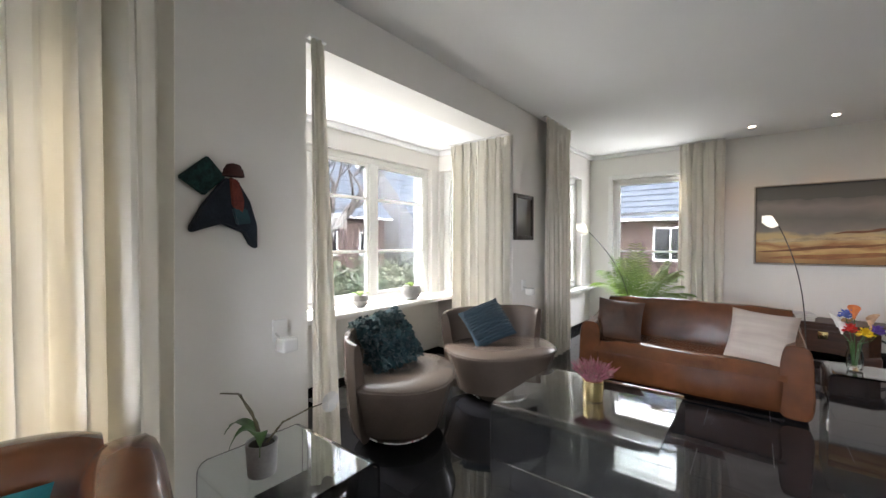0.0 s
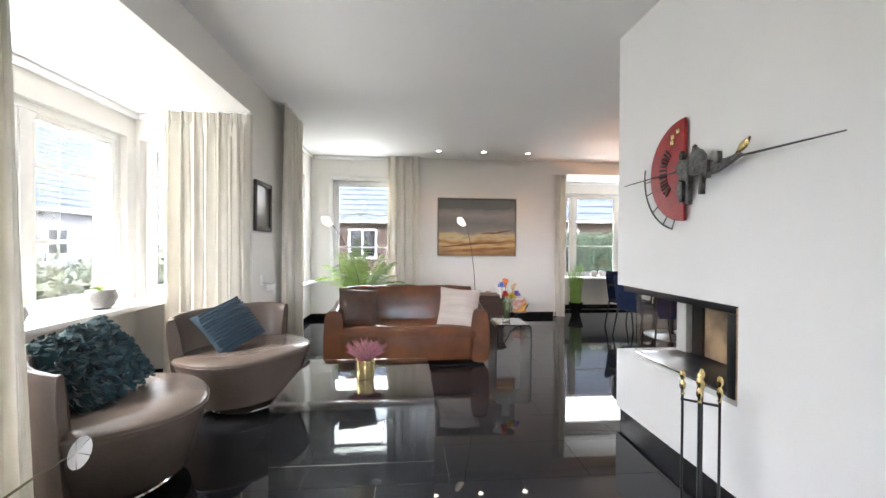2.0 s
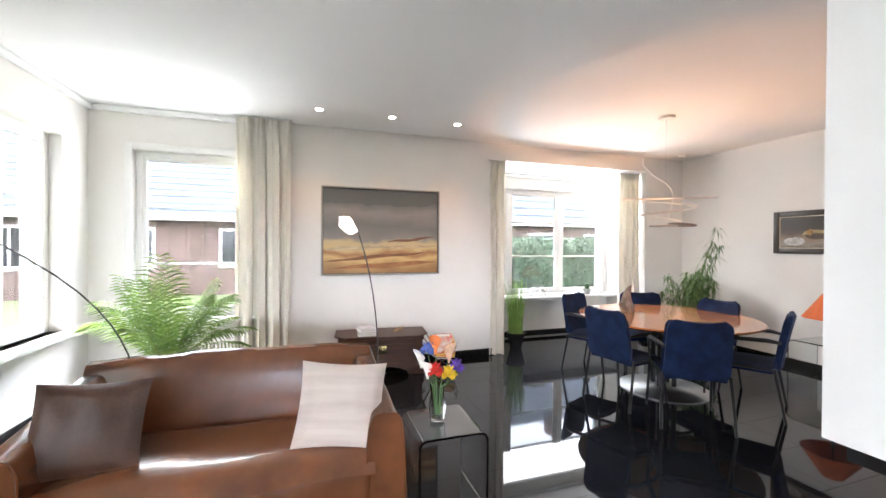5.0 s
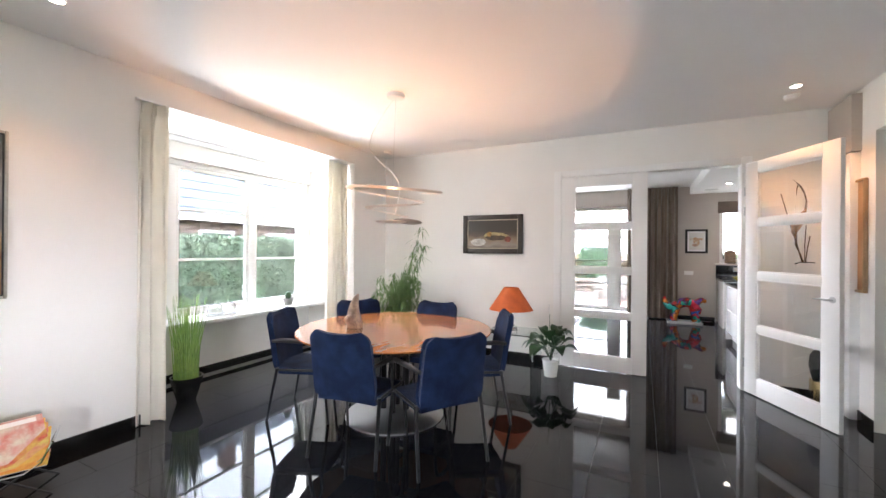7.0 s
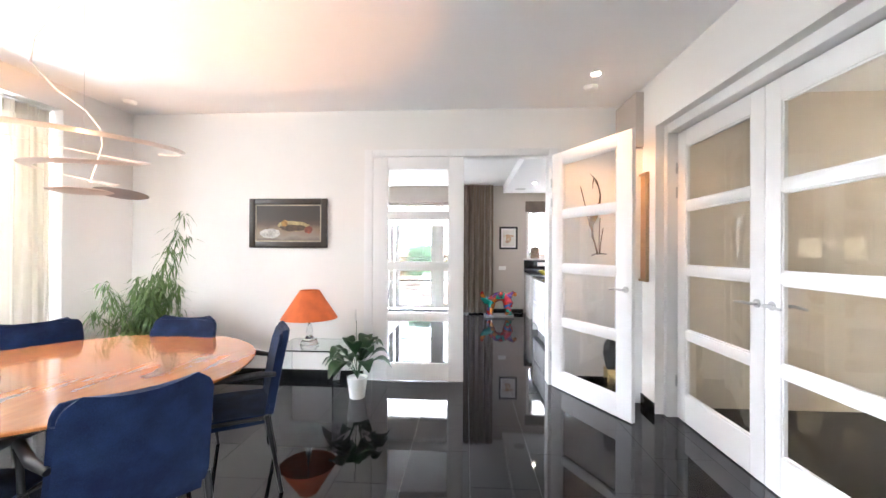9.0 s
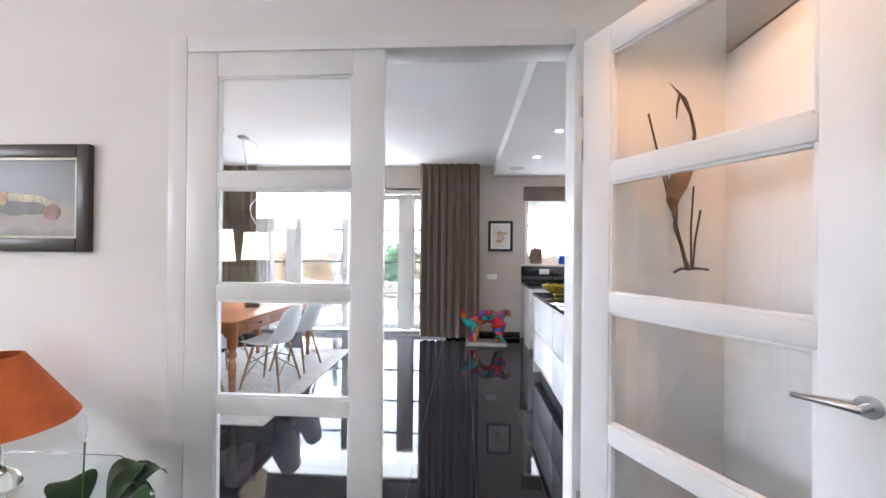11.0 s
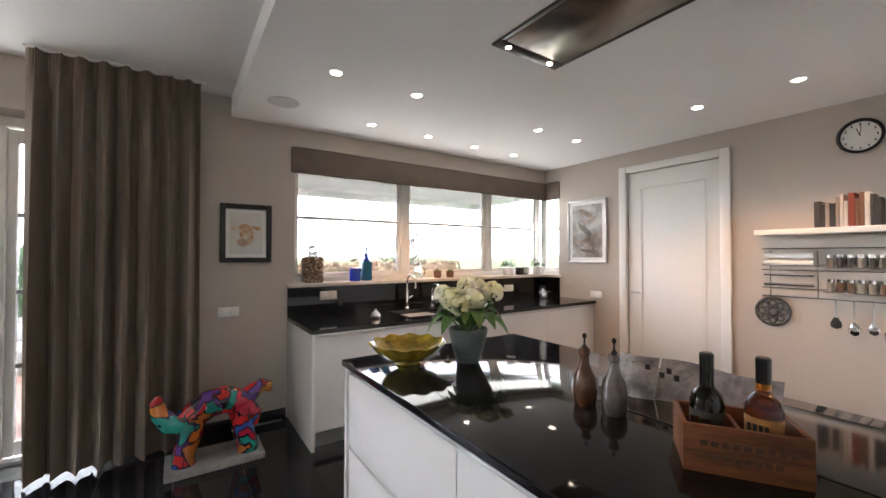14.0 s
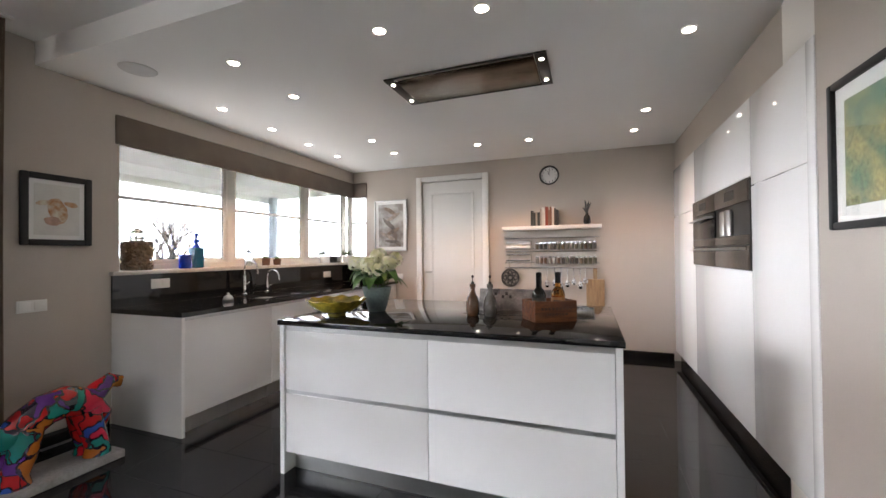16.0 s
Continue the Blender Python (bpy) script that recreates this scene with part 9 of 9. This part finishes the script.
# porch over the kitchen terrace
po = thing("porch_roof", (0, 0, 0), "white timber porch roof on a pale blue-grey post", "porch")
part("porch_ceiling", B((10.75, -3.2, 2.62), (13.4, 2.4, 2.74)), material("porch_board", (0.62, 0.62, 0.60), 0.7, vary=0.05), po, smooth=False)
part("fascia", boxes(((13.4, -3.2, 2.50), (13.46, 2.4, 2.78)), ((10.75, 2.4, 2.50), (13.46, 2.46, 2.78)), bevel=0.005), WHITE_PAINT, po)
for y in (2.2, -2.9):
    part("post", B((13.2, y - 0.07, -0.06), (13.34, y + 0.07, 2.62), 0.01), material("blue_grey_post", (0.25, 0.29, 0.34), 0.6, vary=0.08), po)
part("fence_post", B((14.6, 6.6, -0.21), (14.74, 6.74, 2.5), 0.01), material("weathered_post", (0.22, 0.22, 0.23), 0.8, vary=0.2), po)

def lounge(place, w, d, turn, label):
    s = thing("garden_sofa", place, label, "garden sofa", "terrace furniture", turn)
    part("base", B((-w / 2, -d / 2, 0.0), (w / 2, d / 2, 0.30), 0.02), WICKER, s)
    part("back", B((-w / 2, d / 2 - 0.16, 0.30), (w / 2, d / 2, 0.66), 0.02), WICKER, s)
    for sx in (-1, 1):
        part("armrest", B((sx * w / 2 - (0.16 if sx > 0 else 0), -d / 2, 0.30), (sx * w / 2 + (0.16 if sx < 0 else 0), d / 2 - 0.16, 0.58), 0.02), WICKER, s)
    part("seat_cushion", B((-w / 2 + 0.17, -d / 2, 0.30), (w / 2 - 0.17, d / 2 - 0.17, 0.44), 0.04, 3), PALE_CUSHION, s)
    return s
lounge((13.2, 6.9, -0.06), 1.9, 0.9, 0, "grey wicker garden sofa with pale cushions on the terrace")
lounge((13.8, 4.25, -0.06), 1.0, 0.9, -90, "grey wicker garden armchair with pale cushions on the terrace")
gt = thing("garden_table", (13.2, 5.7, -0.06), "low grey wicker garden table", "garden table")
part("tabletop", B((-0.40, -0.35, 0.30), (0.40, 0.35, 0.33), 0.005), PALE_CUSHION, gt)
part("base", B((-0.37, -0.32, 0.0), (0.37, 0.32, 0.30), 0.02), WICKER, gt)
fb = thing("flower_bowl", (13.1, 5.7, 0.271), "bowl of pink flowers on the garden table", "plant")
part("bowl", L([(0.07, 0), (0.12, 0.08), (0.11, 0.08), (0.004, 0.07)], 20), CERAMIC_GREY, fb)
bm, rnd = bmesh.new(), random.Random(19)
for i in range(120):
    c_ = Vector((rnd.gauss(0, 0.06), rnd.gauss(0, 0.06), rnd.uniform(0.07, 0.15)))
    t1, t2 = Vector((rnd.gauss(0, 1), rnd.gauss(0, 1), rnd.gauss(0, 1))).normalized() * 0.02, Vector((rnd.gauss(0, 1), rnd.gauss(0, 1), rnd.gauss(0, 1))).normalized() * 0.015
    bm.faces.new([bm.verts.new(q) for q in (c_ - t1, c_ + t2, c_ + t1, c_ - t2)])
tagged(part("flowers", bm, PINK, fb, smooth=False), kind="stuff")

# ---- floor tiles ----
TX, TY = 0.80, 0.40
tile_bm = bmesh.new()
box(tile_bm, (0.0012, 0.0012, -0.006), (TX - 0.0012, TY - 0.0012, 0.0))
tile_me = bpy.data.meshes.new("tile")
tile_bm.to_mesh(tile_me)
tile_bm.free()
tile_me.materials.append(BLACK_STONE)
rest = bmesh.new()
for j in range(-14, 14):
    y = 2.93 + j * TY
    for i in range(-11, 9):
        x = 4.47 + i * TX + (0.4 if j % 2 else 0)
        if y < -2.9 or y + TY > 8.1 or x < -3.45 or x + TX > 10.75 or (y > 7.3 and not 1.8 < x < 4.6):
            continue
        if 0.1 < y < 6.5 and -2.6 < x < 9.7:
            t = new("tile", tile_me)
            t.location = (x, y, 0)
            t.parent = sub
        else:
            box(rest, (x + 0.0012, y + 0.0012, -0.006), (x + TX - 0.0012, y + TY - 0.0012, 0.0))
tagged(part("outer_tiles", rest, BLACK_STONE, sub, smooth=False), kind="stuff")
